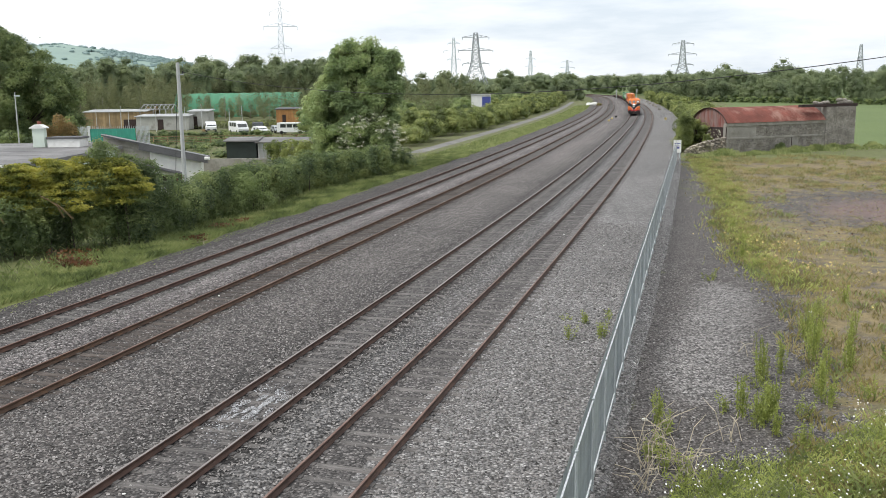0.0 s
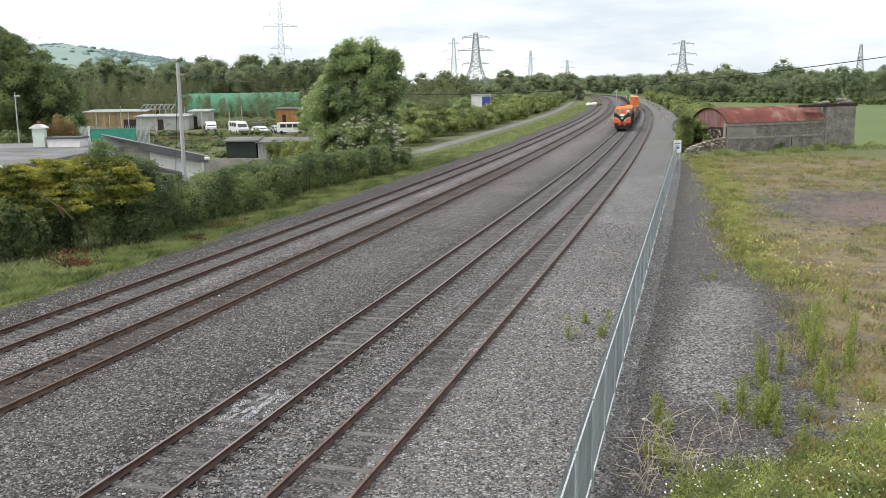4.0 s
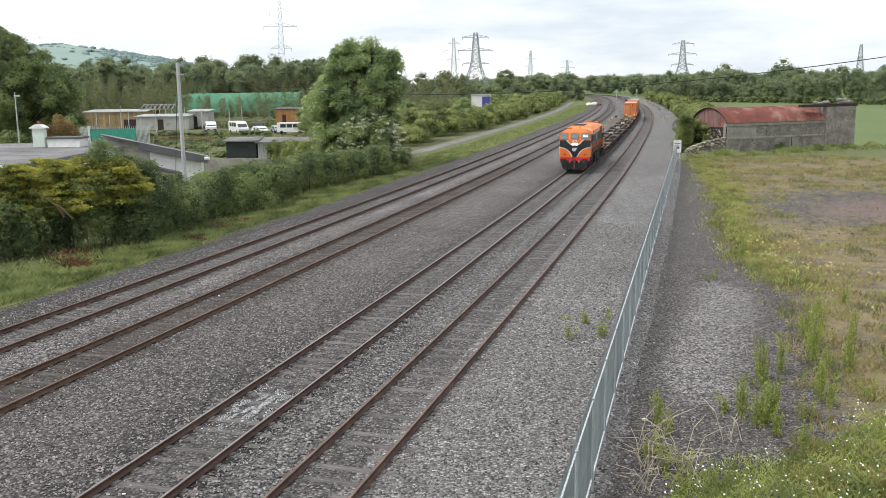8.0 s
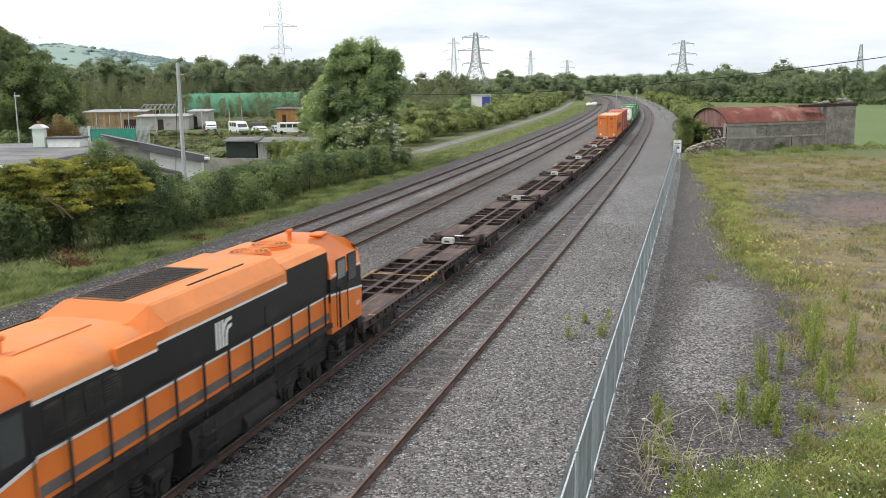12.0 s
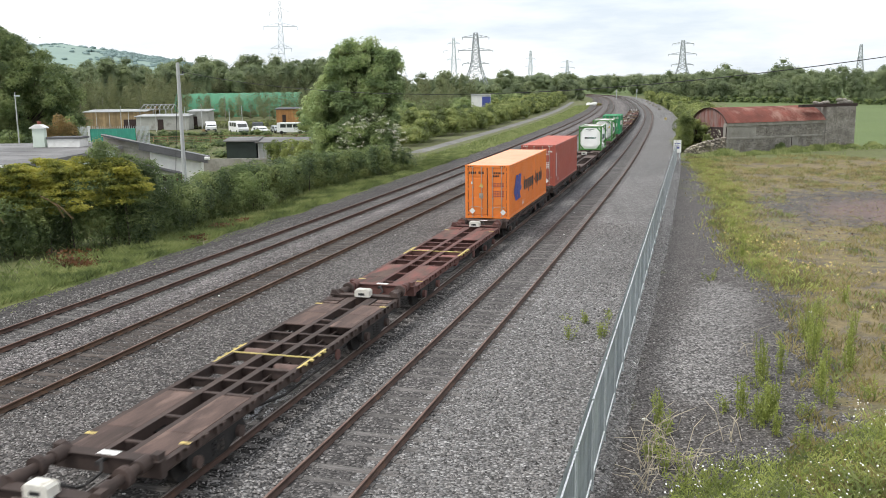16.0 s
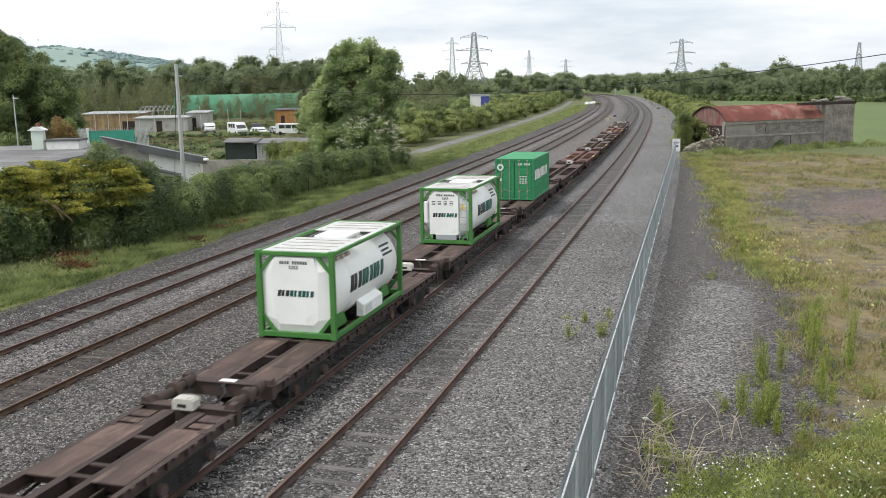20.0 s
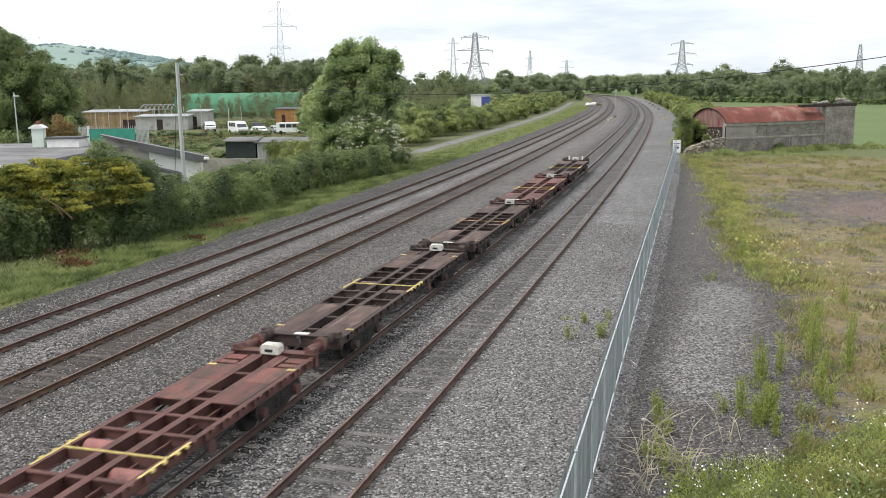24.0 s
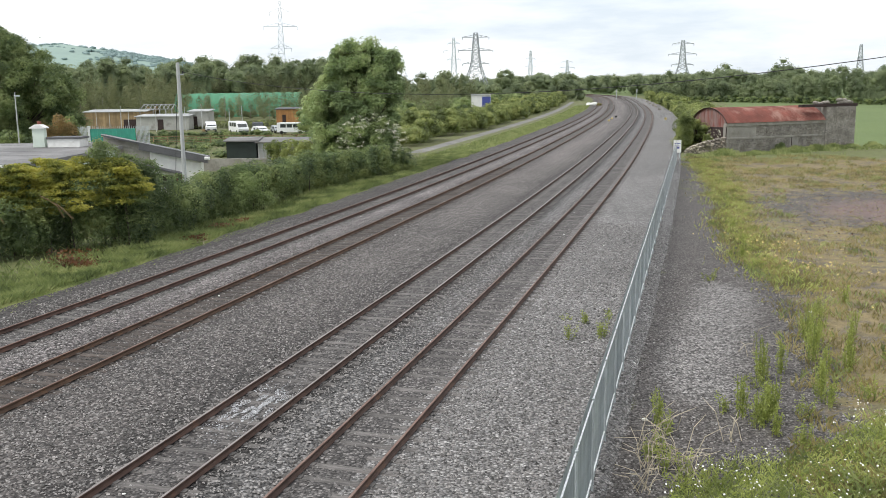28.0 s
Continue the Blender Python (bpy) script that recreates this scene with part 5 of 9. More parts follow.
def make_wagon(body="wagon", deck="wagon_deck", bar="wagon"):
    """A skeletal container flat: the leading end is at -y."""
    w = empty("container_flat_wagon")
    H = WL / 2
    zd = 0.985
    for x in (-0.30, 0.30):
        part("spine_beam", boxes((x - 0.09, x + 0.09, -H + 0.3, H - 0.3, 0.955, 0.978), (x - 0.015, x + 0.015, -H + 0.3, H - 0.3, 0.52, 0.955), (x - 0.08, x + 0.08, -H + 0.3, H - 0.3, 0.50, 0.522)), body, w)
    for sx in (-1, 1):
        lo, hi = sorted((sx * 1.12, sx * 1.25))
        bm = boxes((lo, hi, -H + 0.12, H - 0.12, 0.95, 0.976), (*sorted((sx * 1.17, sx * 1.19)), -H + 0.12, H - 0.12, 0.73, 0.95), (*sorted((sx * 1.10, sx * 1.21)), -H + 0.12, H - 0.12, 0.715, 0.732))
        part("side_beam", bm, body, w)
        bm = bmesh.new()
        for k in range(19):
            y = -H + 0.7 + k * 0.72
            add_box(bm, *sorted((sx * 1.20, sx * 1.27)), y - 0.05, y + 0.05, 0.80, 0.965)
            add_box(bm, *sorted((sx * 1.20, sx * 1.30)), y + 0.18, y + 0.30, 0.90, 0.97)
        tagged(part("side_bracket", bm, body, w), kind="stuff")
    ys = [-3.15, -2.2, -1.15, 1.15, 2.2, 3.3]
    for y in ys:
        part("crossbeam", boxes((-1.15, 1.15, y - 0.06, y + 0.06, 0.94, 0.97), (-1.15, 1.15, y - 0.015, y + 0.015, 0.72, 0.94)), body, w)
    part("crossbeam", boxes((-1.25, 1.25, -0.028, 0.028, 0.965, 0.990)), bar, w, "yellow painted crossbeam" if bar == "yellow" else "")
    part("crossbeam", boxes((-1.15, 1.15, -0.015, 0.015, 0.74, 0.964)), body, w)
    for sx in (-1, 1):
        for y0, y1 in ((-0.95, -0.06), (0.08, 0.85)):
            part("edge_marking", boxes((*sorted((sx * 1.19, sx * 1.255)), y0, y1, 0.975, 0.984)), bar, w)
        for y in (-0.62, -0.22, 0.24, 0.58):
            part("edge_marking", boxes((*sorted((sx * 1.20, sx * 1.32)), y, y + 0.10, 0.94, 0.9865)), bar, w)
        for y in (-H + 1.0, H - 1.5):
            part("edge_marking", boxes((*sorted((sx * 1.02, sx * 1.26)), y, y + 0.12, 0.986, 0.992)), bar, w)
    # deck plates over the bogies, with a slot along the middle
    for sx in (-1, 1):
        lo, hi = sorted((sx * 0.36, sx * 1.11))
        for y0, y1 in ((-H + 0.32, -H + 1.55), (-H + 1.57, -H + 3.9), (H - 4.1, H - 2.6), (H - 2.58, H - 1.35)):
            part("deck_plate", boxes((lo, hi, y0, y1, 0.950, zd), bevel=0.006), deck, w)
        for y0, y1 in ((H - 1.2, H - 0.95), (H - 0.82, H - 0.45)):
            part("deck_plate", boxes((*sorted((sx * 0.62, sx * 1.11)), y0, y1, 0.950, 0.972)), deck, w)
        part("deck_rib", boxes((*sorted((sx * 0.40, sx * 0.55)), H - 1.3, H - 0.35, 0.93, 0.975)), body, w)
    for y0, y1 in ((-H + 0.9, -H + 1.0), (-H + 2.4, -H + 2.5), (H - 3.4, H - 3.3), (H - 1.95, H - 1.85)):
        part("slot_tie", boxes((-0.36, 0.36, y0, y1, 0.93, 0.968)), body, w)
    for f in (-1, 1):
        y0, y1 = sorted((f * (H - 0.20), f * H))
        part("headstock", boxes((-1.26, 1.26, y0, y1, 0.66, 1.02), (-1.26, 1.26, y0 - 0.06, y1 + 0.06, 1.02, 1.045), bevel=0.008), body, w)
        for sx in (-1, 1):
            bm = bmesh.new()
            add_tube(bm, (sx * 0.97, f * H, 1.02), (sx * 0.97, f * (H + 0.36), 1.02), 0.15, seg=14)
            add_tube(bm, (sx * 0.97, f * (H + 0.36), 1.02), (sx * 0.97, f * (H + 0.70), 1.02), 0.105, seg=14)
            b = part("buffer", bm, body, w, "round wagon buffer", smooth=True)
            bm = bmesh.new()
            add_tube(bm, (sx * 0.97, f * (H + 0.69), 1.02), (sx * 0.97, f * (H + 0.765), 1.02), 0.21, seg=18)
            part("buffer_head", bm, body, b)
            bm = bmesh.new()
            add_prism(bm, [(sx * 1.22, 1.04), (sx * 0.92, 1.04), (sx * 1.05, 1.17), (sx * 1.22, 1.17)], "y", y0 - 0.02, y1 + 0.02)
            part("end_bracket", bm, body, w)
        bm = bmesh.new()
        add_tube(bm, (0, f * H, 0.98), (0, f * (H + 0.28), 0.98), 0.05, seg=8)
        for a, b2 in (((0.05, H + 0.2, 1.0), (0.2, H + 0.42, 0.88)), ((0.2, H + 0.42, 0.88), (0.12, H + 0.72, 0.78))):
            add_tube(bm, (a[0], f * a[1], a[2]), (b2[0], f * b2[1], b2[2]), 0.03, seg=6)
        part("coupling", bm, "rubber", w)
    bx = part("equipment_box", prism([(-0.27, 1.02), (0.27, 1.02), (0.27, 1.22), (0.22, 1.28), (-0.22, 1.28), (-0.27, 1.22)], "y", H - 0.42, H - 0.10), "box_paint", w, "small dusty white equipment box")
    part("box_slot", boxes((-0.13, 0.10, H - 0.428, H - 0.415, 1.08, 1.16)), "ink_black", bx)
    part("white_plate", boxes((-0.22, 0.22, -H + 0.02, -H + 0.22, 1.046, 1.052)), "white", w, "white painted plate")
    for x, y, m in ((-0.75, 0.58, "tank_red" if body == "wagon_red" else "tank_brown"), (0.72, -0.58, "tank_red" if body == "wagon_red" else "tank_brown")):
        bm = bmesh.new()
        add_tube(bm, (x - 0.33, y, 0.70), (x + 0.33, y, 0.70), 0.23, seg=16)
        add_tube(bm, (x - 0.40, y, 0.70), (x - 0.33, y, 0.70), 0.12, 0.23, seg=16)
        add_tube(bm, (x + 0.33, y, 0.70), (x + 0.40, y, 0.70), 0.23, 0.12, seg=16)
        part("air_tank", bm, m, w, "dusty pinkish red air tank" if m == "tank_red" else "dusty brown air tank", smooth=True)
    bm = bmesh.new()
    add_tube(bm, (1.26, 1.55, 0.62), (1.31, 1.55, 0.62), 0.16, seg=14)
    part("brake_wheel", bm, "wagon_red", w, "red hand brake wheel")
    for y in (-2.9, 2.9):
        bm = bmesh.new()
        add_box(bm, -0.95, 0.95, y - 0.05, y + 0.05, 0.42, 0.52)
        add_tube(bm, (-0.7, y * 0.55, 0.46), (-0.7, y * 1.25, 0.46), 0.035, seg=6)
        add_tube(bm, (0.75, y * 0.4, 0.44), (0.75, y * 1.25, 0.44), 0.035, seg=6)
        part("brake_rigging", bm, "under", w, "dark brake rigging below the frame")
    for sx in (-1, 1):
        part("truss_bar", tubes([((sx * 1.05, -3.4, 0.70), (sx * 1.05, -1.4, 0.40), 0.035), ((sx * 1.05, -1.4, 0.40), (sx * 1.05, 1.4, 0.40), 0.035), ((sx * 1.05, 1.4, 0.40), (sx * 1.05, 3.4, 0.70), 0.035)]), "under", w)
    part("brake_pipe", tubes([((0.55, -H + 0.4, 0.80), (0.55, H - 0.4, 0.80), 0.03), ((-0.5, -4.0, 0.62), (-0.5, 4.0, 0.62), 0.025)]), body, w)
    for yb in (-4.95, 4.95):
        for sx in (-1, 1):
            bm = bmesh.new()
            o = [(yb - 1.25, 0.50), (yb - 1.15, 0.66), (yb - 0.45, 0.70), (yb + 0.45, 0.70), (yb + 1.15, 0.66), (yb + 1.25, 0.50), (yb + 1.15, 0.36), (yb + 0.75, 0.36), (yb + 0.4, 0.26), (yb - 0.4, 0.26), (yb - 0.75, 0.36), (yb - 1.15, 0.36)]
            o = [(q, 0.46 + (z - 0.46) * 1.25) for q, z in o]
            add_prism(bm, o, "x", *sorted((sx * 1.02, sx * 1.17)))
            fr = part("bogie_frame", bm, "under", w, "cast bogie frame, dark with brake dust")
            for k in (-0.9, 0.9):
                bm = bmesh.new()
                add_tube(bm, (sx * 1.10, yb + k, 0.46), (sx * 1.28, yb + k, 0.46), 0.14, seg=12)
                part("axle_box", bm, body, fr)
            for k in (-0.16, 0.16):
                bm = bmesh.new()
                for j in range(4):
                    add_tube(bm, (sx * 1.12, yb + k, 0.32 + j * 0.085), (sx * 1.12, yb + k, 0.365 + j * 0.085), 0.10, seg=8)
                add_tube(bm, (sx * 1.12, yb + k, 0.32), (sx * 1.12, yb + k, 0.62), 0.06, seg=6)
                part("spring", bm, "rubber", fr)
        part("bolster", boxes((-1.1, 1.1, yb - 0.2, yb + 0.2, 0.52, 0.72)), "under", w)
        for k in (-0.9, 0.9):
            wheelset("wheelset", yb + k, 0.46, w)
    return tagged(w, "rusty brown skeletal container flat wagon, empty", "wagon", "train of container wagons")


CW = 1.219


def corner_castings(box, L, H, mat):
    for x in (-CW + 0.08, CW - 0.08):
        for y in (-L / 2 + 0.085, L / 2 - 0.085):
            for z in (0.06, H - 0.06):
                part("corner_casting", boxes((x - 0.084, x + 0.084, y - 0.09, y + 0.09, z - 0.062, z + 0.064), bevel=0.01), mat, box)


def corrugated(L, H, mat, box, pitch=0.28, depth=0.036):
    """Corrugated side sheets."""
    for sx in (-1, 1):
        n = int(round((L - 0.30) / pitch))
        p = (L - 0.30) / n
        xo, xi = sx * (CW - 0.012), sx * (CW - 0.012 - depth)
        bm = bmesh.new()
        cols = []
        for i in range(n):
            y = -L / 2 + 0.15 + i * p
            cols += [(xo, y), (xo, y + p * 0.36), (xi, y + p * 0.5), (xi, y + p * 0.86)]
        cols.append((xo, L / 2 - 0.15))
        vs = [(bm.verts.new((x, y, 0.16)), bm.verts.new((x, y, H - 0.11))) for x, y in cols]
        for a, b in zip(vs, vs[1:]):
            bm.faces.new((a[0], b[0], b[1], a[1]))
        part("side_wall", bm, mat, box, "corrugated steel side wall")


def make_container(L, H, mat, roof, label, doors=True):
    box = empty("shipping_container")
    part("floor", boxes((-CW + 0.02, CW - 0.02, -L / 2 + 0.05, L / 2 - 0.05, 0.03, 0.16)), mat, box)
    for sx in (-1, 1):
        part("bottom_rail", boxes((*sorted((sx * (CW - 0.06), sx * CW)), -L / 2 + 0.1, L / 2 - 0.1, 0.02, 0.165), bevel=0.006), mat, box)
        part("top_rail", boxes((*sorted((sx * (CW - 0.06), sx * CW)), -L / 2 + 0.1, L / 2 - 0.1, H - 0.12, H - 0.02), bevel=0.006), mat, box)
        for y in (-L / 2 + 0.07, L / 2 - 0.07):
            part("corner_post", boxes((*sorted((sx * (CW - 0.15), sx * CW)), y - 0.07, y + 0.07, 0.1, H - 0.1), bevel=0.01), mat, box)
    n = int(L / 0.36)
    crest = [(-L / 2 + 0.06, H - 0.068)]
    for i in range(n):
        y = -L / 2 + 0.22 + i * (L - 0.3) / n
        crest += [(y, H - 0.068), (y + 0.045, H - 0.012), (y + 0.15, H - 0.012), (y + 0.195, H - 0.068)]
    crest.append((L / 2 - 0.06, H - 0.068))
    bm = bmesh.new()
    low = [[bm.verts.new((x, y, z - 0.022)) for y, z in crest] for x in (-CW + 0.06, CW - 0.06)]
    top = [[bm.verts.new((x, y, z)) for y, z in crest] for x in (-CW + 0.06, CW - 0.06)]
    for j in range(len(crest) - 1):
        bm.faces.new((top[0][j], top[1][j], top[1][j + 1], top[0][j + 1]))
        bm.faces.new((low[0][j], low[0][j + 1], low[1][j + 1], low[1][j]))
        for q in (0, 1):
            bm.faces.new((top[q][j], top[q][j + 1], low[q][j + 1], low[q][j]))
    for j in (0, -1):
        bm.faces.new((top[0][j], top[1][j], low[1][j], low[0][j]))
    part("roof", bm, roof, box, "paler corrugated roof")
    corrugated(L, H, mat, box)
    corner_castings(box, L, H, mat)
    # blind end at +y, doors at -y
    bm = boxes((-CW + 0.12, CW - 0.12, L / 2 - 0.07, L / 2 - 0.04, 0.1, H - 0.1))
    for i in range(8):
        x = -CW + 0.22 + i * 0.26
        add_box(bm, x, x + 0.13, L / 2 - 0.045, L / 2 - 0.012, 0.2, H - 0.2)
    part("end_wall", bm, mat, box)
    ye = -L / 2
    part("door_header", boxes((-CW + 0.14, CW - 0.14, ye + 0.0, ye + 0.12, H - 0.14, H - 0.01), bevel=0.006), mat, box)
    part("door_sill", boxes((-CW + 0.14, CW - 0.14, ye + 0.0, ye + 0.12, 0.02, 0.15), bevel=0.006), mat, box)
    part("gasket", boxes((-0.016, 0.016, ye + 0.008, ye + 0.06, 0.15, H - 0.14), (-CW + 0.145, -CW + 0.17, ye + 0.012, ye + 0.06, 0.15, H - 0.14), (CW - 0.17, CW - 0.145, ye + 0.012, ye + 0.06, 0.15, H - 0.14)), "ink_black", box)
    for sx in (-1, 1):
        lo, hi = sorted((sx * 0.018, sx * (CW - 0.172)))
        bm = boxes((lo, hi, ye + 0.03, ye + 0.08, 0.16, H - 0.15))
        zs = np.linspace(0.16, H - 0.15, 6)
        for a, b in zip(zs, zs[1:]):
            add_box(bm, lo + 0.06, hi - 0.06, ye + 0.014, ye + 0.032, a + 0.06, b - 0.06, bevel=0.006)
        d = part("door", bm, mat, box, "container door")
        for x in (0.30, 0.80):
            bm = bmesh.new()
            add_tube(bm, (sx * x, ye - 0.012, 0.10), (sx * x, ye - 0.012, H - 0.08), 0.019, seg=8)
            for z in (0.12, 0.55, 1.1, 1.7, H - 0.12):
                add_box(bm, sx * x - 0.05, sx * x + 0.05, ye - 0.03, ye + 0.02, z - 0.025, z + 0.025)
            part("lock_rod", bm, "lockrod", d)
        part("door_handle", tubes([((sx * 0.30, ye - 0.035, 0.62), (sx * 0.72, ye - 0.035, 0.66), 0.014), ((sx * 0.80, ye - 0.035, 0.66), (sx * 1.0, ye - 0.035, 0.60), 0.014)]), "lockrod", d)
        for z in (0.3, 0.95, 1.6, H - 0.35):
            part("hinge", boxes((*sorted((sx * (CW - 0.19), sx * (CW - 0.10))), ye - 0.014, ye + 0.02, z - 0.06, z + 0.06)), mat, d)
    return tagged(box, label, "container", "containers on the train")


def flat_mark(name, box, pts, mat, side=None, end=None, thick=0.004, label=""):
    """A painted mark: an outline (along, up) on a side (x = side) or an end (y = end)."""
    if side is not None:
        s = 1 if side > 0 else -1
        bm = prism(pts, "x", *sorted((side, side + s * thick)))
    else:
        bm = prism(pts, "y", end - thick, end)
    return part(name, bm, mat, box, label)


def rect(x0, x1, z0, z1, lean=0.0):
    return [(x0, z0), (x1, z0), (x1 + lean, z1), (x0 + lean, z1)]


def bars(box, rows, mat, side=None, end=None, name="marking", label=""):
    bm = bmesh.new()
    for r in rows:
        if side is not None:
            s = 1 if side > 0 else -1
            add_prism(bm, rect(*r), "x", *sorted((side - s * 0.004, side + s * 0.004)))
        else:
            add_prism(bm, rect(*r), "y", end - 0.005, end)
    return tagged(part(name, bm, mat, box, label), kind="stuff")


def diamond(cx, cz, r):
    return [(cx - r, cz), (cx, cz - r), (cx + r, cz), (cx, cz + r)]


def code_rows(x0, z0, n, w=0.11, h=0.12, gap=0.04, skip=()):
    return [(x0 + i * (w + gap), x0 + i * (w + gap) + w, z0, z0 + h) for i in range(n) if i not in skip]


def orange_container():
    L, H = 12.192, 2.896
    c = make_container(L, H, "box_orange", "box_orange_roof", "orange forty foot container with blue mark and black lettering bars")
    sd, ye = CW + 0.002, -L / 2
    for sx in (1, -1):
        x = sx * sd
        # blue mark of two broad slanting strokes
        mark = [[(-4.85, 1.27), (-4.38, 0.79), (-3.64, 0.78), (-3.99, 1.23), (-3.86, 1.53), (-3.51, 2.16), (-4.2, 2.19)], [(-3.84, 1.53), (-3.38, 2.2), (-2.71, 2.15), (-2.95, 1.52), (-2.65, 1.49), (-2.74, 1.23), (-3.21, 1.24), (-2.91, 0.82), (-3.51, 0.78), (-3.97, 1.23)]]
        for o in mark:
            flat_mark("logo_stroke", c, o, "ink_blue", side=x, label="blue stroke of the painted mark")
        words = [(-1.05, 0.42, 1), (-0.50, 0.36, 0), (-0.02, 0.36, -1), (0.46, 0.36, 0), (0.92, 0.36, -1)]
        words2 = [(1.42, 0.26, 2), (1.80, 0.26, 1), (2.18, 0.36, -1), (2.64, 0.36, 0), (3.10, 0.36, 1)]
        for y0, w, k in words + words2:
            y0, w = -1.92 + (y0 + 1.05) * 1.37, w * 1.37
            z0, z1 = (1.12, 1.67)
            if k == 1:
                z1 = 1.90
            if k == -1:
                z0 = 0.87
            if k == 2:
                flat_mark("lettering_bar", c, rect(y0, y0 + w, 1.36, 1.46), "ink_black", side=x)
                continue
            bm = bmesh.new()
            add_prism(bm, rect(y0, y0 + w * 0.30, z0, z1), "x", *sorted((x, x + sx * 0.004)))
            add_prism(bm, rect(y0 + w * 0.29, y0 + w * 0.88, 1.12, 1.67), "x", *sorted((x, x + sx * 0.003)))
            part("lettering_bar", bm, "ink_black", c)
        flat_mark("hazard_label", c, diamond(-2.2, 0.42, 0.17), "ink_white", side=x, label="white diamond hazard label")
    e = ye + 0.010
    bars(c, code_rows(-1.0, 2.42, 8, 0.075, 0.13, 0.03, (4,)), "ink_black", end=e)
    bars(c, code_rows(0.28, 2.42, 7, 0.07, 0.10, 0.025), "ink_black", end=e)
    bars(c, code_rows(0.32, 2.27, 4, 0.06, 0.09, 0.025), "ink_black", end=e)
    bars(c, [(0.25 + 0.14 * i, 0.36 + 0.14 * i, z, z + 0.07) for z in (1.20, 1.32, 1.44, 1.75, 1.87) for i in range(5)], "box_red", end=e)
    flat_mark("hazard_label", c, diamond(-0.82, 0.42, 0.17), "ink_white", end=ye - 0.03, label="white diamond hazard label")
    flat_mark("hazard_label", c, diamond(0.88, 0.36, 0.17), "ink_white", end=ye - 0.03, label="white diamond hazard label")
    t = flat_mark("warning_triangle", c, [(-0.45, 1.72), (-0.19, 1.72), (-0.32, 1.96)], "yellow", end=ye - 0.03, label="yellow warning triangle")
    flat_mark("notice", c, rect(-0.90, -0.78, 1.86, 2.0), "ink_white", end=e)
    flat_mark("data_plate", c, rect(-0.45, -0.22, 1.12, 1.38), "lockrod", end=e)
    part("header_stripes", boxes(*[(x, x + 0.05, ye - 0.004, ye + 0.02, H - 0.11, H - 0.04) for x in (-1.05, -0.93, -0.81, 0.70, 0.82, 0.94)]), "ink_black", c)
    return c


def red_container():
    L, H = 12.192, 2.896
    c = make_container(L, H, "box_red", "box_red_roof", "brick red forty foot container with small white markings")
    ye = -L / 2
    for sx in (1, -1):
        x = sx * (CW + 0.002)
        bars(c, [(-5.62, -5.40, 0.70 + 0.24 * i, 0.87 + 0.24 * i) for i in range(7)], "ink_white", side=x, label="column of white marks")
        flat_mark("hazard_label", c, diamond(-4.7, 0.42, 0.16), "ink_white", side=x, label="white diamond hazard label")
    e = ye + 0.010
    bars(c, code_rows(0.22, 2.38, 8, 0.07, 0.11, 0.03, (4,)), "ink_white", end=e)
    bars(c, code_rows(0.40, 2.20, 4, 0.06, 0.09, 0.03), "ink_white", end=e)
    bars(c, [(0.22 + 0.15 * i, 0.34 + 0.15 * i, z, z + 0.07) for z in (1.25, 1.37, 1.49, 1.62) for i in range(4)], "ink_white", end=e)
    flat_mark("hazard_label", c, diamond(0.60, 0.38, 0.17), "ink_white", end=ye - 0.03, label="white diamond hazard label")
    flat_mark("hazard_label", c, diamond(-0.62, 0.40, 0.15), "ink_white", end=ye - 0.03, label="white diamond hazard label")
    flat_mark("red_plate", c, rect(0.08, 0.30, 0.3, 0.42), "red_beam", end=ye - 0.02)
    part("header_stripes", boxes(*[(x, x + 0.05, ye - 0.004, ye + 0.02, H - 0.11, H - 0.04) for x in (-1.05, -0.93, -0.81, 0.70, 0.82, 0.94)]), "ink_white", c)
    return c


def green_container():
    L, H = 6.058, 2.591
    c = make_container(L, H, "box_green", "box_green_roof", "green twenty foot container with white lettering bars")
    ye = -L / 2
    for sx in (1, -1):
        x = sx * (CW + 0.002)
        y = -2.65
        for w, z0, z1 in ((0.40, 1.22, 1.84), (0.46, 1.22, 1.84), (0.36, 1.22, 1.84), (0.44, 1.22, 1.78), (0.44, 1.22, 1.84), (0.42, 1.26, 1.84), (0.36, 1.22, 1.84), (0.36, 1.22, 1.80), (0.42, 1.22, 1.84)):
            bm = bmesh.new()
            add_prism(bm, rect(y, y + w, z0, z1, 0.1), "x", *sorted((x, x + sx * 0.004)))
            part("lettering_bar", bm, "ink_white", c)
            y += w + 0.11
    e = ye + 0.010
    bm = bmesh.new()
    add_tube(bm, (-0.88, ye - 0.034, 2.05), (-0.88, ye - 0.030, 2.05), 0.21, seg=20)
    ring = part("round_mark", bm, "ink_white", c, "round white painted mark")
    bm = bmesh.new()
    add_tube(bm, (-0.88, ye - 0.038, 2.05), (-0.88, ye - 0.033, 2.05), 0.10, seg=12)
    part("mark_centre", bm, "box_green", ring)
    bars(c, code_rows(0.22, 2.18, 8, 0.075, 0.12, 0.02, (3,)), "ink_white", end=e)
    bars(c, [(0.32 + 0.16 * i, 0.44 + 0.16 * i, z, z + 0.06) for z in (1.05, 1.17, 1.3, 1.45) for i in range(3)], "ink_white", end=e)
    flat_mark("notice", c, rect(-0.92, -0.78, 1.2, 1.35), "ink_white", end=e)
    return c


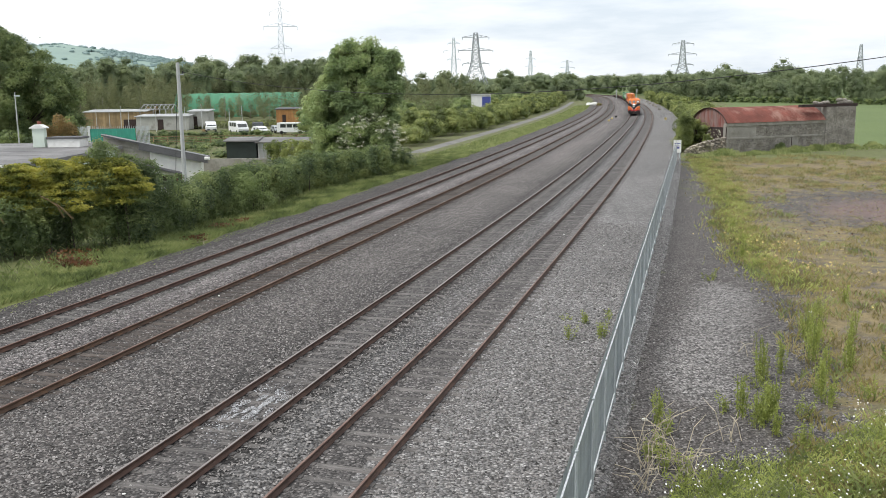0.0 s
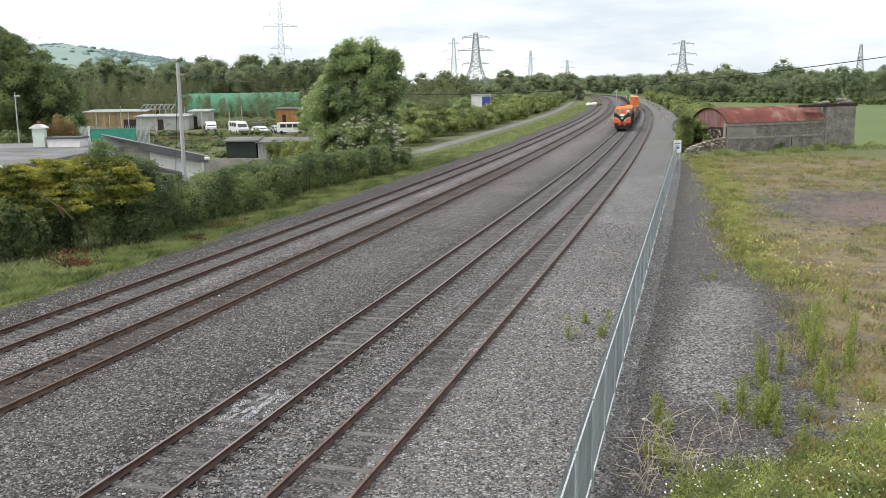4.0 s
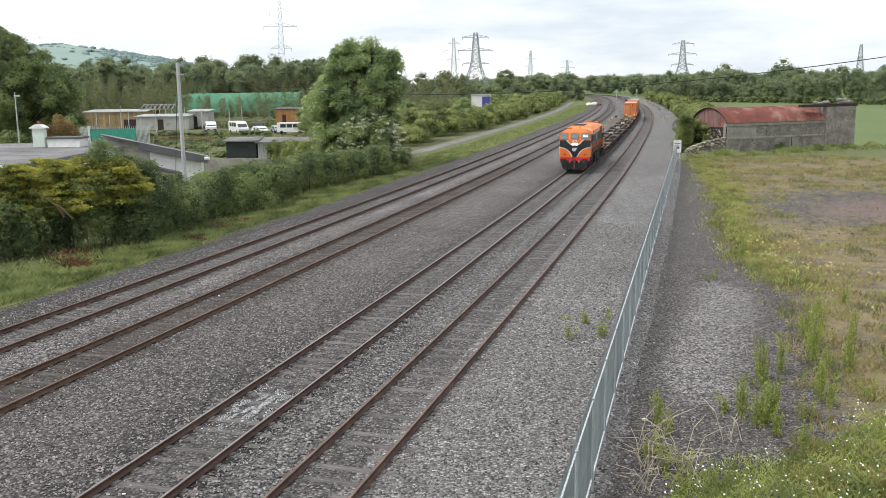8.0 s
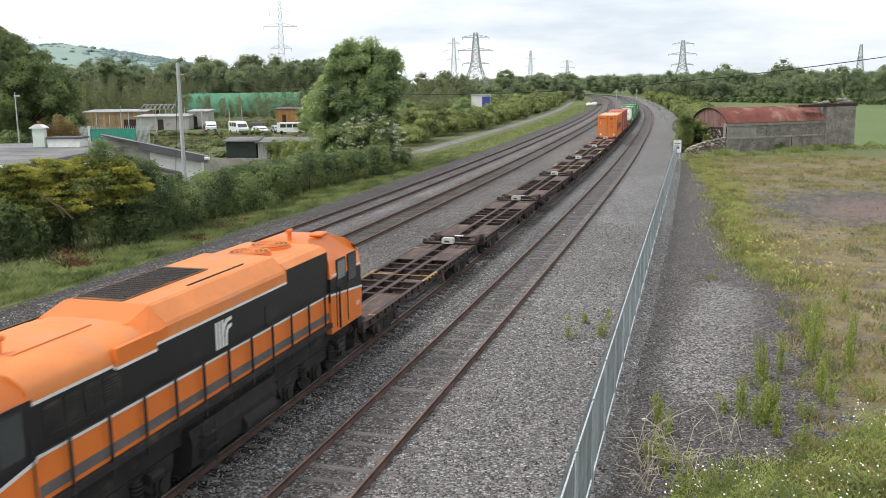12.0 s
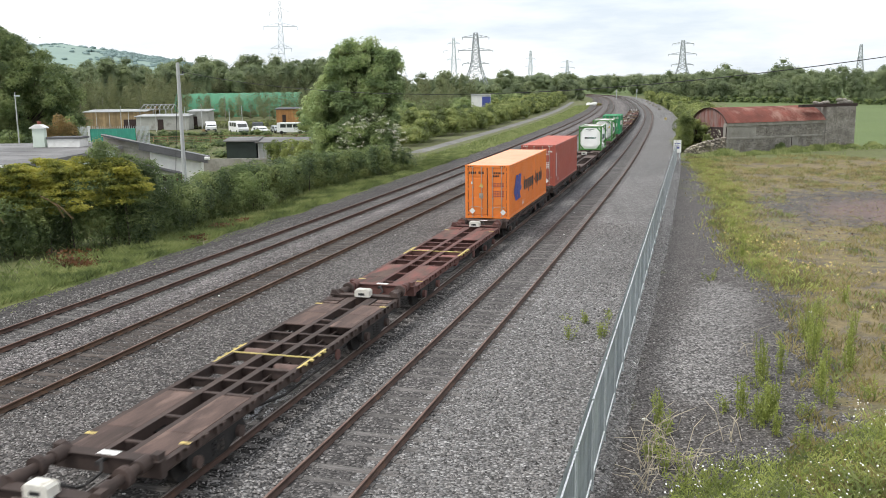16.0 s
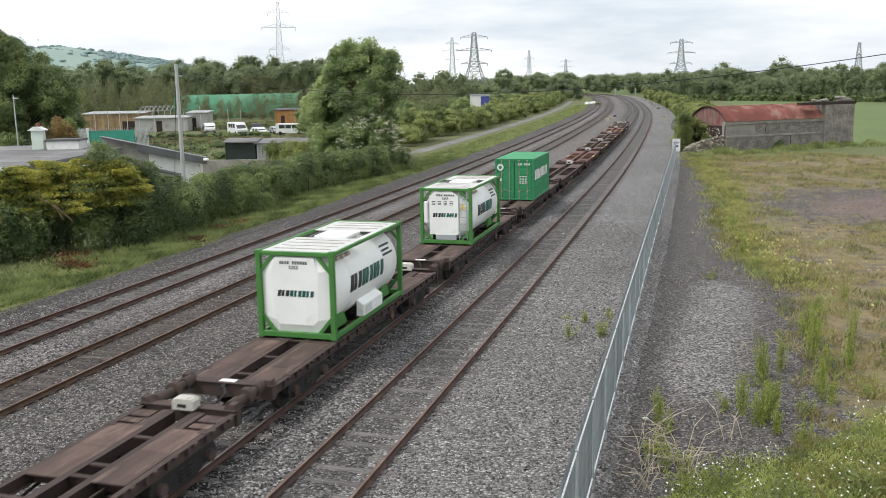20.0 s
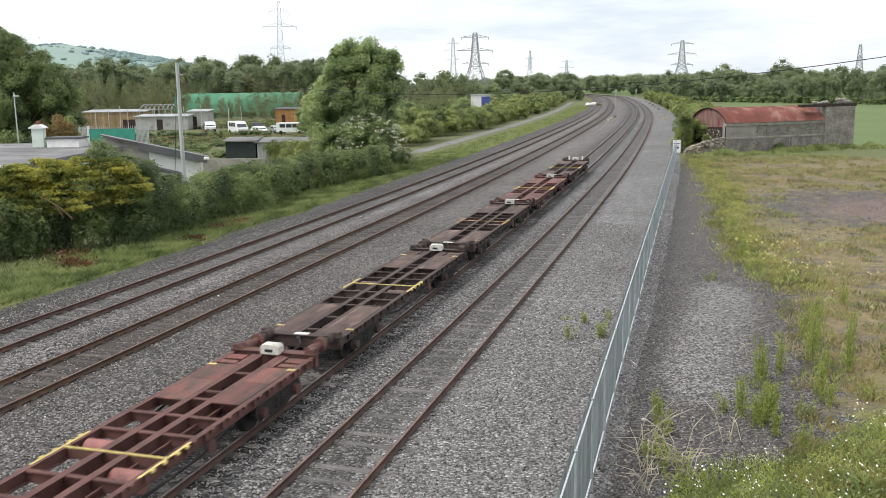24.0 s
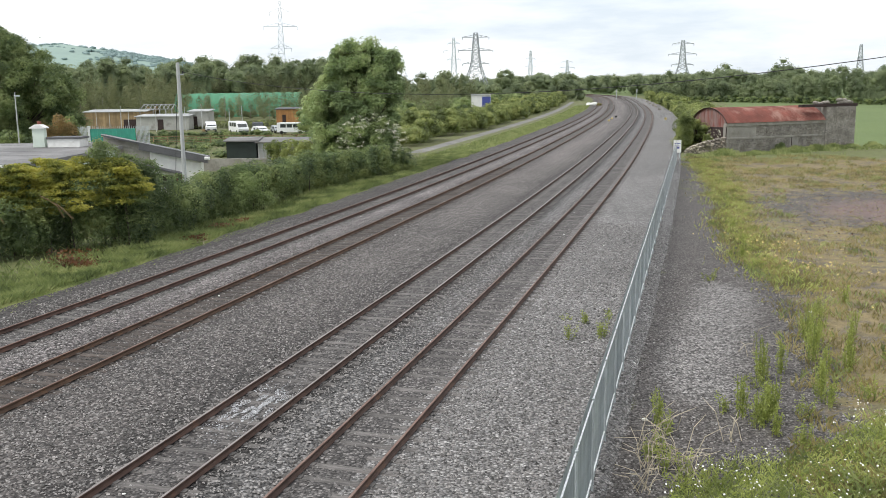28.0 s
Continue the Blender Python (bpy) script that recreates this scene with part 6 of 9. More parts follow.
def tank_container(ladder):
    L, H = 6.058, 2.591
    t = empty("tank_container")
    for sx in (-1, 1):
        for y in (-L / 2 + 0.075, L / 2 - 0.075):
            part("corner_post", boxes((*sorted((sx * (CW - 0.15), sx * CW)), y - 0.075, y + 0.075, 0.1, H - 0.1), bevel=0.012), "tank_frame", t)
        part("bottom_rail", boxes((*sorted((sx * (CW - 0.12), sx * CW)), -L / 2 + 0.1, L / 2 - 0.1, 0.03, 0.17), bevel=0.01), "tank_frame", t)
        part("top_rail", boxes((*sorted((sx * (CW - 0.09), sx * CW)), -L / 2 + 0.1, L / 2 - 0.1, H - 0.13, H - 0.03), bevel=0.01), "tank_frame", t)
        for y in (-L / 2 + 1.1, L / 2 - 1.1):
            bm = bmesh.new()
            add_prism(bm, [(-0.5, 0.15), (0.5, 0.15), (0.12, 0.75), (-0.12, 0.75)], "x", *sorted((sx * 0.82, sx * 0.92)), pose(0, y, 0))
            part("saddle", bm, "tank_frame", t)
    for f in (-1, 1):
        y0, y1 = sorted((f * (L / 2 - 0.14), f * (L / 2 - 0.01)))
        part("end_beam", boxes((-CW + 0.1, CW - 0.1, y0, y1, 0.03, 0.19), bevel=0.01), "tank_frame", t)
        part("end_beam", boxes((-CW + 0.1, CW - 0.1, y0, y1, H - 0.15, H - 0.03), bevel=0.01), "tank_frame", t)
        for sx in (-1, 1):
            for z0, z1 in ((0.15, 0.75), (H - 0.14, H - 0.72)):
                bm = bmesh.new()
                add_prism(bm, [(sx * (CW - 0.60), z0), (sx * (CW - 0.46), z0), (sx * (CW - 0.10), z1 - (0.14 if z1 > z0 else -0.14)), (sx * (CW - 0.10), z1)], "y", y0 + 0.03, y1 - 0.03)
                part("corner_brace", bm, "tank_frame", t)
    corner_castings(t, L, H, "tank_frame")
    # the barrel with dished ends
    bm = bmesh.new()
    R, zc, seg = 1.185, 1.32, 44
    prof = [(-2.93, 0.0), (-2.925, 0.40), (-2.89, 0.78), (-2.82, 1.00), (-2.70, 1.12), (-2.52, R), (2.52, R), (2.70, 1.12), (2.82, 1.00), (2.89, 0.78), (2.925, 0.40), (2.93, 0.0)]
    rings = []
    for y, r in prof:
        if r == 0:
            rings.append([bm.verts.new((0, y, zc))])
        else:
            rings.append([bm.verts.new((r * math.cos(a), y, zc + r * math.sin(a))) for a in [2 * math.pi * i / seg for i in range(seg)]])
    for a, b in zip(rings, rings[1:]):
        for i in range(seg):
            j = (i + 1) % seg
            if len(a) == 1:
                bm.faces.new((a[0], b[i], b[j]))
            elif len(b) == 1:
                bm.faces.new((a[i], a[j], b[0]))
            else:
                bm.faces.new((a[i], a[j], b[j], b[i]))
    tank = part("tank", bm, "tank", t, "white cylindrical tank", smooth=True)
    for y in (-1.5, 0.0, 1.5):
        bm = bmesh.new()
        r0 = add_tube(bm, (0, y - 0.03, zc), (0, y + 0.03, zc), R + 0.012, seg=40, caps=False)
        part("barrel_band", bm, "tank", tank)
    # top walkway, hatch box
    part("walkway", boxes((-1.12, 1.12, -2.92, -0.45, H - 0.075, H - 0.05), bevel=0.004), "walkway", t, "pale walkway plates on top")
    part("walkway", boxes((-1.12, 1.12, 1.0, 2.92, H - 0.075, H - 0.05), bevel=0.004), "walkway", t, "pale walkway plates on top")
    part("walkway_rib", boxes(*[(-0.9, 0.9, y, y + 0.03, H - 0.05, H - 0.035) for y in (-2.4, -1.9, -1.4, -0.9, 1.5, 2.0, 2.5)]), "lockrod", t)
    part("hatch_box", boxes((-0.55, 0.55, -0.35, 0.85, H - 0.12, H - 0.01), bevel=0.02), "tank", t, "white hatch box on top")
    part("side_strip", boxes((CW - 0.30, CW - 0.11, -2.7, 2.7, H - 0.09, H - 0.06)), "tank", t)
    for y in (-2.5, -2.1, -1.7):
        bm = bmesh.new()
        add_tube(bm, (CW - 0.16, y, H - 0.3), (CW - 0.16, y + 0.2, H - 0.3), 0.07, seg=10)
        part("valve", bm, "lockrod", t)
    # lettering bars round the barrel and on the end
    for k in range(9):
        y0 = -1.70 + k * 0.325
        bm = bmesh.new()
        wide, prev = (0.25, 0.17, 0.23)[k % 3], None
        for i in range(7):
            a = -0.15 + 0.40 * i / 6
            ring = [bm.verts.new((rr * math.cos(a), y0 + dy + a * 0.4, zc + rr * math.sin(a))) for rr, dy in ((R + 0.010, 0), (R + 0.022, 0), (R + 0.022, wide), (R + 0.010, wide))]
            if prev:
                for j in range(4):
                    bm.faces.new((prev[j], prev[(j + 1) % 4], ring[(j + 1) % 4], ring[j]))
            else:
                bm.faces.new(ring[::-1])
            prev = ring
        bm.faces.new(prev)
        part("lettering_bar", bm, "ink_green" if k > 2 else "ink_black", t)
    face = -2.985 if ladder else -2.995
    for k in range(9):
        x0, w = -0.57 + k * 0.128 - (0.05 if ladder else 0), (0.105, 0.075, 0.1)[k % 3]
        part("lettering_bar", prism([(x0, zc - 0.07), (x0 + w, zc - 0.07), (x0 + w + 0.03, zc + 0.11), (x0 + 0.03, zc + 0.11)], "y", face - 0.008, face), "ink_green" if k > 2 else "ink_black", t)
    code = boxes(*[(-0.46 + k * 0.08, -0.41 + k * 0.08, face - 0.008, face, 2.20, 2.29) for k in range(11) if k != 4])
    part("code_bar", code, "ink_black", t)["kind"] = "stuff"
    text_part("22K5", 0.14, pose(-0.03, face - 0.004, 2.10, 90, 0, 0), "ink_black", t, name="code")
    for y, z, w in ((1.3, 0.55, 0.9), (1.3, 0.42, 0.7), (1.3, 0.3, 0.9)):
        bm = bmesh.new()
        vs = []
        a0, a1 = z, z + 0.06
        for rr in (R + 0.013, R + 0.017):
            for a in (a0, a1):
                for yy in (y, y + w):
                    vs.append(bm.verts.new((rr * math.cos(a), yy, zc + rr * math.sin(a))))
        for q in ((0, 1, 3, 2), (4, 6, 7, 5), (0, 4, 5, 1), (2, 3, 7, 6), (0, 2, 6, 4), (1, 5, 7, 3)):
            bm.faces.new([vs[i] for i in q])
        part("code_bar", bm, "ink_black", t)
    if ladder:
        bm = bmesh.new()
        for x in (0.62, 0.98):
            add_tube(bm, (x, -L / 2 + 0.05, 0.2), (x, -L / 2 + 0.05, H - 0.15), 0.02, seg=6)
        for i in range(7):
            add_tube(bm, (0.62, -L / 2 + 0.05, 0.35 + i * 0.3), (0.98, -L / 2 + 0.05, 0.35 + i * 0.3), 0.015, seg=6)
        part("ladder", bm, "galv", t, "steel ladder")
        part("end_panel", prism([(-0.78, 0.45), (0.58, 0.45), (0.58, 2.2), (0.3, 2.42), (-0.5, 2.42), (-0.78, 2.2)], "y", -2.985, -2.94), "tank", t, "flat white end panel")
        small = boxes(*[(-0.66 + k * 0.28, -0.5 + k * 0.28, -2.993, -2.985, 1.80 + r * 0.07, 1.83 + r * 0.07) for r in range(3) for k in range(4)])
        part("code_bar", small, "ink_black", t)["kind"] = "stuff"
        flat_mark("warning_triangle", t, [(0.66, 1.62), (0.96, 1.62), (0.81, 1.90)], "yellow", end=-3.01, label="yellow warning triangle")
        part("end_box", boxes((-0.48, 0.48, -3.02, -2.9, 0.2, 0.46), bevel=0.02), "galv", t, "grey box at the tank foot")
        part("document_tube", boxes((-1.06, -0.86, -L / 2 + 0.02, -L / 2 + 0.2, 0.95, 1.95), bevel=0.04), "tank", t, "white document box")
    else:
        oct_ = [(-1.08, 0.62), (-0.62, 0.16), (0.62, 0.16), (1.08, 0.62), (1.08, 1.98), (0.60, 2.42), (-0.60, 2.42), (-1.08, 1.98)]
        bm = bmesh.new()
        a = [bm.verts.new((x, -2.90, z)) for x, z in oct_]
        b = [bm.verts.new((x * 0.99, -2.70, 1.3 + (z - 1.3) * 0.99)) for x, z in oct_]
        c = [bm.verts.new((x, -2.995, z)) for x, z in ((-0.66, 0.56), (-0.52, 0.42), (0.52, 0.42), (0.66, 0.56), (0.72, 2.0), (0.60, 2.38), (-0.60, 2.38), (-0.72, 2.0))]
        bm.faces.new(c)
        bm.faces.new(b[::-1])
        for i in range(8):
            j = (i + 1) % 8
            bm.faces.new((a[i], a[j], b[j], b[i]))
            bm.faces.new((c[i], c[j], a[j], a[i]))
        part("end_panel", bm, "tank", t, "white eight-sided end cover")
        part("control_box", prism([(CW - 0.25, 0.16), (CW - 0.02, 0.16), (CW - 0.02, 0.52), (CW - 0.25, 0.68)], "y", -0.75, 0.95), "tank", t, "white control box along the side")
        part("control_panel", boxes((CW - 0.02, CW - 0.012, -0.6, -0.05, 0.2, 0.46)), "walkway", t)
    return tagged(t, "white tank in a green twenty foot frame", "tank container", "containers on the train")


loco = make_locomotive()
TRAIN.append((loco, 7.82, 0.0))
plain_wagon = make_wagon()
yellow_wagon = make_wagon(bar="yellow")
ochre_wagon = make_wagon(bar="ochre")
tagged(ochre_wagon, "rusty brown skeletal flat wagon with dull ochre crossbeam, empty")
red_wagon = make_wagon("wagon_red", "wagon_red_deck", "yellow")
tagged(red_wagon, "red oxide skeletal container flat wagon, empty")
PITCH, FIRST = 15.948, 22.986
LOADED = {7: "carrying an orange container", 8: "carrying a red container", 10: "carrying a white tank", 11: "carrying a white tank", 12: "carrying a green container"}
for i in range(1, 19):
    base = red_wagon if i in (6, 14, 17) else yellow_wagon if i in (4, 5, 15, 18) else ochre_wagon if i in (1, 16) else plain_wagon
    wg = base if i in (1, 2, 4, 6) else copy_thing(base, Matrix())
    if i in LOADED:
        tagged(wg, "rusty brown skeletal container flat wagon " + LOADED[i])
    elif base is yellow_wagon:
        tagged(wg, "rusty brown skeletal flat wagon with yellow crossbeam, empty")
    if i == 18:  # tail lamps stand on the last headstock
        for x in (-0.62, 0.62):
            lamp = part("tail_lamp", boxes((x - 0.06, x + 0.06, WL / 2 - 0.12, WL / 2 - 0.02, 1.05, 1.36), bevel=0.015), "white", wg, "small white tail lamp")
            part("lens", tubes([((x, WL / 2 - 0.025, 1.27), (x, WL / 2 + 0.0, 1.27), 0.045)], 10), "lamp_red", lamp)
        tagged(wg, "rusty brown skeletal flat wagon with yellow crossbeam and tail lamps")
    TRAIN.append((wg, FIRST + PITCH * (i - 1), 0.0))
# each load is placed by the middle of its box, counted from the nose of the engine
for thing, middle in ((orange_container(), 118.62), (red_container(), 134.8), (tank_container(False), 166.45), (tank_container(True), 182.4), (green_container(), 198.38)):
    TRAIN.append((thing, middle, 0.998))

# ---- vegetation ----
rng = np.random.default_rng(11)


def path_points(line, step_m, jitter=0.0):
    """Places along a polyline (x, y), with the distance run."""
    out = []
    for (x0, y0), (x1, y1) in zip(line, line[1:]):
        d = math.hypot(x1 - x0, y1 - y0)
        n = max(1, int(d / step_m))
        for i in range(n):
            a = i / n
            out.append((x0 + (x1 - x0) * a + rng.normal(0, jitter), y0 + (y1 - y0) * a + rng.normal(0, jitter), a))
    return out


def rooted(name, x, y, z, blobs, count, leaf, mat, label, category, core=0.5, low=-0.7, stems=5, part_label="", **more):
    """A bush or tree: an Empty at its foot with a part of leaves and a part of stems."""
    t = empty(name, pose(x, y, z))
    B = [(b[0] - x, b[1] - y, b[2] - z, *b[3:]) for b in blobs]
    part_mesh("foliage", crown_mesh("foliage", rng, B, count, leaf, core=core, low=low, **more), mat, t, part_label)
    for i in range(stems):
        b = B[int(rng.integers(0, len(B)))]
        bm = bmesh.new()
        add_tube(bm, (b[0] + rng.normal(0, 0.1), b[1] + rng.normal(0, 0.1), -0.1), (b[0], b[1], max(0.3, b[2])), 0.05, 0.02, seg=5)
        part("stem", bm, "bark", t)
    return tagged(t, label, category)


def hedge(name, line, top, depth, leaf, count, mat, label, step_m=0.9, base=-0.5, category="hedge", ragged=0.16, core=0.30):
    """A clipped or ragged row of bushes: clumps from the ground up to the top along a line. top: its height at the line's points."""
    blobs, run = [], 0.0
    for k, ((x0, y0), (x1, y1)) in enumerate(zip(line, line[1:])):
        d = math.hypot(x1 - x0, y1 - y0)
        nx, ny = (y1 - y0) / d, -(x1 - x0) / d
        n = max(1, int(d / step_m))
        for i in range(n):
            a = i / n
            run += d / n
            h = (top[k] * (1 - a) + top[k + 1] * a) * (1 + ragged * 1.6 * noise.noise((run * 0.45, x0 * 0.1, 2.0)) + ragged * rng.normal(0, 0.35))
            for j in range(5):
                r = rng.uniform(0.5, 1.0) * depth * 0.34
                o = rng.uniform(-0.42, 0.42) * depth
                z = base + h * rng.uniform(0.12, 0.94)
                rz = min(r * 1.1, max(0.35, base + h - z + 0.2))
                blobs.append((x0 + (x1 - x0) * a + nx * o + rng.normal(0, 0.2), y0 + (y1 - y0) * a + ny * o + rng.normal(0, 0.2), z, r, r, rz))
            r = depth * rng.uniform(0.30, 0.40)
            blobs.append((x0 + (x1 - x0) * a, y0 + (y1 - y0) * a, base + h * 0.42, r, r, h * 0.48))
    return rooted(name, line[0][0], line[0][1], base, blobs, int(count * 3.4), leaf * 0.56, mat, label, category, core=core, stems=4 + len(line), single=True)


def tree(name, x, y, base, top, radius, crown_low, leaf, count, mat, label, clumps=38, lean=0.0, trunk_r=None, taper=0.35, shift=0.0, profile=None):
    """A tapered trunk with limbs, and a crown of many clumps with an uneven outline."""
    t = empty(name, pose(x, y, base))
    H = top - base
    tr = trunk_r or H * 0.022
    bm = bmesh.new()
    fork = (crown_low - base) + H * 0.12
    add_tube(bm, (0, 0, -0.2), (lean * 0.4, 0, fork * 0.5), tr * 1.35, tr, seg=10)
    add_tube(bm, (lean * 0.4, 0, fork * 0.5), (lean, 0, fork), tr, tr * 0.85, seg=10)
    add_tube(bm, (lean, 0, fork), (lean * 1.4, 0, H * 0.85), tr * 0.8, tr * 0.2, seg=8)
    part("trunk", bm, "bark", t, smooth=True)
    blobs = []
    zc, rz = (crown_low - base + H) / 2, (H - (crown_low - base)) / 2
    for i in range(clumps):
        d = unit(rng.normal(size=3))
        rr = rng.uniform(0.55, 0.92) if i % 4 else rng.uniform(0.0, 0.5)
        w = 1.0 - taper * max(0, d[2]) ** 1.5
        c = np.array([d[0] * radius * rr * w + shift * d[2] * rr, d[1] * radius * rr * w, zc + d[2] * rz * rr])
        r = radius * rng.uniform(0.13, 0.25)
        if profile:  # (height, left reach, right reach) rows give the crown its own outline
            z = rng.uniform(profile[0][0], profile[-1][0])
            xl, xr = (float(np.interp(z, [q[0] for q in profile], [q[j] for q in profile])) for j in (1, 2))
            a, rr = rng.uniform(0, 6.28), (rng.uniform(0.6, 1.0) if i % 4 else rng.uniform(0.0, 0.6))
            r = radius * rng.uniform(0.07, 0.17)
            w = max(0.2, (xr - xl) / 2 - r * 0.75)
            c = np.array([(xl + xr) / 2 + math.cos(a) * w * rr, math.sin(a) * w * rr, z - base])
        blobs.append((*c, r, r, r * rng.uniform(0.6, 0.85)))
        if i % 6 == 0:
            s = Vector((lean, 0, fork * rng.uniform(0.75, 1.3)))
            bm = bmesh.new()
            add_tube(bm, s, s.lerp(Vector(c), 0.8), tr * 0.38, tr * 0.10, seg=6)
            part("limb", bm, "bark", t)
    blobs.append((0, 0, zc, radius * 0.5, radius * 0.45, rz * 0.55))
    part_mesh("crown", crown_mesh("crown", rng, blobs, int(count * 3.0), leaf * 0.6, core=0.45, low=-0.85, stray=0.34, single=True), mat, t, "leafy crown")
    return tagged(t, label, "tree")


def woods(name, spots, leaf, per_tree, mat, label, base=-0.5, core=0.62, slim=False):
    """Far woodland as one mass: for each spot (x, y, top, radius) a rounded crown of clumps over a skirt."""
    blobs = []
    U, S = across(np.array([q[0] for q in spots]), np.array([q[1] for q in spots]))
    for (x, y, top, r), u0, s0 in zip(spots, U, S):
        if -15.5 - r < u0 < 9 + r and 150 < s0 < 1200:
            continue
        H = top - base
        if slim:
            for i in range(7):
                f = i / 6
                wide = 0.45 + 0.75 * math.sin(math.pi * (0.12 + 0.80 * f))
                q, rr = r * 0.50 * rng.uniform(0.2, 1.0) * wide, r * rng.uniform(0.22, 0.38) * wide
                a = rng.uniform(0, 6.28)
                blobs.append((x + math.cos(a) * q, y + math.sin(a) * q, base + H * (0.25 + 0.62 * f), rr, rr, min(H * 0.13, rr * 3)))
            continue
        ch = min(r * 1.25, H * 0.42)
        zc = top - ch
        n = 15
        for i in range(n):
            d = unit(rng.normal(size=3))
            d[2] = abs(d[2]) if i % 4 else d[2]
            rr = r * rng.uniform(0.26, 0.44)
            k = rng.uniform(0.62, 0.82)
            blobs.append((x + d[0] * (r - rr * 0.5) * k, y + d[1] * (r - rr * 0.5) * k, zc + d[2] * max(0.1, ch - rr * 0.9), rr, rr, rr * 0.8))
        blobs.append((x, y, zc, r * 0.8, r * 0.8, ch * 0.8))
        for i in range(3):
            a = rng.uniform(0, 6.28)
            blobs.append((x + math.cos(a) * r * 0.5, y + math.sin(a) * r * 0.5, base + (zc - base) * rng.uniform(0.3, 0.8), r * 0.55, r * 0.55, max(0.5, (zc - base) * 0.5)))
    me = crown_mesh(name, rng, blobs, int(per_tree * 2.6) * len(spots), leaf * 0.5, core=core, low=-0.9, stray=0.14, single=True)
    return tagged(part_mesh(name, me, mat), label, "woodland", kind="stuff")


# row of hedge along the left verge
hedge("hedge", [(-30.0, 41.0), (-22.8, 47.6), (-18.6, 51.0), (-16.6, 56.0)], [2.7, 2.8, 3.2, 3.4], 3.4, 0.17, 26000, "leaf_hedge", "tall dense dark green hedge beside the railway")
hedge("hedge", [(-16.8, 56.5), (-15.0, 63.0), (-13.4, 70.0)], [2.9, 2.85, 2.8], 2.8, 0.17, 17000, "leaf_hedge", "dark green hedge with ragged top beside the railway")
hedge("hedge", [(-13.2, 71.0), (-11.4, 78.0), (-8.2, 84.5), (-5.6, 90.0)], [2.7, 2.8, 2.6, 3.1], 2.8, 0.18, 16000, "leaf_hedge", "clipped green hedge below a large tree", ragged=0.08)


def spray_bush(line, low, high, mat, label, count, leaf=0.10):
    """Flat layered sprays of leaves that arch out and droop, one over another."""
    blobs = []
    for x, y, _ in path_points(line, 0.15):
        for k in range(2):
            z = rng.uniform(low, high) + 0.35 * noise.noise((x * 0.5, y * 0.5, 1.0))
            out = (high - z) * 0.55 + rng.normal(0, 0.35)
            r = rng.uniform(0.35, 0.85)
            for q in range(3):
                blobs.append((x + out * 0.55 + q * r * 0.5, y - out * 0.75 - q * r * 0.35, z - 0.10 * q * q, r * 0.75, r * 0.6, rng.uniform(0.07, 0.14)))
    return rooted("bush", line[0][0], line[0][1], -0.5, blobs, count, leaf, mat, label, "bush", core=0.3, low=-0.9, stems=9, spread=1.2, stray=0.35, single=True)


spray_bush([(-31.0, 45.4), (-26.0, 47.6), (-22.0, 49.4), (-17.6, 51.2)], 2.3, 4.5, "leaf_gold", "golden yellow-green bush with layered drooping sprays", 120000)
spray_bush([(-29.0, 46.4), (-23.0, 49.2), (-17.6, 51.2)], 2.2, 4.1, "leaf_hedge", "dark green sprays among the golden bush", 26000)
spray_bush([(-30.0, 45.0), (-27.0, 46.6), (-25.4, 47.2)], 3.7, 4.3, "leaf_copper", "rusty young sprays on the golden bush", 3600)
hedge("bush", [(-19.2, 51.6), (-18.2, 52.2), (-17.3, 52.7), (-16.7, 53.0)], [5.1, 5.2, 4.9, 4.1], 2.9, 0.16, 9000, "leaf_sycamore", "dark green bush behind the golden bush", category="bush", ragged=0.2)
hedge("bush", [(-14.4, 61.4), (-13.2, 65.0)], [2.8, 2.6], 2.6, 0.16, 4200, "leaf_tree", "lighter green bush in the hedge line", category="bush", ragged=0.25)
hedge("bush", [(-20.2, 108.0), (-15.0, 105.5), (-11.0, 104.0)], [2.2, 2.6, 2.4], 2.0, 0.22, 3500, "leaf_bright", "bright green bushes in front of the kennels", category="bush")
hedge("bush", [(-12.6, 75.5), (-9.6, 82.0), (-6.4, 88.0), (-3.6, 93.5)], [0.5, 0.8, 0.9, 0.5], 2.4, 0.16, 7000, "leaf_bright", "low bright green bramble on the verge", category="bush")
for a, b2, r0 in (((-19.7, 47.9, 1.4), (-20.9, 46.9, 2.75), 0.055), ((-20.1, 47.7, 1.5), (-20.6, 47.0, 2.6), 0.045), ((-22.6, 46.3, 1.4), (-23.2, 45.7, 2.4), 0.045)):
    bm = bmesh.new()
    m2 = tuple((p + q) / 2 + d for p, q, d in zip(a, b2, (0.12, -0.05, 0.1)))
    add_tube(bm, a, m2, r0, r0 * 0.8, seg=7)
    add_tube(bm, m2, b2, r0 * 0.8, r0 * 0.5, seg=7)
    tagged(part("branch", bm, "shed_timber"), "bare brown branch at the hedge front", "branch")

tree("tree", -8.9, 97.5, -0.5, 12.9, 6.0, 0.6, 0.30, 50000, "leaf_ash", "large broad leafy tree beside the railway", clumps=420,
     profile=((0.4, -4.8, 4.0), (3.4, -5.9, 4.7), (5.8, -6.2, 5.0), (7.6, -5.3, 5.2), (9.5, -3.9, 5.3), (11.2, -3.0, 4.9), (12.2, -2.6, 3.2)))
tree("hawthorn_tree", -7.6, 93.0, -0.5, 5.4, 2.9, 0.4, 0.20, 5000, "leaf_tree", "hawthorn tree with white blossom", clumps=24)
p = unit(rng.normal(size=(300, 3))) * rng.uniform(0.8, 1.15, (300, 1)) * np.array([3.2, 2.4, 2.5]) + np.array([-7.0, 92.2, 2.7])
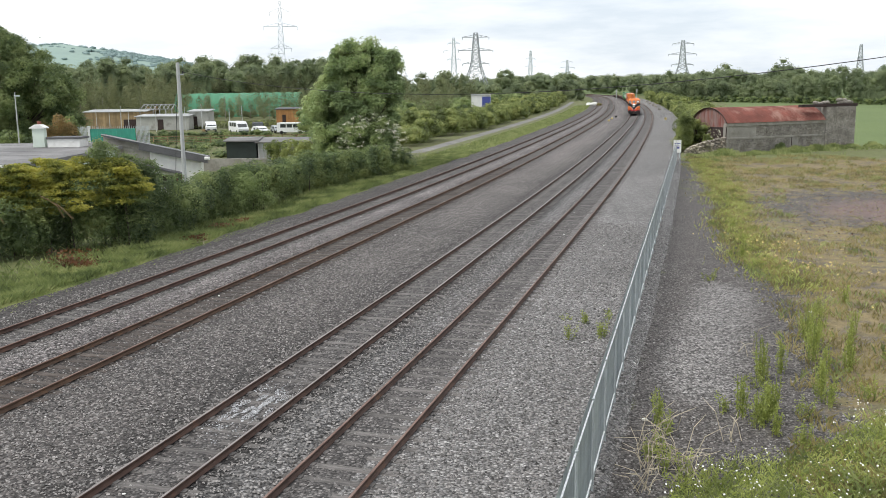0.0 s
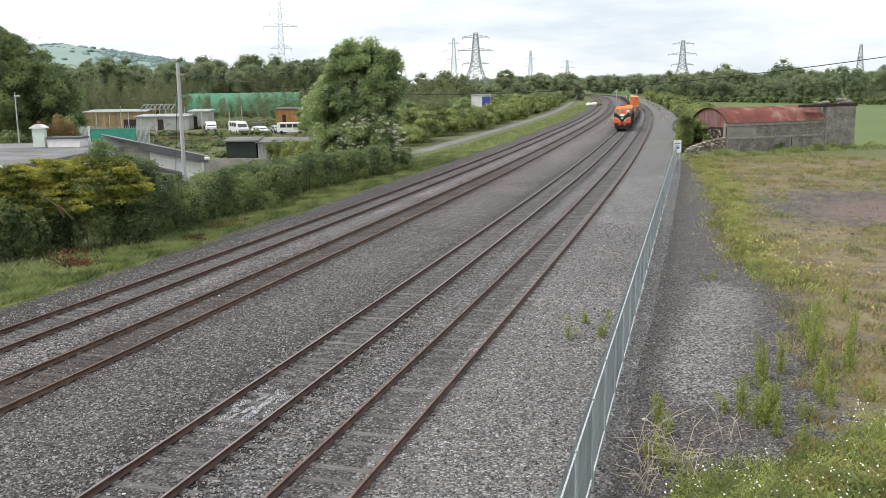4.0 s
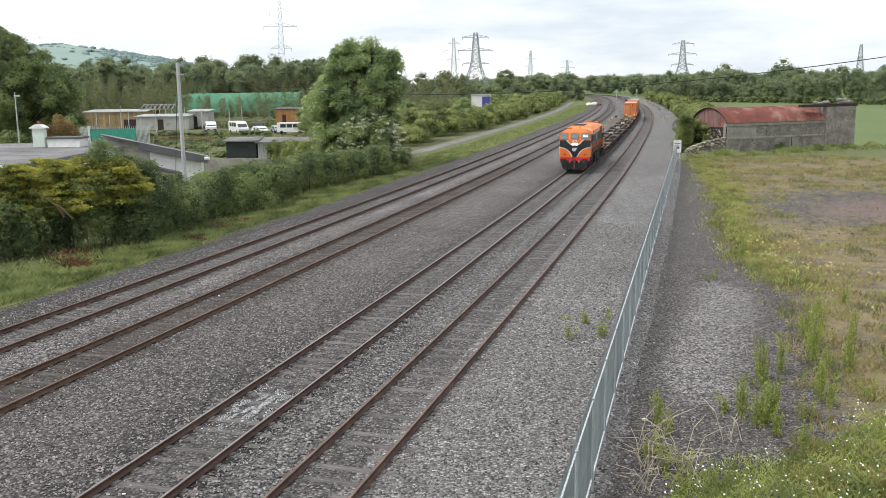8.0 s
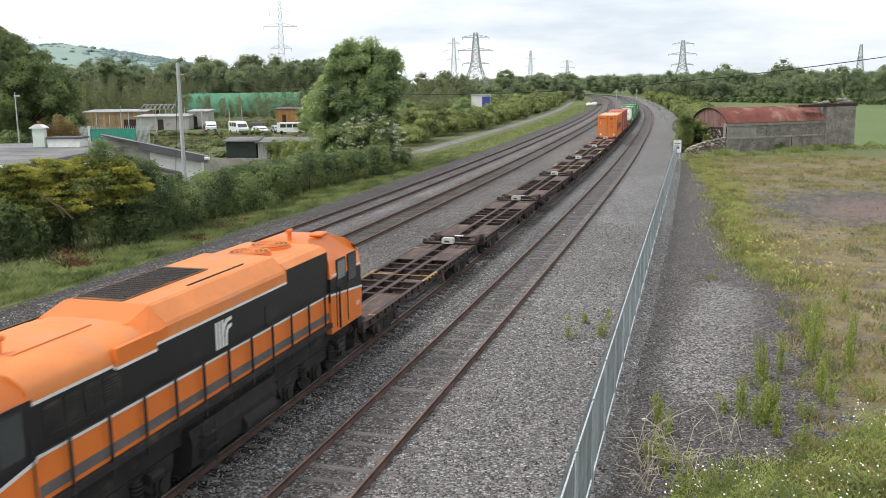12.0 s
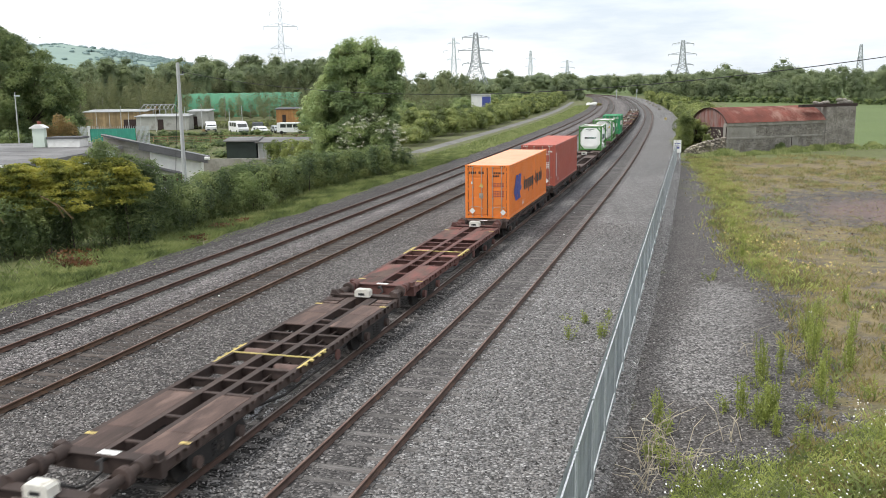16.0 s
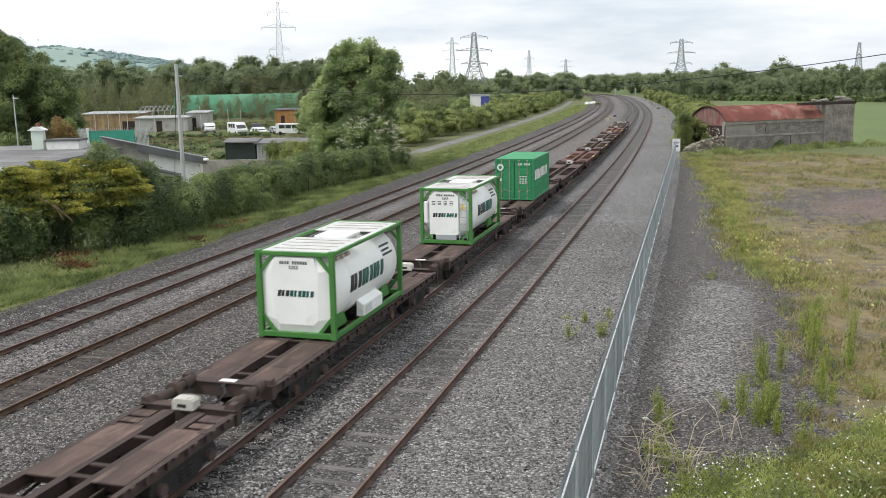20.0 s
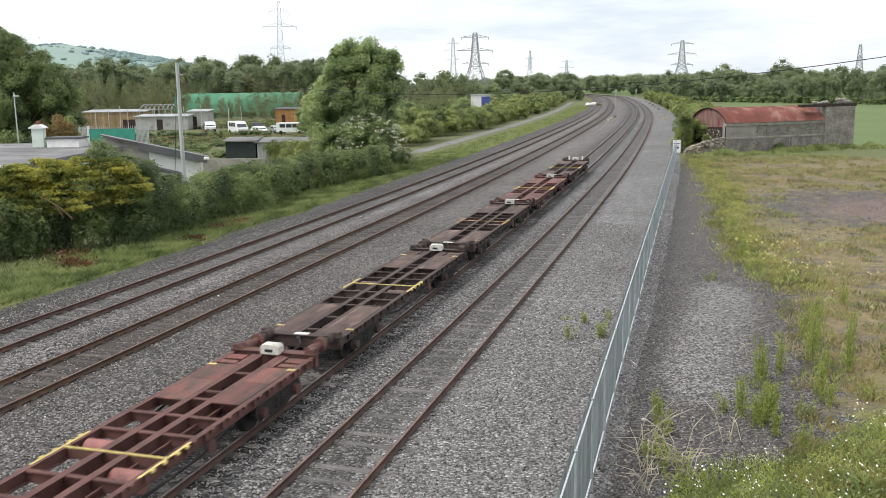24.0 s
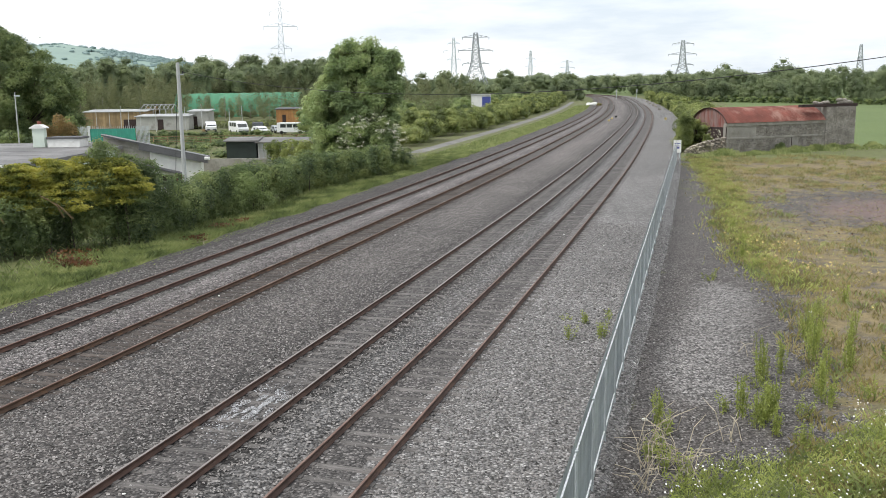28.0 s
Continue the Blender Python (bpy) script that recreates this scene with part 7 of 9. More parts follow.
p = p[(p[:, 1] < 93.0)]
p = np.repeat(p, 14, 0) + rng.normal(0, 1, (len(p) * 14, 3)) * np.array([0.13, 0.10, 0.05])
v, f = leaf_arrays(rng, p, rng.normal(0, 0.5, (len(p), 3)) + np.array([0, -0.4, 1.0]), 0.036, 0.9)
tagged(part_mesh("blossom", mesh_of("blossom", v, f, 4), "blossom"), "white hawthorn blossom clusters", "blossom", kind="stuff")
hedge("bush", [(-5.2, 91.5), (-4.0, 95.0)], [2.8, 2.2], 2.4, 0.2, 3500, "leaf_hedge", "dark bush at the end of the hedge", category="bush")
tree("tree", -60.6, 132.0, -0.5, 16.8, 9.6, 0.4, 0.34, 44000, "leaf_sycamore", "tall broad leafy tree behind the bungalow", clumps=380,
     profile=((0.0, -8.5, 8.0), (3.0, -9.5, 9.3), (6.5, -9.5, 9.6), (9.0, -9.0, 8.6), (11.5, -8.0, 6.6), (13.5, -6.6, 3.8), (15.2, -5.2, 1.0), (16.2, -4.4, -1.0)))
tree("tree", -73.0, 128.0, -0.5, 15.0, 8.0, 1.0, 0.40, 12000, "leaf_sycamore", "leafy tree behind the bungalow", clumps=40)
hedge("bush", [(-62.0, 112.0), (-50.0, 114.0)], [3.6, 3.2], 3.0, 0.3, 4000, "leaf_hedge", "green bushes below the tall tree", category="bush")
hedge("bush", [(-46.6, 115.0), (-45.6, 115.6)], [5.6, 5.0], 2.4, 0.26, 1500, "leaf_tree", "upright green bush beside the copper bush", category="bush")
hedge("bush", [(-45.0, 104.0), (-43.2, 104.3), (-41.4, 104.6)], [4.9, 5.5, 4.8], 2.4, 0.22, 5000, "leaf_copper", "rusty brown and green bush", category="bush")

hedge("bush", [(-67.6, 212.0), (-66.0, 212.5), (-64.6, 213.0)], [3.9, 4.7, 5.2], 2.0, 0.3, 1600, "leaf_copper", "small copper-brown tree behind the sheds", category="bush")
# far woods
spots = [(x, 302 + 10 * math.sin(x * 0.2) + rng.uniform(-14, 14), 15.6 + 2.2 * noise.noise((x * 0.07, 0.0, 4.0)) + rng.uniform(-1.6, 1.4), rng.uniform(2.6, 5.0)) for x in np.arange(-150, -28, 2.0)]
spots += [(x, 360 + rng.uniform(-12, 12), 19.0 + 2.4 * noise.noise((x * 0.05, 0.0, 9.0)) + rng.uniform(-1.5, 1.5), rng.uniform(3.6, 6.0)) for x in np.arange(-160, -20, 3.6)]
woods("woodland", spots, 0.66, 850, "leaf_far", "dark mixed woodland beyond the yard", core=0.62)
spots = [(x, 284 + rng.uniform(-6, 6), rng.uniform(8.5, 13.0), rng.uniform(3.0, 4.6)) for x in np.arange(-150, -84, 1.4)] + [(x, 292 + rng.uniform(-4, 4), rng.uniform(9, 13.0), rng.uniform(3.0, 4.6)) for x in np.arange(-84, -16, 1.4)]
woods("woodland", spots, 0.46, 520, "leaf_olive", "olive-green wood edge behind the yard", core=0.35, slim=True)
spots = [(x, 222 + rng.uniform(-8, 22), rng.uniform(8.0, 13.0), rng.uniform(2.4, 3.8)) for x in np.arange(-112, -62, 1.5)]
spots += [(x, 246 + rng.uniform(-6, 14), rng.uniform(5.0, 8.6), rng.uniform(2.0, 3.2)) for x in np.arange(-68, -30, 1.5)]
spots += [(x, 290 + rng.uniform(-4, 6), rng.uniform(9.5, 13.0), rng.uniform(2.6, 3.8)) for x in np.arange(-84, -30, 2.4)]
spots += [(x, 205 + rng.uniform(-12, 22), rng.uniform(6.5, 10.0), rng.uniform(2.4, 3.4)) for x in np.arange(-18, 2, 1.9)]
spots += [(x, 262 + rng.uniform(-12, 12), rng.uniform(8.0, 11.5), rng.uniform(2.8, 3.6)) for x in np.arange(-36, 10, 3.0)]
woods("woodland", [q for q in spots if not 230 < q[1] < 275], 0.36, 440, "leaf_olive", "thin olive-green young birch trees", core=0.25, slim=True)
low_rows = [(float(x), 258 + rng.uniform(-5, 5), rng.uniform(0.9, 2.0), rng.uniform(0.8, 1.5)) for x in np.arange(-80, -30, 0.9)]
woods("nursery_saplings", low_rows, 0.3, 110, "leaf_olive", "low olive-green saplings before the netting", core=0.4)
woods("young_birches", [q for q in spots if 230 < q[1] < 275], 0.34, 420, "leaf_olive", "wispy olive young birches before the netting", core=0.2, slim=True)
for x, y, tall in [(float(q), 240 + rng.uniform(-8, 8), rng.uniform(5.0, 9.0)) for q in np.arange(-64, -28, 2.3)] + [(float(q), 214 + rng.uniform(-4, 8), rng.uniform(6.0, 9.0)) for q in np.arange(-100, -66, 3.1)]:
    bm = bmesh.new()
    add_tube(bm, (x, y, -0.6), (x + rng.normal(0, 0.3), y, tall * 0.8), 0.06, 0.025, seg=5)
    tagged(part("birch_stem", bm, "birch_bark"), "slender pale birch stem among young trees", "stem", "young birch stems")
spots = [(x, 455 + rng.uniform(-14, 14), rng.uniform(8, 12) * (1.0 if i % 7 else 1.35), rng.uniform(4.5, 6.5)) for i, x in enumerate(np.arange(-52, 72, 4.4))]
spots += [(x, 1150 + rng.uniform(-60, 60), rng.uniform(13, 19), rng.uniform(11, 17)) for x in np.arange(60, 420, 11)]
spots += [(150 + i * 9, 690 + i * 6, rng.uniform(13, 17), 8.5) for i in range(9)] + [(128 + i * 6, 560 - i * 12, rng.uniform(7, 12), 5.5) for i in range(14)]
spots += [(103, 480, 16.5, 7.5), (96, 486, 13.5, 6.0), (88, 490, 11.0, 5.0), (111, 476, 12.5, 6.0), (120, 470, 11.5, 6.0), (28, 400, 15.5, 5.5), (1.5, 300, 13.5, 4.2), (-6, 305, 12.5, 4.0), (138, 450, 17.0, 6.5), (130, 455, 14.0, 6.0), (167, 450, 19.5, 6.5), (176, 452, 15.0, 6), (190, 450, 14.5, 6)]
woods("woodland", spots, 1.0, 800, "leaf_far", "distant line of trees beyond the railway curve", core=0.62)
spots = [(104 + f * 60 + rng.uniform(-3, 3), 404 - f * 118 + rng.uniform(-4, 10), rng.uniform(7.2, 12.0), rng.uniform(2.6, 5.2)) for f in np.arange(0, 1.75, 0.032)]
spots += [(122 + f * 60, 436 - f * 118 + rng.uniform(-6, 8), rng.uniform(10.4, 14.0) * (1.18 if rng.uniform() < 0.15 else 1.0), rng.uniform(3.4, 6.6)) for f in np.arange(-0.1, 1.75, 0.05)]
spots += [(92 + i * 3.4, 402 + i * 1.0, rng.uniform(5.0, 8.0), rng.uniform(3.0, 4.0)) for i in range(5)]
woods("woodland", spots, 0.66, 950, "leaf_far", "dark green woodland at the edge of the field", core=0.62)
spots = []
for q in np.arange(430, 900, 6.5):
    for lo, hi in ((20, 60), (-62, -24)):
        x, y, _ = on_line(float(q) + rng.uniform(-3, 3), rng.uniform(lo, hi))
        spots.append((x, y, rng.uniform(9, 15), rng.uniform(5.5, 8)))
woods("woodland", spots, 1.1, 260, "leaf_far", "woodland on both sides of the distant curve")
spots = [(100 + f * 60, 396 - f * 118, rng.uniform(1.8, 2.8), 2.0) for f in np.arange(0, 1.3, 0.027)]
woods("field_hedge", spots, 0.4, 240, "leaf_hedge", "low dark hedge along the field")
# bramble bank along the lane, bushes beyond it
spots = []
for q in np.arange(116, 430, 1.25):
    x, y, _ = on_line(q + rng.uniform(-3, 3), -27.6 - rng.uniform(0, 9.0))
    spots.append((x, y, rng.uniform(2.8, 4.0) if 160 < q < 245 else rng.uniform(2.5, 5.0), rng.uniform(1.7, 2.7)))
woods("bramble_bank", spots[:105], 0.30, 620, "leaf_bright", "bright green bramble and bushes along the lane")
woods("bramble_bank", spots[105:], 0.42, 260, "leaf_bright", "bright green bushes further along the lane")
spots = [(x - rng.uniform(12.0, 22.0), y + rng.uniform(-4, 4), rng.uniform(4.0, 5.6), rng.uniform(2.4, 3.6)) for x, y, _ in path_points([(-2, 160), (18.5, 230), (46, 360)], 3.2)]
woods("bushes", spots, 0.42, 380, "leaf_tree", "mixed green bushes behind the lane")
spots = []
for q in np.arange(120, 480, 1.5):
    x, y, _ = on_line(q + rng.uniform(-2, 2), float(np.interp(q, [125, 153, 207, 262, 360, 480], [11.4, 10.6, 9.2, 8.2, 9.0, 9.4])) + rng.uniform(0.4, 2.0 if q < 150 else 6.5))
    spots.append((x, y, rng.uniform(2.0, 4.4), rng.uniform(1.5, 2.3)))
woods("bramble_bank", spots[:80], 0.32, 480, "leaf_bright", "bright green bushes along the right of way")
woods("bramble_bank", spots[80:], 0.5, 200, "leaf_bright", "bright green bushes further along the right of way")
hedge("ivy_bush", [(29.4, 110.0), (30.6, 115.0)], [4.6, 4.2], 2.4, 0.2, 6000, "leaf_bright", "ivy and bramble climbing the barn end", category="bush")

# grass along the left verge
n = 84000
s = 12 + 105 * rng.uniform(size=n) ** 1.25
u = -14.7 - np.abs(rng.normal(0, 1.0, n)) * 2.6 + rng.normal(0, 0.3, n)
x, y, _ = on_line(s, u)
h = np.where(u < -15.6, 0.40, 0.18) * np.interp(s, [30, 100], [1.0, 0.85])
grass = blades_mesh("verge_grass", rng, np.stack([x, y, height(x, y)], 1), h, 0.018, 0.9)
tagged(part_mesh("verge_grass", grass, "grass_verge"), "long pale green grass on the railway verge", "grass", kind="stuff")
n = 22000
s = 110 + 240 * rng.uniform(size=n)
u = -15.2 - rng.uniform(0, 1, n) * 5.5
x, y, _ = on_line(s, u)
tagged(part_mesh("verge_grass", blades_mesh("verge_grass", rng, np.stack([x, y, height(x, y)], 1), 0.40, 0.05, 0.7), "grass"), "yellowish rough grass between lane and ballast", "grass", kind="stuff")
for cx, cy, k, rad in ((-18.4, 44.1, 240, 0.5), (-17.4, 43.2, 200, 0.4), (-19.5, 46.6, 160, 0.55), (-13.5, 55.1, 130, 0.35), (-13.7, 49.8, 140, 0.3), (-12.7, 56.9, 100, 0.35)):
    q = rng.normal(0, rad, (k, 2)) * np.array([1.0, 0.5])
    x, y = cx + q[:, 0], cy + q[:, 1]
    v, f = leaf_arrays(rng, np.stack([x, y, height(x, y) + rng.uniform(0.1, 0.55, k)], 1), rng.normal(size=(k, 3)), 0.085, 0.5)
    tagged(part_mesh("dock_weeds", mesh_of("dock_weeds", v, f, 4), "dock"), "reddish brown dock weeds in the grass", "weeds", kind="stuff")


def leafy_weed(cx, cy, count, rad, tall, mat="weed", leaf=0.04):
    """A bushy weed: stalks with leaves up their length."""
    rad, tall = rad * 0.55, tall * 0.9
    z0 = BALLAST_Z if cx < fence_x(cy) else float(height(cx, cy))
    t = empty("weed", pose(cx, cy, z0))
    k = max(5, count // 26)
    count = int(count * 1.15)
    bx = rng.normal(0, rad, (k, 2))
    tops = np.concatenate([bx * 1.5 + rng.normal(0, 0.05, (k, 2)), tall * rng.uniform(0.55, 1.1, (k, 1))], 1)
    for (a, b2), tp in zip(bx, tops):
        part("stalk", tubes([((a, b2, -0.03), tuple(tp), 0.007)], 4), "weed", t)
    i = rng.integers(0, k, count)
    f = rng.uniform(0.12, 1.0, (count, 1))
    root = np.concatenate([bx, np.zeros((k, 1))], 1)
    p = root[i] * (1 - f) + tops[i] * f + rng.normal(0, 0.045, (count, 3))
    v, fc = leaf_arrays(rng, p, rng.normal(size=(count, 3)) + np.array([0, 0, 0.7]), leaf, 0.35)
    tagged(part_mesh("foliage", mesh_of("foliage", v, fc, 4), mat, t, "narrow green leaves"), kind="stuff")
    return tagged(t, "tall green leafy weed in grit", "weed", "weeds beside the fence")


for cx, cy, n, rad, tall in ((4.10, 29.0, 150, 0.08, 0.55), (4.98, 31.0, 150, 0.09, 0.5), (5.30, 29.2, 260, 0.12, 0.62), (4.4, 31.6, 40, 0.12, 0.2), (6.05, 29.7, 110, 0.12, 0.5), (5.95, 31.6, 90, 0.12, 0.4),
                             (5.3, 21.5, 320, 0.10, 1.2), (5.45, 21.0, 160, 0.12, 0.7), (5.0, 20.0, 130, 0.12, 0.6), (4.8, 18.9, 160, 0.12, 0.7), (4.6, 19.5, 120, 0.12, 0.6), (5.2, 18.5, 160, 0.14, 0.6), (4.9, 17.9, 150, 0.14, 0.55),
                             (9.05, 24.9, 420, 0.11, 1.45), (9.25, 25.2, 160, 0.12, 0.8), (9.9, 25.6, 260, 0.10, 1.1), (8.8, 24.3, 120, 0.14, 0.5), (7.62, 22.2, 380, 0.15, 1.2), (7.75, 21.4, 300, 0.14, 1.0), (8.2, 21.9, 400, 0.14, 1.25), (8.5, 22.4, 320, 0.13, 1.2),
                             (7.95, 21.7, 300, 0.16, 0.9), (7.3, 22.5, 140, 0.14, 0.6), (8.0, 20.9, 240, 0.10, 0.8), (9.1, 22.0, 160, 0.10, 0.7), (8.3, 19.9, 220, 0.10, 0.75), (10.3, 23.7, 360, 0.16, 1.1), (10.1, 22.8, 380, 0.20, 0.9),
                             (11.3, 26.7, 460, 0.18, 1.35), (11.75, 27.9, 460, 0.20, 1.2), (12.1, 29.2, 420, 0.22, 1.1), (11.0, 25.2, 300, 0.14, 1.1), (11.9, 25.6, 320, 0.14, 1.2), (12.7, 27.4, 280, 0.14, 1.1), (13.5, 32.0, 380, 0.2, 1.0), (13.0, 30.6, 300, 0.2, 0.9),
                             (13.9, 29.6, 220, 0.16, 0.9), (12.6, 24.2, 220, 0.16, 0.8), (13.4, 26.0, 220, 0.2, 0.8), (11.4, 23.0, 220, 0.2, 0.7), (15.4, 34.0, 260, 0.2, 0.8), (11.6, 38.4, 160, 0.2, 0.5), (14.6, 43.5, 420, 0.25, 0.9), (14.0, 40.2, 260, 0.25, 0.6),
                             (15.9, 47.6, 300, 0.25, 0.8), (17.0, 52.4, 260, 0.25, 0.7)):
    leafy_weed(cx, cy, n, rad, tall)
# dead pale stalks by the fence
for bx, by, k, reach in ((4.75, 20.0, 13, 1.1), (4.5, 18.9, 13, 1.0), (5.2, 19.3, 15, 1.2), (4.2, 18.0, 10, 0.9), (6.9, 20.6, 6, 0.9), (5.6, 21.2, 6, 0.9), (9.6, 27.6, 6, 1.1), (5.3, 18.4, 10, 1.1)):
    t = empty("dead_weed", pose(bx, by, float(height(bx, by))))
    for i in range(k):
        bm = bmesh.new()
        o = Vector((*rng.normal(0, 0.16, 2), 0))
        a, tl, up = rng.uniform(0, 6.28), reach * rng.uniform(0.4, 1.1), rng.uniform(0.4, 1.3)
        d = Vector((math.cos(a), math.sin(a), 0))
        m1 = o + d * tl * 0.35 + Vector((0, 0, tl * 0.6 * up))
        m2 = o + d * tl * 0.85 + Vector((0, 0, tl * (0.95 * up - 0.2)))
        add_tube(bm, o, m1, 0.011, 0.009, seg=4)
        add_tube(bm, m1, m2, 0.009, 0.004, seg=4)
        part("stalk", bm, "straw", t)
    tagged(t, "tangle of pale dead weed stalks beside the fence", "weed", "dead weeds beside the fence")

# rough grass of the yard and of the near bank
n = 210000
x, y = rng.uniform(5.5, 46, n), 16 + 90 * rng.uniform(size=n) ** 1.7
r = x - fence_x(y)
edge = yard_edge(y)
dens = np.array([noise.noise((a * 0.22, b * 0.16, 3.0)) for a, b in zip(x, y)])
fine = np.array([noise.noise((a * 0.9, b * 0.7, 8.0)) for a, b in zip(x, y)])
bare = np.clip(1.3 - np.hypot((x - 31) / 11, (y - 60) / 10), 0, 1)
keep = (r > edge - 0.6) & (dens + 0.6 * fine - bare * 0.9 > -0.12) & (y < 104)
x, y, dens, fine = x[keep], y[keep], dens[keep], fine[keep]
P = np.stack([x, y, height(x, y)], 1)
tall = np.interp(y, [18, 40, 100], [0.18, 0.15, 0.20]) * (1 + 0.8 * np.clip(fine, 0, 1))
isg = (fine + dens * 0.5 + rng.normal(0, 0.25, len(x))) > 0.46
tagged(part_mesh("yard_grass", blades_mesh("yard_grass", rng, P[~isg], tall[~isg], 0.017, 1.0), "grass_dry"), "short dry yellow grass over the yard", "grass", kind="stuff")
tagged(part_mesh("yard_grass", blades_mesh("yard_grass", rng, P[isg], tall[isg] * 1.2, 0.017, 0.9), "grass"), "tufts of green grass over the yard", "grass", kind="stuff")
for mat, cnt, sz, lb in (("dock", 5000, 0.05, "reddish dry weed leaves across the yard"), ("grass_dry", 12000, 0.05, "dry plant litter across the yard"), ("weed", 5000, 0.045, "small green weed leaves across the yard")):
    x, y = rng.uniform(12, 46, cnt), 34 + 68 * rng.uniform(size=cnt) ** 1.3
    keep = x - fence_x(y) > 4.6
    if mat == "dock":
        keep &= np.hypot((x - 32) / 12, (y - 57) / 12) < 1.15
    x, y = x[keep], y[keep]
    v, f = leaf_arrays(rng, np.stack([x, y, height(x, y) + rng.uniform(0.02, 0.14, len(x))], 1), rng.normal(size=(len(x), 3)) + np.array([0, -0.5, 0.8]), sz, 0.5)
    tagged(part_mesh("yard_weeds", mesh_of("yard_weeds", v, f, 4), mat), lb, "weeds", kind="stuff")
n = 5000
x, y = rng.uniform(18, 46, n), rng.uniform(44, 84, n)
stones("yard_stones", np.stack([x, y, height(x, y) + 0.01], 1), rng.uniform(0.03, 0.07, n), "stone_loose", "small grey stones across the bare yard")
# strip of longer grass at the edge of the grit, and along the barn
n = 17000
y = rng.uniform(36, 100, n)
x = fence_x(y) + yard_edge(y) + 0.7 + rng.normal(0, 0.8, n)
E = np.stack([x, y, height(x, y)], 1)
tagged(part_mesh("edge_grass", blades_mesh("edge_grass", rng, E[::2], 0.22, 0.018, 0.9), "weed"), "longer green grass at the edge of the grit", "grass", kind="stuff")
tagged(part_mesh("edge_grass", blades_mesh("edge_grass", rng, E[1::2], 0.18, 0.018, 1.0), "grass_dry"), "dry grass stems at the edge of the grit", "grass", kind="stuff")
n = 16000
a = rng.uniform(-6, 24, n)
d = -np.abs(rng.normal(0, 1.6, n)) - 0.2
x, y = 33.6 + 0.915 * a + 0.404 * -d, 107.7 + 0.404 * a + 0.915 * d
tuft = np.array([noise.noise((q * 0.5, w * 0.3, 5.0)) for q, w in zip(x, y)])
x, y, tuft = x[tuft > -0.15], y[tuft > -0.15], tuft[tuft > -0.15]
tagged(part_mesh("barn_grass", blades_mesh("barn_grass", rng, np.stack([x, y, height(x, y)], 1), 0.30 + 0.7 * np.clip(tuft, 0, 0.6), 0.035, 0.6), "grass"), "long grass along the foot of the barn", "grass", kind="stuff")
# the near bank: green weeds and daisies
n = 60000
x, y = rng.uniform(4.5, 19, n), rng.uniform(12.5, 27, n)
keep = (0.55 * (x - 6.0) - (y - 19.3) + 0.4 * np.sin(x * 1.3) + rng.normal(0, 0.3, n) > 0.75) & (x - fence_x(y) > 1.6)
x, y = x[keep], y[keep]
B = np.stack([x, y, height(x, y)], 1)
tagged(part_mesh("bank_grass", blades_mesh("bank_grass", rng, B[::2], 0.20, 0.007, 0.9), "weed"), "green weeds and grass on the near bank", "grass", kind="stuff")
tagged(part_mesh("bank_grass", blades_mesh("bank_grass", rng, B[1::2], 0.16, 0.008, 1.1), "grass"), "darker grass among weeds on the near bank", "grass", kind="stuff")
k = rng.choice(len(B), 26000)
v, f = leaf_arrays(rng, B[k] + np.array([0, 0, 1.0]) * rng.uniform(0.03, 0.30, (len(k), 1)), rng.normal(size=(len(k), 3)) + np.array([0, 0, 1.4]), 0.032, 0.45)
tagged(part_mesh("bank_weeds", mesh_of("bank_weeds", v, f, 4), "weed"), "low leafy green weeds on the bank", "weeds", kind="stuff")
cl = rng.choice(len(B), 300)
k = np.concatenate([np.full(rng.integers(2, 13), c) for c in cl])
p = B[k] + np.stack([rng.normal(0, 0.22, len(k)), rng.normal(0, 0.22, len(k)), rng.uniform(0.26, 0.42, len(k))], 1)
v, f = leaf_arrays(rng, p, rng.normal(0, 0.35, (len(p), 3)) + np.array([0, -0.4, 1]), 0.023, 0.9, 0.1)
tagged(part_mesh("daisies", mesh_of("daisies", v, f, 4), "ink_white"), "white daisy flowers on the bank", "flowers", kind="stuff")
p = np.stack([rng.normal(16.5, 1.6, 130), rng.normal(44, 4.5, 130), np.zeros(130)], 1)
p[:, 2] = height(p[:, 0], p[:, 1]) + rng.uniform(0.2, 0.4, 130)
v, f = leaf_arrays(rng, p, rng.normal(0, 0.4, (130, 3)) + np.array([0, -0.4, 1]), 0.055, 0.9, 0.1)
tagged(part_mesh("ragwort_flowers", mesh_of("ragwort_flowers", v, f, 4), "yellow"), "small yellow flowers in the grass", "flowers", kind="stuff")
# loose grit and pale rubble beside the fence
n = 9000
y = 17 + 24 * rng.uniform(size=n) ** 1.4
x = fence_x(y) + 0.25 + rng.uniform(0, 1, n) * 6.2
stones("yard_grit", np.stack([x, y, height(x, y) + 0.005], 1), rng.uniform(0.015, 0.045, n), "stone_loose", "loose dark grit beside the fence")
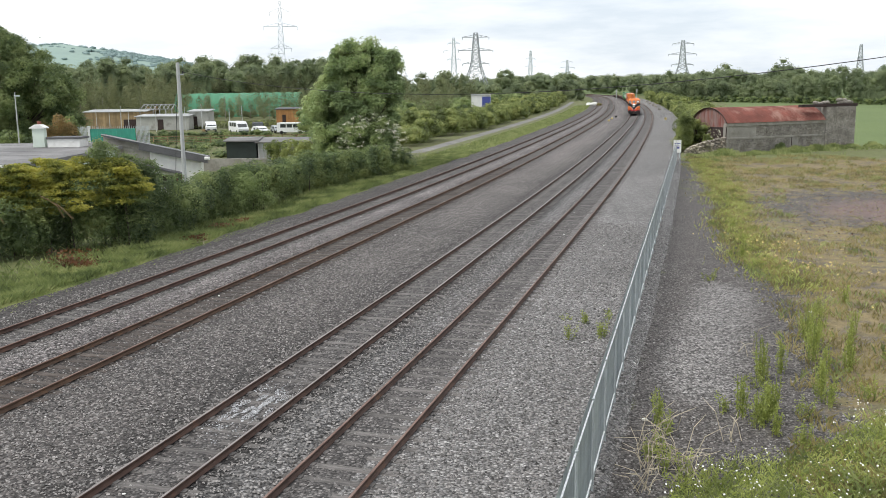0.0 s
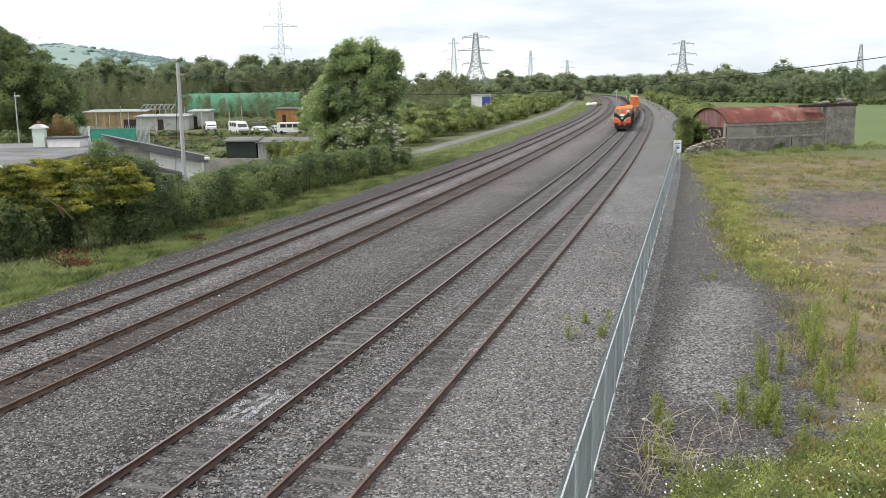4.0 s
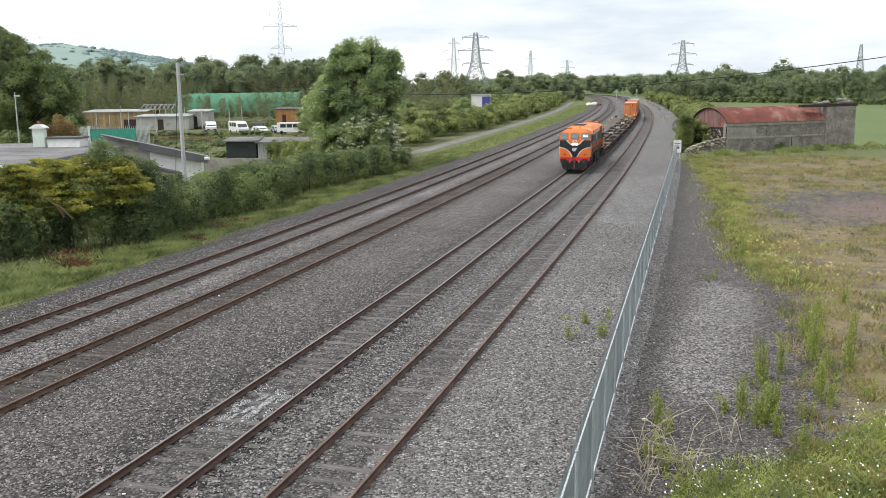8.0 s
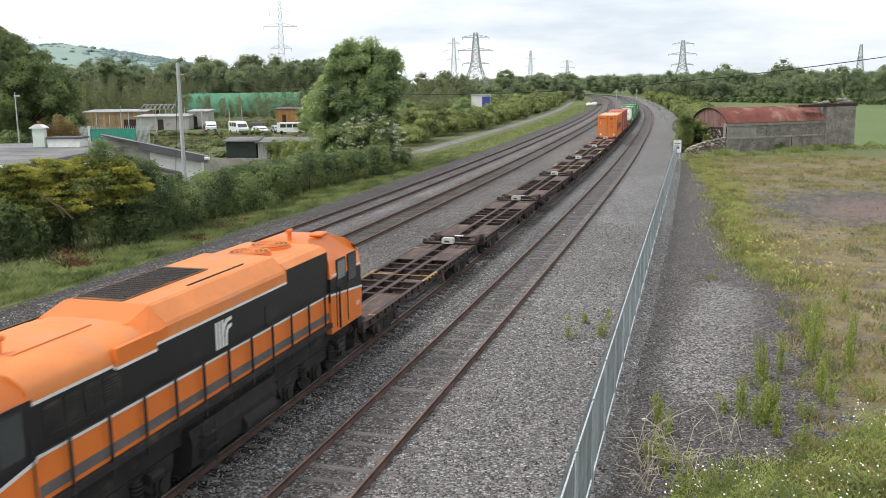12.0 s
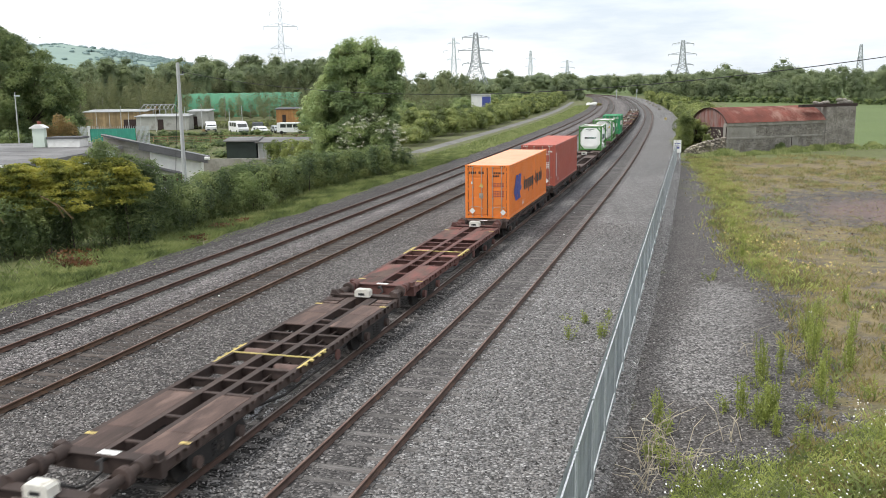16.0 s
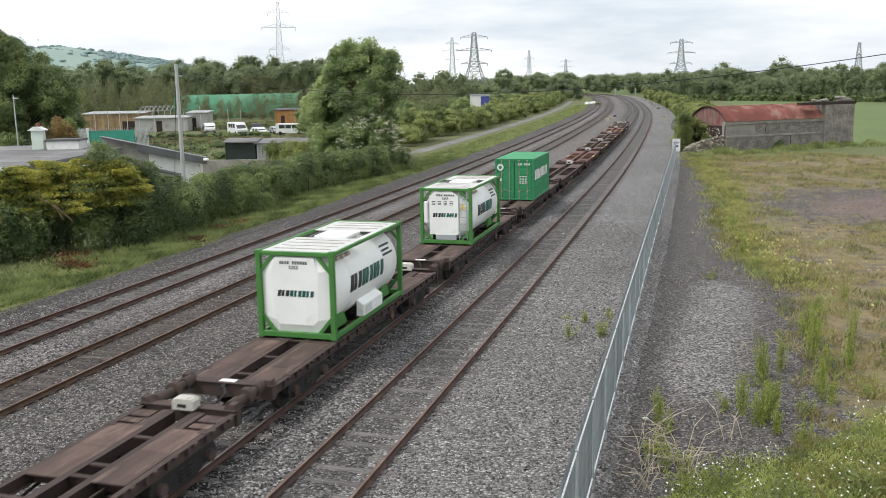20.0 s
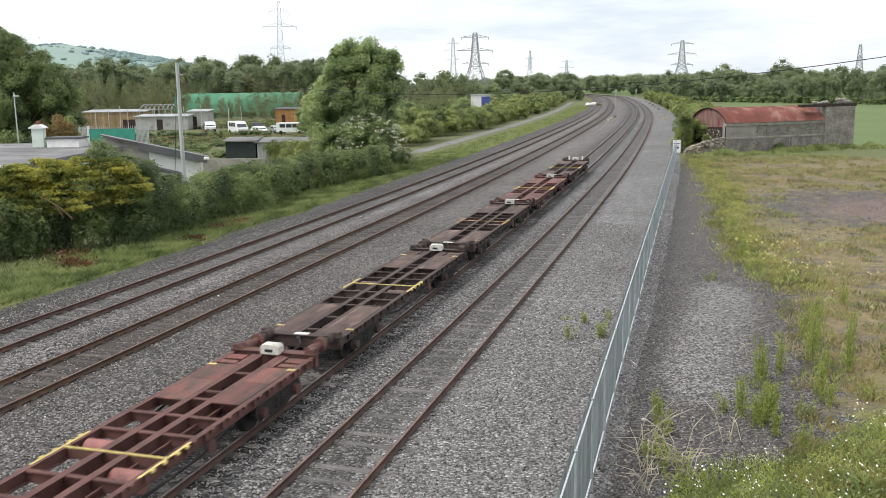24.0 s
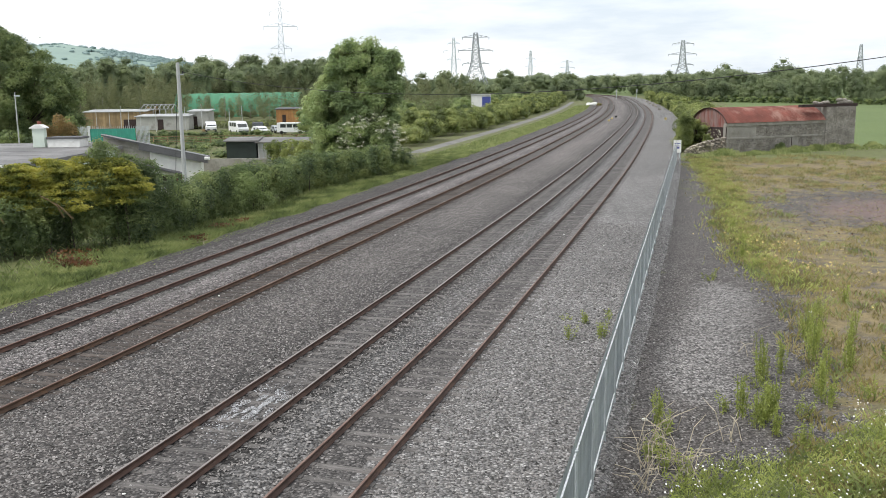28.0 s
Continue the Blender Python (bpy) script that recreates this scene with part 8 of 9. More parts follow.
for cx, cy, r in ((5.78, 26.6, 0.085), (5.35, 25.4, 0.05), (5.1, 22.0, 0.06), (13.6, 32.6, 0.07), (5.6, 22.6, 0.035), (6.1, 28.2, 0.04)):
    bm = bmesh.new()
    bmesh.ops.create_icosphere(bm, subdivisions=2, radius=r)
    for vv in bm.verts:
        vv.co = Vector((vv.co.x * 1.35, vv.co.y * 0.8, vv.co.z * 0.7)) * (1 + 0.35 * noise.noise(vv.co * 14 + Vector((cx, cy, 0))))
    bmesh.ops.translate(bm, verts=bm.verts, vec=(cx, cy, float(height(cx, cy)) + r * 0.4))
    tagged(part("pale_stone", bm, "white"), "pale lump of stone lying on dark grit", "stone")
# white spill on the track bed
pts = []
for i in range(3600):
    s, u = 23.9 + rng.normal(0, 0.85), rng.normal(-0.05, 0.40)
    if abs(u) < 0.72 and noise.noise((s * 1.6, u * 5.0, 2.0)) > 0.0:
        x, y, _ = on_line(s, u)
        pts.append((x, y, BALLAST_Z + 0.018))
stones("white_spill", np.array(pts), rng.uniform(0.012, 0.028, len(pts)), "spill", "white powdery spill on the ballast between rails")

spots = [(rng.uniform(-52, -12), rng.uniform(112, 162), rng.uniform(-0.2, 0.35), rng.uniform(0.7, 2.0)) for i in range(220)]
woods("yard_scrub", spots, 0.2, 110, "leaf_hedge", "low rough scrub and weeds across the yard", core=0.4)

# small pale stones scattered over the ballast
for i in range(30):
    s, u = 17 + 50 * rng.uniform() ** 1.3, rng.uniform(-13.5, 9.0)
    x, y, _ = on_line(s, u)
    if min(abs(abs(u - tu) - 0.835) for tu in TRACKS.values()) < 0.12:
        continue
    r = rng.uniform(0.018, 0.042)
    bm = bmesh.new()
    bmesh.ops.create_icosphere(bm, subdivisions=1, radius=r)
    for vv in bm.verts:
        vv.co = Vector((vv.co.x * 1.3, vv.co.y, vv.co.z * 0.6)) * (1 + rng.normal(0, 0.12))
    bmesh.ops.translate(bm, verts=bm.verts, vec=(float(x), float(y), BALLAST_Z + 0.03))
    tagged(part("pale_stone", bm, "white"), "small pale stone lying on the ballast", "stone", "pale stones on the ballast")
# sticks and a rusty scrap on the verge
for x0, y0, a, ln, m in ((-13.9, 49.4, 0.4, 0.9, "straw"), (-12.9, 48.3, 1.9, 0.6, "straw"), (-13.6, 48.9, 2.6, 0.5, "dock")):
    bm = bmesh.new()
    d = Vector((math.cos(a), math.sin(a), 0.1)) * ln
    o = Vector((x0, y0, float(height(x0, y0)) + 0.16))
    add_tube(bm, o, o + d, 0.03, 0.018, seg=6)
    tagged(part("stick", bm, "straw" if m == "straw" else "bark"), "dry broken stick lying on the verge", "stick")

# ---- lane, hill ----
lane_line = [(-24.0, 108.0), (-15.0, 112.0)] + [tuple(float(q) for q in on_line(d, -24.2)[:2]) for d in range(118, 440, 12)]


def ribbon(name, line, width, z, mat, label):
    pts = path_points(line, 3.0) + [(*line[-1], 0)]
    vs = []
    for i, (x, y, _) in enumerate(pts):
        a, b2 = pts[max(0, i - 1)], pts[min(len(pts) - 1, i + 1)]
        d = Vector((b2[0] - a[0], b2[1] - a[1])).normalized()
        w = width * (0.5 + 0.04 * math.sin(i * 1.7))
        for o in (-w, -w * 0.4, w * 0.4, w):
            vs.append((x + d.y * o, y - d.x * o, z + (0.0 if abs(o) < w else -0.12)))
    i = (np.arange(len(pts) - 1)[:, None] * 4 + np.arange(3)[None, :]).ravel()
    return tagged(part_mesh(name, mesh_of(name, np.array(vs), np.stack([i, i + 1, i + 5, i + 4], 1).ravel(), 4), mat), label, "road", kind="structure")


rng = np.random.default_rng(21)
ribbon("road", lane_line, 2.3, -0.47, "asphalt", "narrow worn grey lane beside the railway")

xs = np.linspace(-2600, -560, 60)
prof = np.interp(xs, [-2600, -2000, -1500, -1283, -1205, -1130, -1035, -927, -845, -700, -560], [70, 125, 158, 159, 149, 139, 124, 106, 88, 50, 0])
vs = []
for j, (yy, k) in enumerate(((2700, 0.0), (2850, 0.45), (3000, 0.85), (3150, 1.0), (3500, 0.7))):
    for i, (x, p) in enumerate(zip(xs, prof)):
        vs.append((x, yy, -2 + p * k + 5 * noise.noise((x * 0.01, j * 1.3, 0)) * k))
i = (np.arange(4)[:, None] * 60 + np.arange(59)[None, :]).ravel()
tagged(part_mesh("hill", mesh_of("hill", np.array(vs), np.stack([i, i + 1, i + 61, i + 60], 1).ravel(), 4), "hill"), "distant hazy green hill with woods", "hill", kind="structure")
blobs = []
for k in range(1500):
    x = rng.uniform(-1700, -620)
    p = float(np.interp(x, xs, prof))
    if x > -1120:  # the long wood on the falling ridge
        f = 1.0 - abs(rng.normal(0, 0.16)) if k % 3 else rng.uniform(0.3, 0.9)
    else:  # hedgerow trees over the fields
        f = float(rng.choice([0.55, 0.72, 0.86, 1.0], p=[0.2, 0.2, 0.2, 0.4])) + rng.normal(0, 0.015)
        if rng.uniform() < 0.86:
            continue
    r = rng.uniform(4.0, 7.5)
    g = float(np.interp(f, [0, 0.333, 0.667, 1.0], [0.0, 0.45, 0.85, 1.0]))
    blobs.append((x, 2700 + 450 * f, -2 + p * g + r * 0.2, r * 1.7, r, r * 0.75))
tagged(part_mesh("hill_woods", crown_mesh("hill_woods", rng, blobs, 9000, 1.8, core=0.95, stray=0.1), "hill_wood"), "distant hill trees tinted blue-green for haze", "woodland", kind="stuff")

# ---- palisade fence along the railway ----
FD = Vector((0.278, 1.0, 0)).normalized()
FN = Vector((FD.y, -FD.x, 0))
F0 = Vector((fence_x(9.75), 9.75, 0))
ang = -math.degrees(math.atan2(FD.x, FD.y))
fence = empty("palisade_fence", pose(F0.x, F0.y, GROUND_Z, 0, 0, ang))
bm = bmesh.new()
o = [(-0.034, 0.05), (-0.020, 0.05), (0.0, 0.05), (0.020, 0.05), (0.034, 0.05), (0.034, 2.27), (0.0, 2.42), (-0.034, 2.27)]
W = [(-0.034, -0.018), (-0.014, 0.0), (0.014, 0.0), (0.034, -0.018)]
for (a0, b0), (a1, b1) in zip(W, W[1:]):
    top0, top1 = 2.42 - abs(a0) * 4.4, 2.42 - abs(a1) * 4.4
    vs = [bm.verts.new(q) for q in ((b0, a0, 0.05), (b1, a1, 0.05), (b1, a1, top1), (b0, a0, top0))]
    bm.faces.new(vs)
bmesh.ops.solidify(bm, geom=bm.faces[:], thickness=0.003)
pale_me = bpy.data.meshes.new("pale")
bm.to_mesh(pale_me)
bm.free()
pale_me.materials.append(M["galv"])
pv = np.array([v.co[:] for v in pale_me.vertices])
pf = [list(p.vertices) for p in pale_me.polygons]
BAY = 2.75 / 1.0
n_bays = 34
rest_v, rest_f, count = [], [], 0
for b in range(n_bays):
    y0 = b * BAY
    jog = 0.05 * math.sin(b * 1.9) + 0.03 * math.sin(b * 0.7)
    post = part("post", boxes((0.004, 0.05, y0 - 0.04, y0 + 0.04, -0.3, 2.15), (-0.05, 0.055, y0 - 0.03, y0 + 0.03, 2.135, 2.145)), "galv", fence)
    for z in (0.42, 2.13):
        part("rail", boxes((0.002, 0.034, y0 + 0.07, y0 + BAY - 0.07, z - 0.006, z), (0.002, 0.008, y0 + 0.06, y0 + BAY - 0.06, z - 0.04, z - 0.006)), "galv_light", fence, "fence rail with its highlight in the zinc's tone")
    for k in range(17):
        y = y0 + 0.08 + k * (BAY / 17.2)
        jx = rng.normal(0, 0.002)
        if count < 300:
            ob = new("pale", pale_me)
            ob.parent = fence
            ob.location = (jx, y, rng.normal(0, 0.006))
        else:
            m = len(rest_v) * len(pv)
            rest_v.append(pv + np.array([jx, y, 0]))
            rest_f += [[q + m for q in fc] for fc in pf]
        count += 1
me = bpy.data.meshes.new("far_pales")
me.from_pydata([tuple(v) for v in np.concatenate(rest_v)], [], rest_f)
tagged(part_mesh("far_pales", me, "galv", fence), kind="stuff")
tagged(fence, "long grey galvanised steel palisade fence beside the ballast", "fence")
sg = empty("notice_board", pose(26.0, 100.4, GROUND_Z, 0, 0, ang + 8))
part("board", boxes((-0.42, 0.42, -0.02, 0.0, 0.75, 2.15), bevel=0.004), "white", sg, "white notice board")
part("board_post", boxes((-0.30, -0.24, 0.0, 0.06, -0.2, 2.1), (0.24, 0.30, 0.0, 0.06, -0.2, 2.1)), "galv", sg)
part("writing_bar", boxes((-0.3, 0.3, -0.026, -0.02, 1.72, 1.80), (-0.3, 0.2, -0.026, -0.02, 1.55, 1.61), (-0.2, 0.22, -0.026, -0.02, 1.2, 1.42)), "ink_blue", sg)
tagged(sg, "white notice board with blue bars at the fence end", "sign")

# ---- old barn ----
barn = empty("barn", pose(33.6, 107.7, GROUND_Z, 0, 0, math.degrees(math.atan2(0.404, 0.915))))
BL, BDp, EH = 15.6, 6.0, 3.62


def arc(n, w, rise, z0, y0):
    """Points (y, z) of a shallow round roof of width w."""
    R = (w * w / 4 + rise * rise) / (2 * rise)
    a = math.asin(w / 2 / R)
    return [(y0 + w / 2 - R * math.sin(a - 2 * a * i / n), z0 + R * math.cos(a - 2 * a * i / n) - (R - rise)) for i in range(n + 1)]


part("front_wall", boxes((0.30, BL, 0, 0.45, -0.3, 1.62)), "mortar", barn, "rubble stone lower wall")
part("upper_wall", boxes((0.30, BL, 0.03, 0.42, 1.84, EH - 0.45)), "render", barn, "patched grey upper wall")
part("string_course", boxes((0.25, BL + 0.3, -0.10, 0.45, 1.62, 1.84), bevel=0.02), "render", barn, "pale concrete ledge along the wall")
part("eaves_beam", boxes((0.0, BL + 0.35, -0.12, 0.45, EH - 0.45, EH - 0.06), bevel=0.02), "render", barn, "pale concrete eaves beam")
part("corner_post", boxes((-0.08, 0.30, -0.05, 0.42, -0.3, EH - 0.2)), "render", barn)
part("post_joint", boxes((-0.085, 0.02, -0.06, 0.0, 0.0, EH - 0.5)), "dark_void", barn)
part("back_wall", boxes((0, BL, BDp - 0.4, BDp, -0.3, EH)), "mortar", barn)
part("gable_wall", boxes((BL - 0.4, BL, 0.45, BDp - 0.4, -0.3, EH)), "mortar", barn)
# A dark sheet stands in for the shade inside the barn.
part("interior_shade_sheet", boxes((0.9, 1.0, 0.45, BDp - 0.4, -0.3, EH - 0.05)), "dark_void", barn, "dark sheet coloured as the interior's shade")
rf = arc(22, BDp + 0.5, 1.75, EH - 0.05, -0.25)
bm = bmesh.new()
N = 150
rows = []
for i in range(N + 1):
    x = -0.15 + (BL + 0.0) * i / N
    d = 0.022 * math.sin(i * math.pi)
    d = 0.02 if i % 2 else -0.02
    rows.append([bm.verts.new((x, y, z + d)) for y, z in rf])
for a, b2 in zip(rows, rows[1:]):
    for j in range(len(rf) - 1):
        bm.faces.new((a[j], a[j + 1], b2[j + 1], b2[j]))
part("roof", bm, "rust_roof", barn, "rusty red corrugated iron barrel roof")
gb = [(y, z - 0.05) for y, z in rf]
bm = bmesh.new()
n_sheet = 9
for i in range(n_sheet):
    y0, y1 = 0.0 + BDp * i / n_sheet, 0.0 + BDp * (i + 0.97) / n_sheet
    za, zb = (float(np.interp(y, [q[0] for q in gb], [q[1] for q in gb])) for y in (y0, y1))
    part("gable_sheet", prism([(y0, EH - 0.55), (y1, EH - 0.55), (y1, zb), (y0, za)], "x", 0.02 + 0.02 * (i % 2), 0.05 + 0.02 * (i % 2)), "pale_iron", barn, "flaking gable sheet")
bm.free()
part("roof_edge", tubes([((-0.17, y0, z0), (-0.17, y1, z1), 0.05) for (y0, z0), (y1, z1) in zip(rf, rf[1:])], 5), "dark_void", barn)
part("gable_sheet", boxes((0.0, 0.03, 0.45, BDp - 0.4, 1.0, EH - 0.56)), "dark_void", barn, "dark brown sheet across the gable")
part("doorway", boxes((10.3, 11.2, -0.012, 0.02, 0.1, 1.55)), "render", barn, "blocked doorway")
part("doorway", boxes((13.5, 14.5, -0.012, 0.02, 0.2, 1.5)), "render", barn, "blocked doorway")
part("wall_joint", boxes((10.2, 10.3, -0.02, 0.02, 0.4, 1.6), (6.2, 6.26, 0.0, 0.03, 1.9, EH - 0.5)), "dark_void", barn)
tagged(barn, "old stone barn with a rusty barrel-vaulted iron roof", "barn")
# rubble courses on the barn front and the taller wall
def stone_face(parent, x0, x1, z0, z1, y, size, name, prob=1.0):
    bm = bmesh.new()
    z = z0
    while z < z1 - 0.05:
        h = min(size * rng.uniform(0.4, 0.75), z1 - z)
        x = x0
        while x < x1 - 0.05:
            w = min(size * rng.uniform(0.6, 1.5), x1 - x)
            if rng.uniform() < prob and w > 0.08:
                add_box(bm, x + 0.012, x + w - 0.012, y - rng.uniform(0.01, 0.06), y + 0.03, z + 0.012, z + h - 0.012)
            x += w
        z += h
    ob = part(name, bm, "stone", parent, "rough stone facing")
    ob["kind"] = "stuff"
    return ob


stone_face(barn, 0.32, 9.9, -0.1, 1.60, 0.0, 0.26, "stone_facing", 0.88)
stone_face(barn, 11.3, BL, -0.1, 1.60, 0.0, 0.26, "stone_facing", 0.8)
stone_face(barn, 4.6, BL, 1.86, EH - 0.47, 0.03, 0.26, "stone_facing", 0.85)
ruin = empty("ruined_wall", pose(33.6 + 0.915 * 16.2, 107.7 + 0.404 * 16.2, GROUND_Z, 0, 0, math.degrees(math.atan2(0.404, 0.915))))
part("wall", boxes((-0.6, 4.4, -0.1, 0.5, -0.3, 5.15), (3.9, 4.4, 0.5, 5.6, -0.3, 5.1), (0, 4.4, 5.1, 5.6, -0.3, 5.1)), "mortar", ruin, "tall rubble stone wall")
stone_face(ruin, -0.6, 4.4, -0.1, 5.1, -0.1, 0.28, "stone_facing", 0.88)
part("lintel", boxes((-4.6, 4.6, -0.14, 0.6, 5.16, 5.5), bevel=0.02), "dark_void", ruin, "dark rusty lintel beam on the wall top")
part("streak", boxes((0.9, 1.0, -0.17, -0.1, 3.2, 5.1), (3.3, 3.42, -0.17, -0.1, 3.5, 5.1)), "render", ruin, "pale mortar streak")
for k in range(16):
    x = (1.7 + (k % 7) * 0.36) if k < 11 else (-2.2 + (k - 11) * 0.5)
    z = 5.5 + 0.32 * (k // 7 if k < 11 else 0)
    r = rng.uniform(0.2, 0.34)
    bm = bmesh.new()
    bmesh.ops.create_icosphere(bm, subdivisions=1, radius=r)
    for vv in bm.verts:
        vv.co = Vector((vv.co.x * 1.3, vv.co.y, vv.co.z * 0.8)) * (1 + 0.3 * noise.noise(vv.co * 9 + Vector((k, 0, 0))))
    bmesh.ops.translate(bm, verts=bm.verts, vec=(x, 0.25, z + r * 0.6))
    part("loose_stone", bm, "stone", ruin)
tagged(ruin, "tall ruined stone wall with loose stones on top", "ruin")
rub = empty("rubble_wall", pose(33.5, 107.5, GROUND_Z, 0, 0, 180 - 4))
bm = bmesh.new()
for k in range(950):
    f = rng.uniform()
    x, top = 4.6 * f, 1.6 * (1 - f) ** 0.6 + 0.40
    z, r = rng.uniform(0, top), rng.uniform(0.05, 0.115)
    q = Matrix.Translation((x, rng.uniform(-0.35, 0.35), z)) @ Euler(rng.uniform(-0.6, 0.6, 3)).to_matrix().to_4x4()
    add_box(bm, -r * 1.3, r * 1.3, -r, r, -r * 0.6, r * 0.6, m=q)
ob = part("stones", bm, "rubble", rub, "tumbled stones")
ob["kind"] = "stuff"
tagged(rub, "tumbled rubble stone wall at the barn corner", "wall")
p = unit(rng.normal(size=(34, 3))) * np.array([0.8, 0.7, 0.5]) + np.array([31.9, 106.8, 2.1])
v, f = leaf_arrays(rng, p, rng.normal(size=(34, 3)) + np.array([0, -1.0, 0.6]), 0.065, 0.9)
tagged(part_mesh("blossom", mesh_of("blossom", v, f, 4), "blossom"), "pale elder blossom at the barn corner", "blossom", kind="stuff")
hedge("bush", [(31.6, 108.6), (33.0, 109.0)], [2.9, 2.6], 1.2, 0.18, 1200, "leaf_bright", "elder bush growing in the barn corner", category="bush")
hedge("bush", [(41.2, 110.7), (41.9, 111.0)], [1.2, 1.1], 0.9, 0.14, 700, "leaf_hedge", "small dark bush at the barn wall", category="bush")

# ---- pole and cable ----
pole = empty("utility_pole", pose(-17.05, 60.0, -0.5))
bm = bmesh.new()
add_tube(bm, (0, 0, -0.3), (0, 0, 10.3), 0.15, 0.11, seg=14)
part("shaft", bm, "pole_wood", pole, smooth=True)
part("bracket", boxes((0.0, 0.34, -0.05, 0.05, 9.50, 9.58)), "galv", pole)
part("insulator", tubes([((0.3, 0, 9.58), (0.3, 0, 9.74), 0.045)], 8), "ink_black", pole)
part("stay_wire", tubes([((-0.1, 0.1, 9.5), (-0.75, 0.3, 2.0), 0.018)], 5), "wire", pole)
tagged(pole, "tall silver-grey utility pole behind the hedge", "pole")
bm = bent_tube([(-16.75 + 41.75 * f, 60 - 35 * f, 9.18 - 7.3 * f + 9.0 * f * f) for f in np.linspace(0, 1.05, 61)], 0.016)
tagged(part("overhead_cable", bm, "wire"), "thin black cable sagging across the railway", "cable")
bm = bmesh.new()
add_tube(bm, (0, 0, -0.3), (0, 0, 8.4), 0.09, 0.07, seg=8)
lp = empty("lamp_post", pose(-50.0, 108.0, -0.5))
part("shaft", bm, "pole_wood", lp)
part("lamp_head", boxes((-0.1, 0.55, -0.12, 0.12, 7.9, 8.05), bevel=0.03), "galv", lp)
tagged(lp, "thin grey lamp post near the bungalow", "lamp post")

# ---- pylons ----
def pylon(x, y, H, spread, mat, label, turn=0.0, thick=0.26, arms=((0.54, 0.205), (0.74, 0.265), (0.935, 0.205)), base=0.225, waist=0.066):
    t = empty("pylon", pose(x, y, -0.5, 0, 0, turn))
    hw = lambda f: H * (base + (waist - base) * f / 0.54 if f < 0.54 else waist - waist * 0.6 * (f - 0.54) / 0.46)
    lv = [0, 0.16, 0.30, 0.42, 0.50, 0.57, 0.64, 0.71, 0.78, 0.85, 0.92, 1.0]
    rows = []
    for a, b2 in zip(lv, lv[1:]):
        for sx, sy in ((-1, -1), (1, -1), (1, 1), (-1, 1)):
            p0 = (sx * hw(a), sy * hw(a), a * H)
            p1 = (sx * hw(b2), sy * hw(b2), b2 * H)
            rows.append((p0, p1, thick))
            tx, ty = (sx, -sy) if sx == sy else (-sx, sy)
            rows.append((p0, (tx * hw(b2), ty * hw(b2), b2 * H), thick * 0.55))
            rows.append(((tx * hw(a), ty * hw(a), a * H), p1, thick * 0.55))
            rows.append((p1, (tx * hw(b2), ty * hw(b2), b2 * H), thick * 0.5))
    part("tower", tubes(rows, 4), mat, t, "lattice steel tower")
    for f, w in arms:
        for sx in (-1, 1):
            tip = (sx * H * w, 0, f * H)
            rw = [((sx * hw(f), sy * hw(f), f * H), tip, thick * 0.7) for sy in (-1, 1)] + [((sx * hw(f), 0, f * H + H * 0.035), tip, thick * 0.7)]
            for q in (0.33, 0.66):
                xx = sx * (hw(f) * (1 - q) + H * w * q)
                rw.append(((xx, 0, f * H), (xx, 0, f * H + H * 0.035 * (1 - q)), thick * 0.5))
            rw.append((tip, (tip[0], 0, f * H - H * 0.035), thick * 0.8))
            part("cross_arm", tubes(rw, 4), mat, t, "lattice cross arm")
    return tagged(t, label, "pylon", "power line pylons")


pylon(19.6, 515, 36.5, 0, "pylon", "tall grey lattice electricity pylon beyond the lane", 8)
pylon(183, 700, 39.0, 0, "pylon", "tall grey lattice electricity pylon beyond the woods", -8, 0.32)
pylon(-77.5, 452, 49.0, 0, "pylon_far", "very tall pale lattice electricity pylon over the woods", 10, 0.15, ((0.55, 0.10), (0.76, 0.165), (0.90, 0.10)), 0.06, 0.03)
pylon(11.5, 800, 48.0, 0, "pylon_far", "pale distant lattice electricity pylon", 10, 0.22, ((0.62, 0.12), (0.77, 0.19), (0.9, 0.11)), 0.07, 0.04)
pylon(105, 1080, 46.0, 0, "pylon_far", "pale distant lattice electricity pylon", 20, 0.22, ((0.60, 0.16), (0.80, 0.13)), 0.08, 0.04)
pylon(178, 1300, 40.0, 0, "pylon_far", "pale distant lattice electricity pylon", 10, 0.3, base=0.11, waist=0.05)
pylon(363, 800, 38.0, 0, "pylon", "pale distant lattice electricity pylon beyond the field", 58, 0.30, ((0.72, 0.16), (0.94, 0.15)), 0.14, 0.06)

# ---- houses and yard on the left ----
bung = empty("bungalow", pose(-36.0, 66.0, -0.5))
part("wall", boxes((-10, 10.6, -11, 5.2, 0, 4.05), (-10, 8.4, 5.2, 10.1, 0, 4.05)), "mint", bung, "pale rendered wall")
rf_ob = part("roof", boxes((-10.3, 11.0, -11.3, 5.5, 4.05, 4.28), (-10.3, 8.7, 5.5, 10.4, 4.05, 4.28)), "roof_felt", bung, "flat grey felt roof, damp and patched")
part("roof_seam", boxes(*[(-10.2, 10.9 if y < 5 else 8.6, y, y + 0.05, 4.281, 4.287) for y in (-8, -4, 0, 4, 7.6)]), "slate", rf_ob)
part("fascia", boxes((-10.35, 11.05, -11.40, -11.3, 3.9, 4.26)), "white", bung)
ch = part("chimney", boxes((4.46, 5.36, 4.4, 4.95, 4.28, 5.74), bevel=0.02), "mint", bung, "pale mint chimney")
part("chimney_cap", prism([(4.30, 5.74), (5.52, 5.74), (5.52, 5.80), (5.1, 6.04), (4.72, 6.04), (4.30, 5.80)], "y", 4.28, 5.07), "white", ch)
bm = bmesh.new()
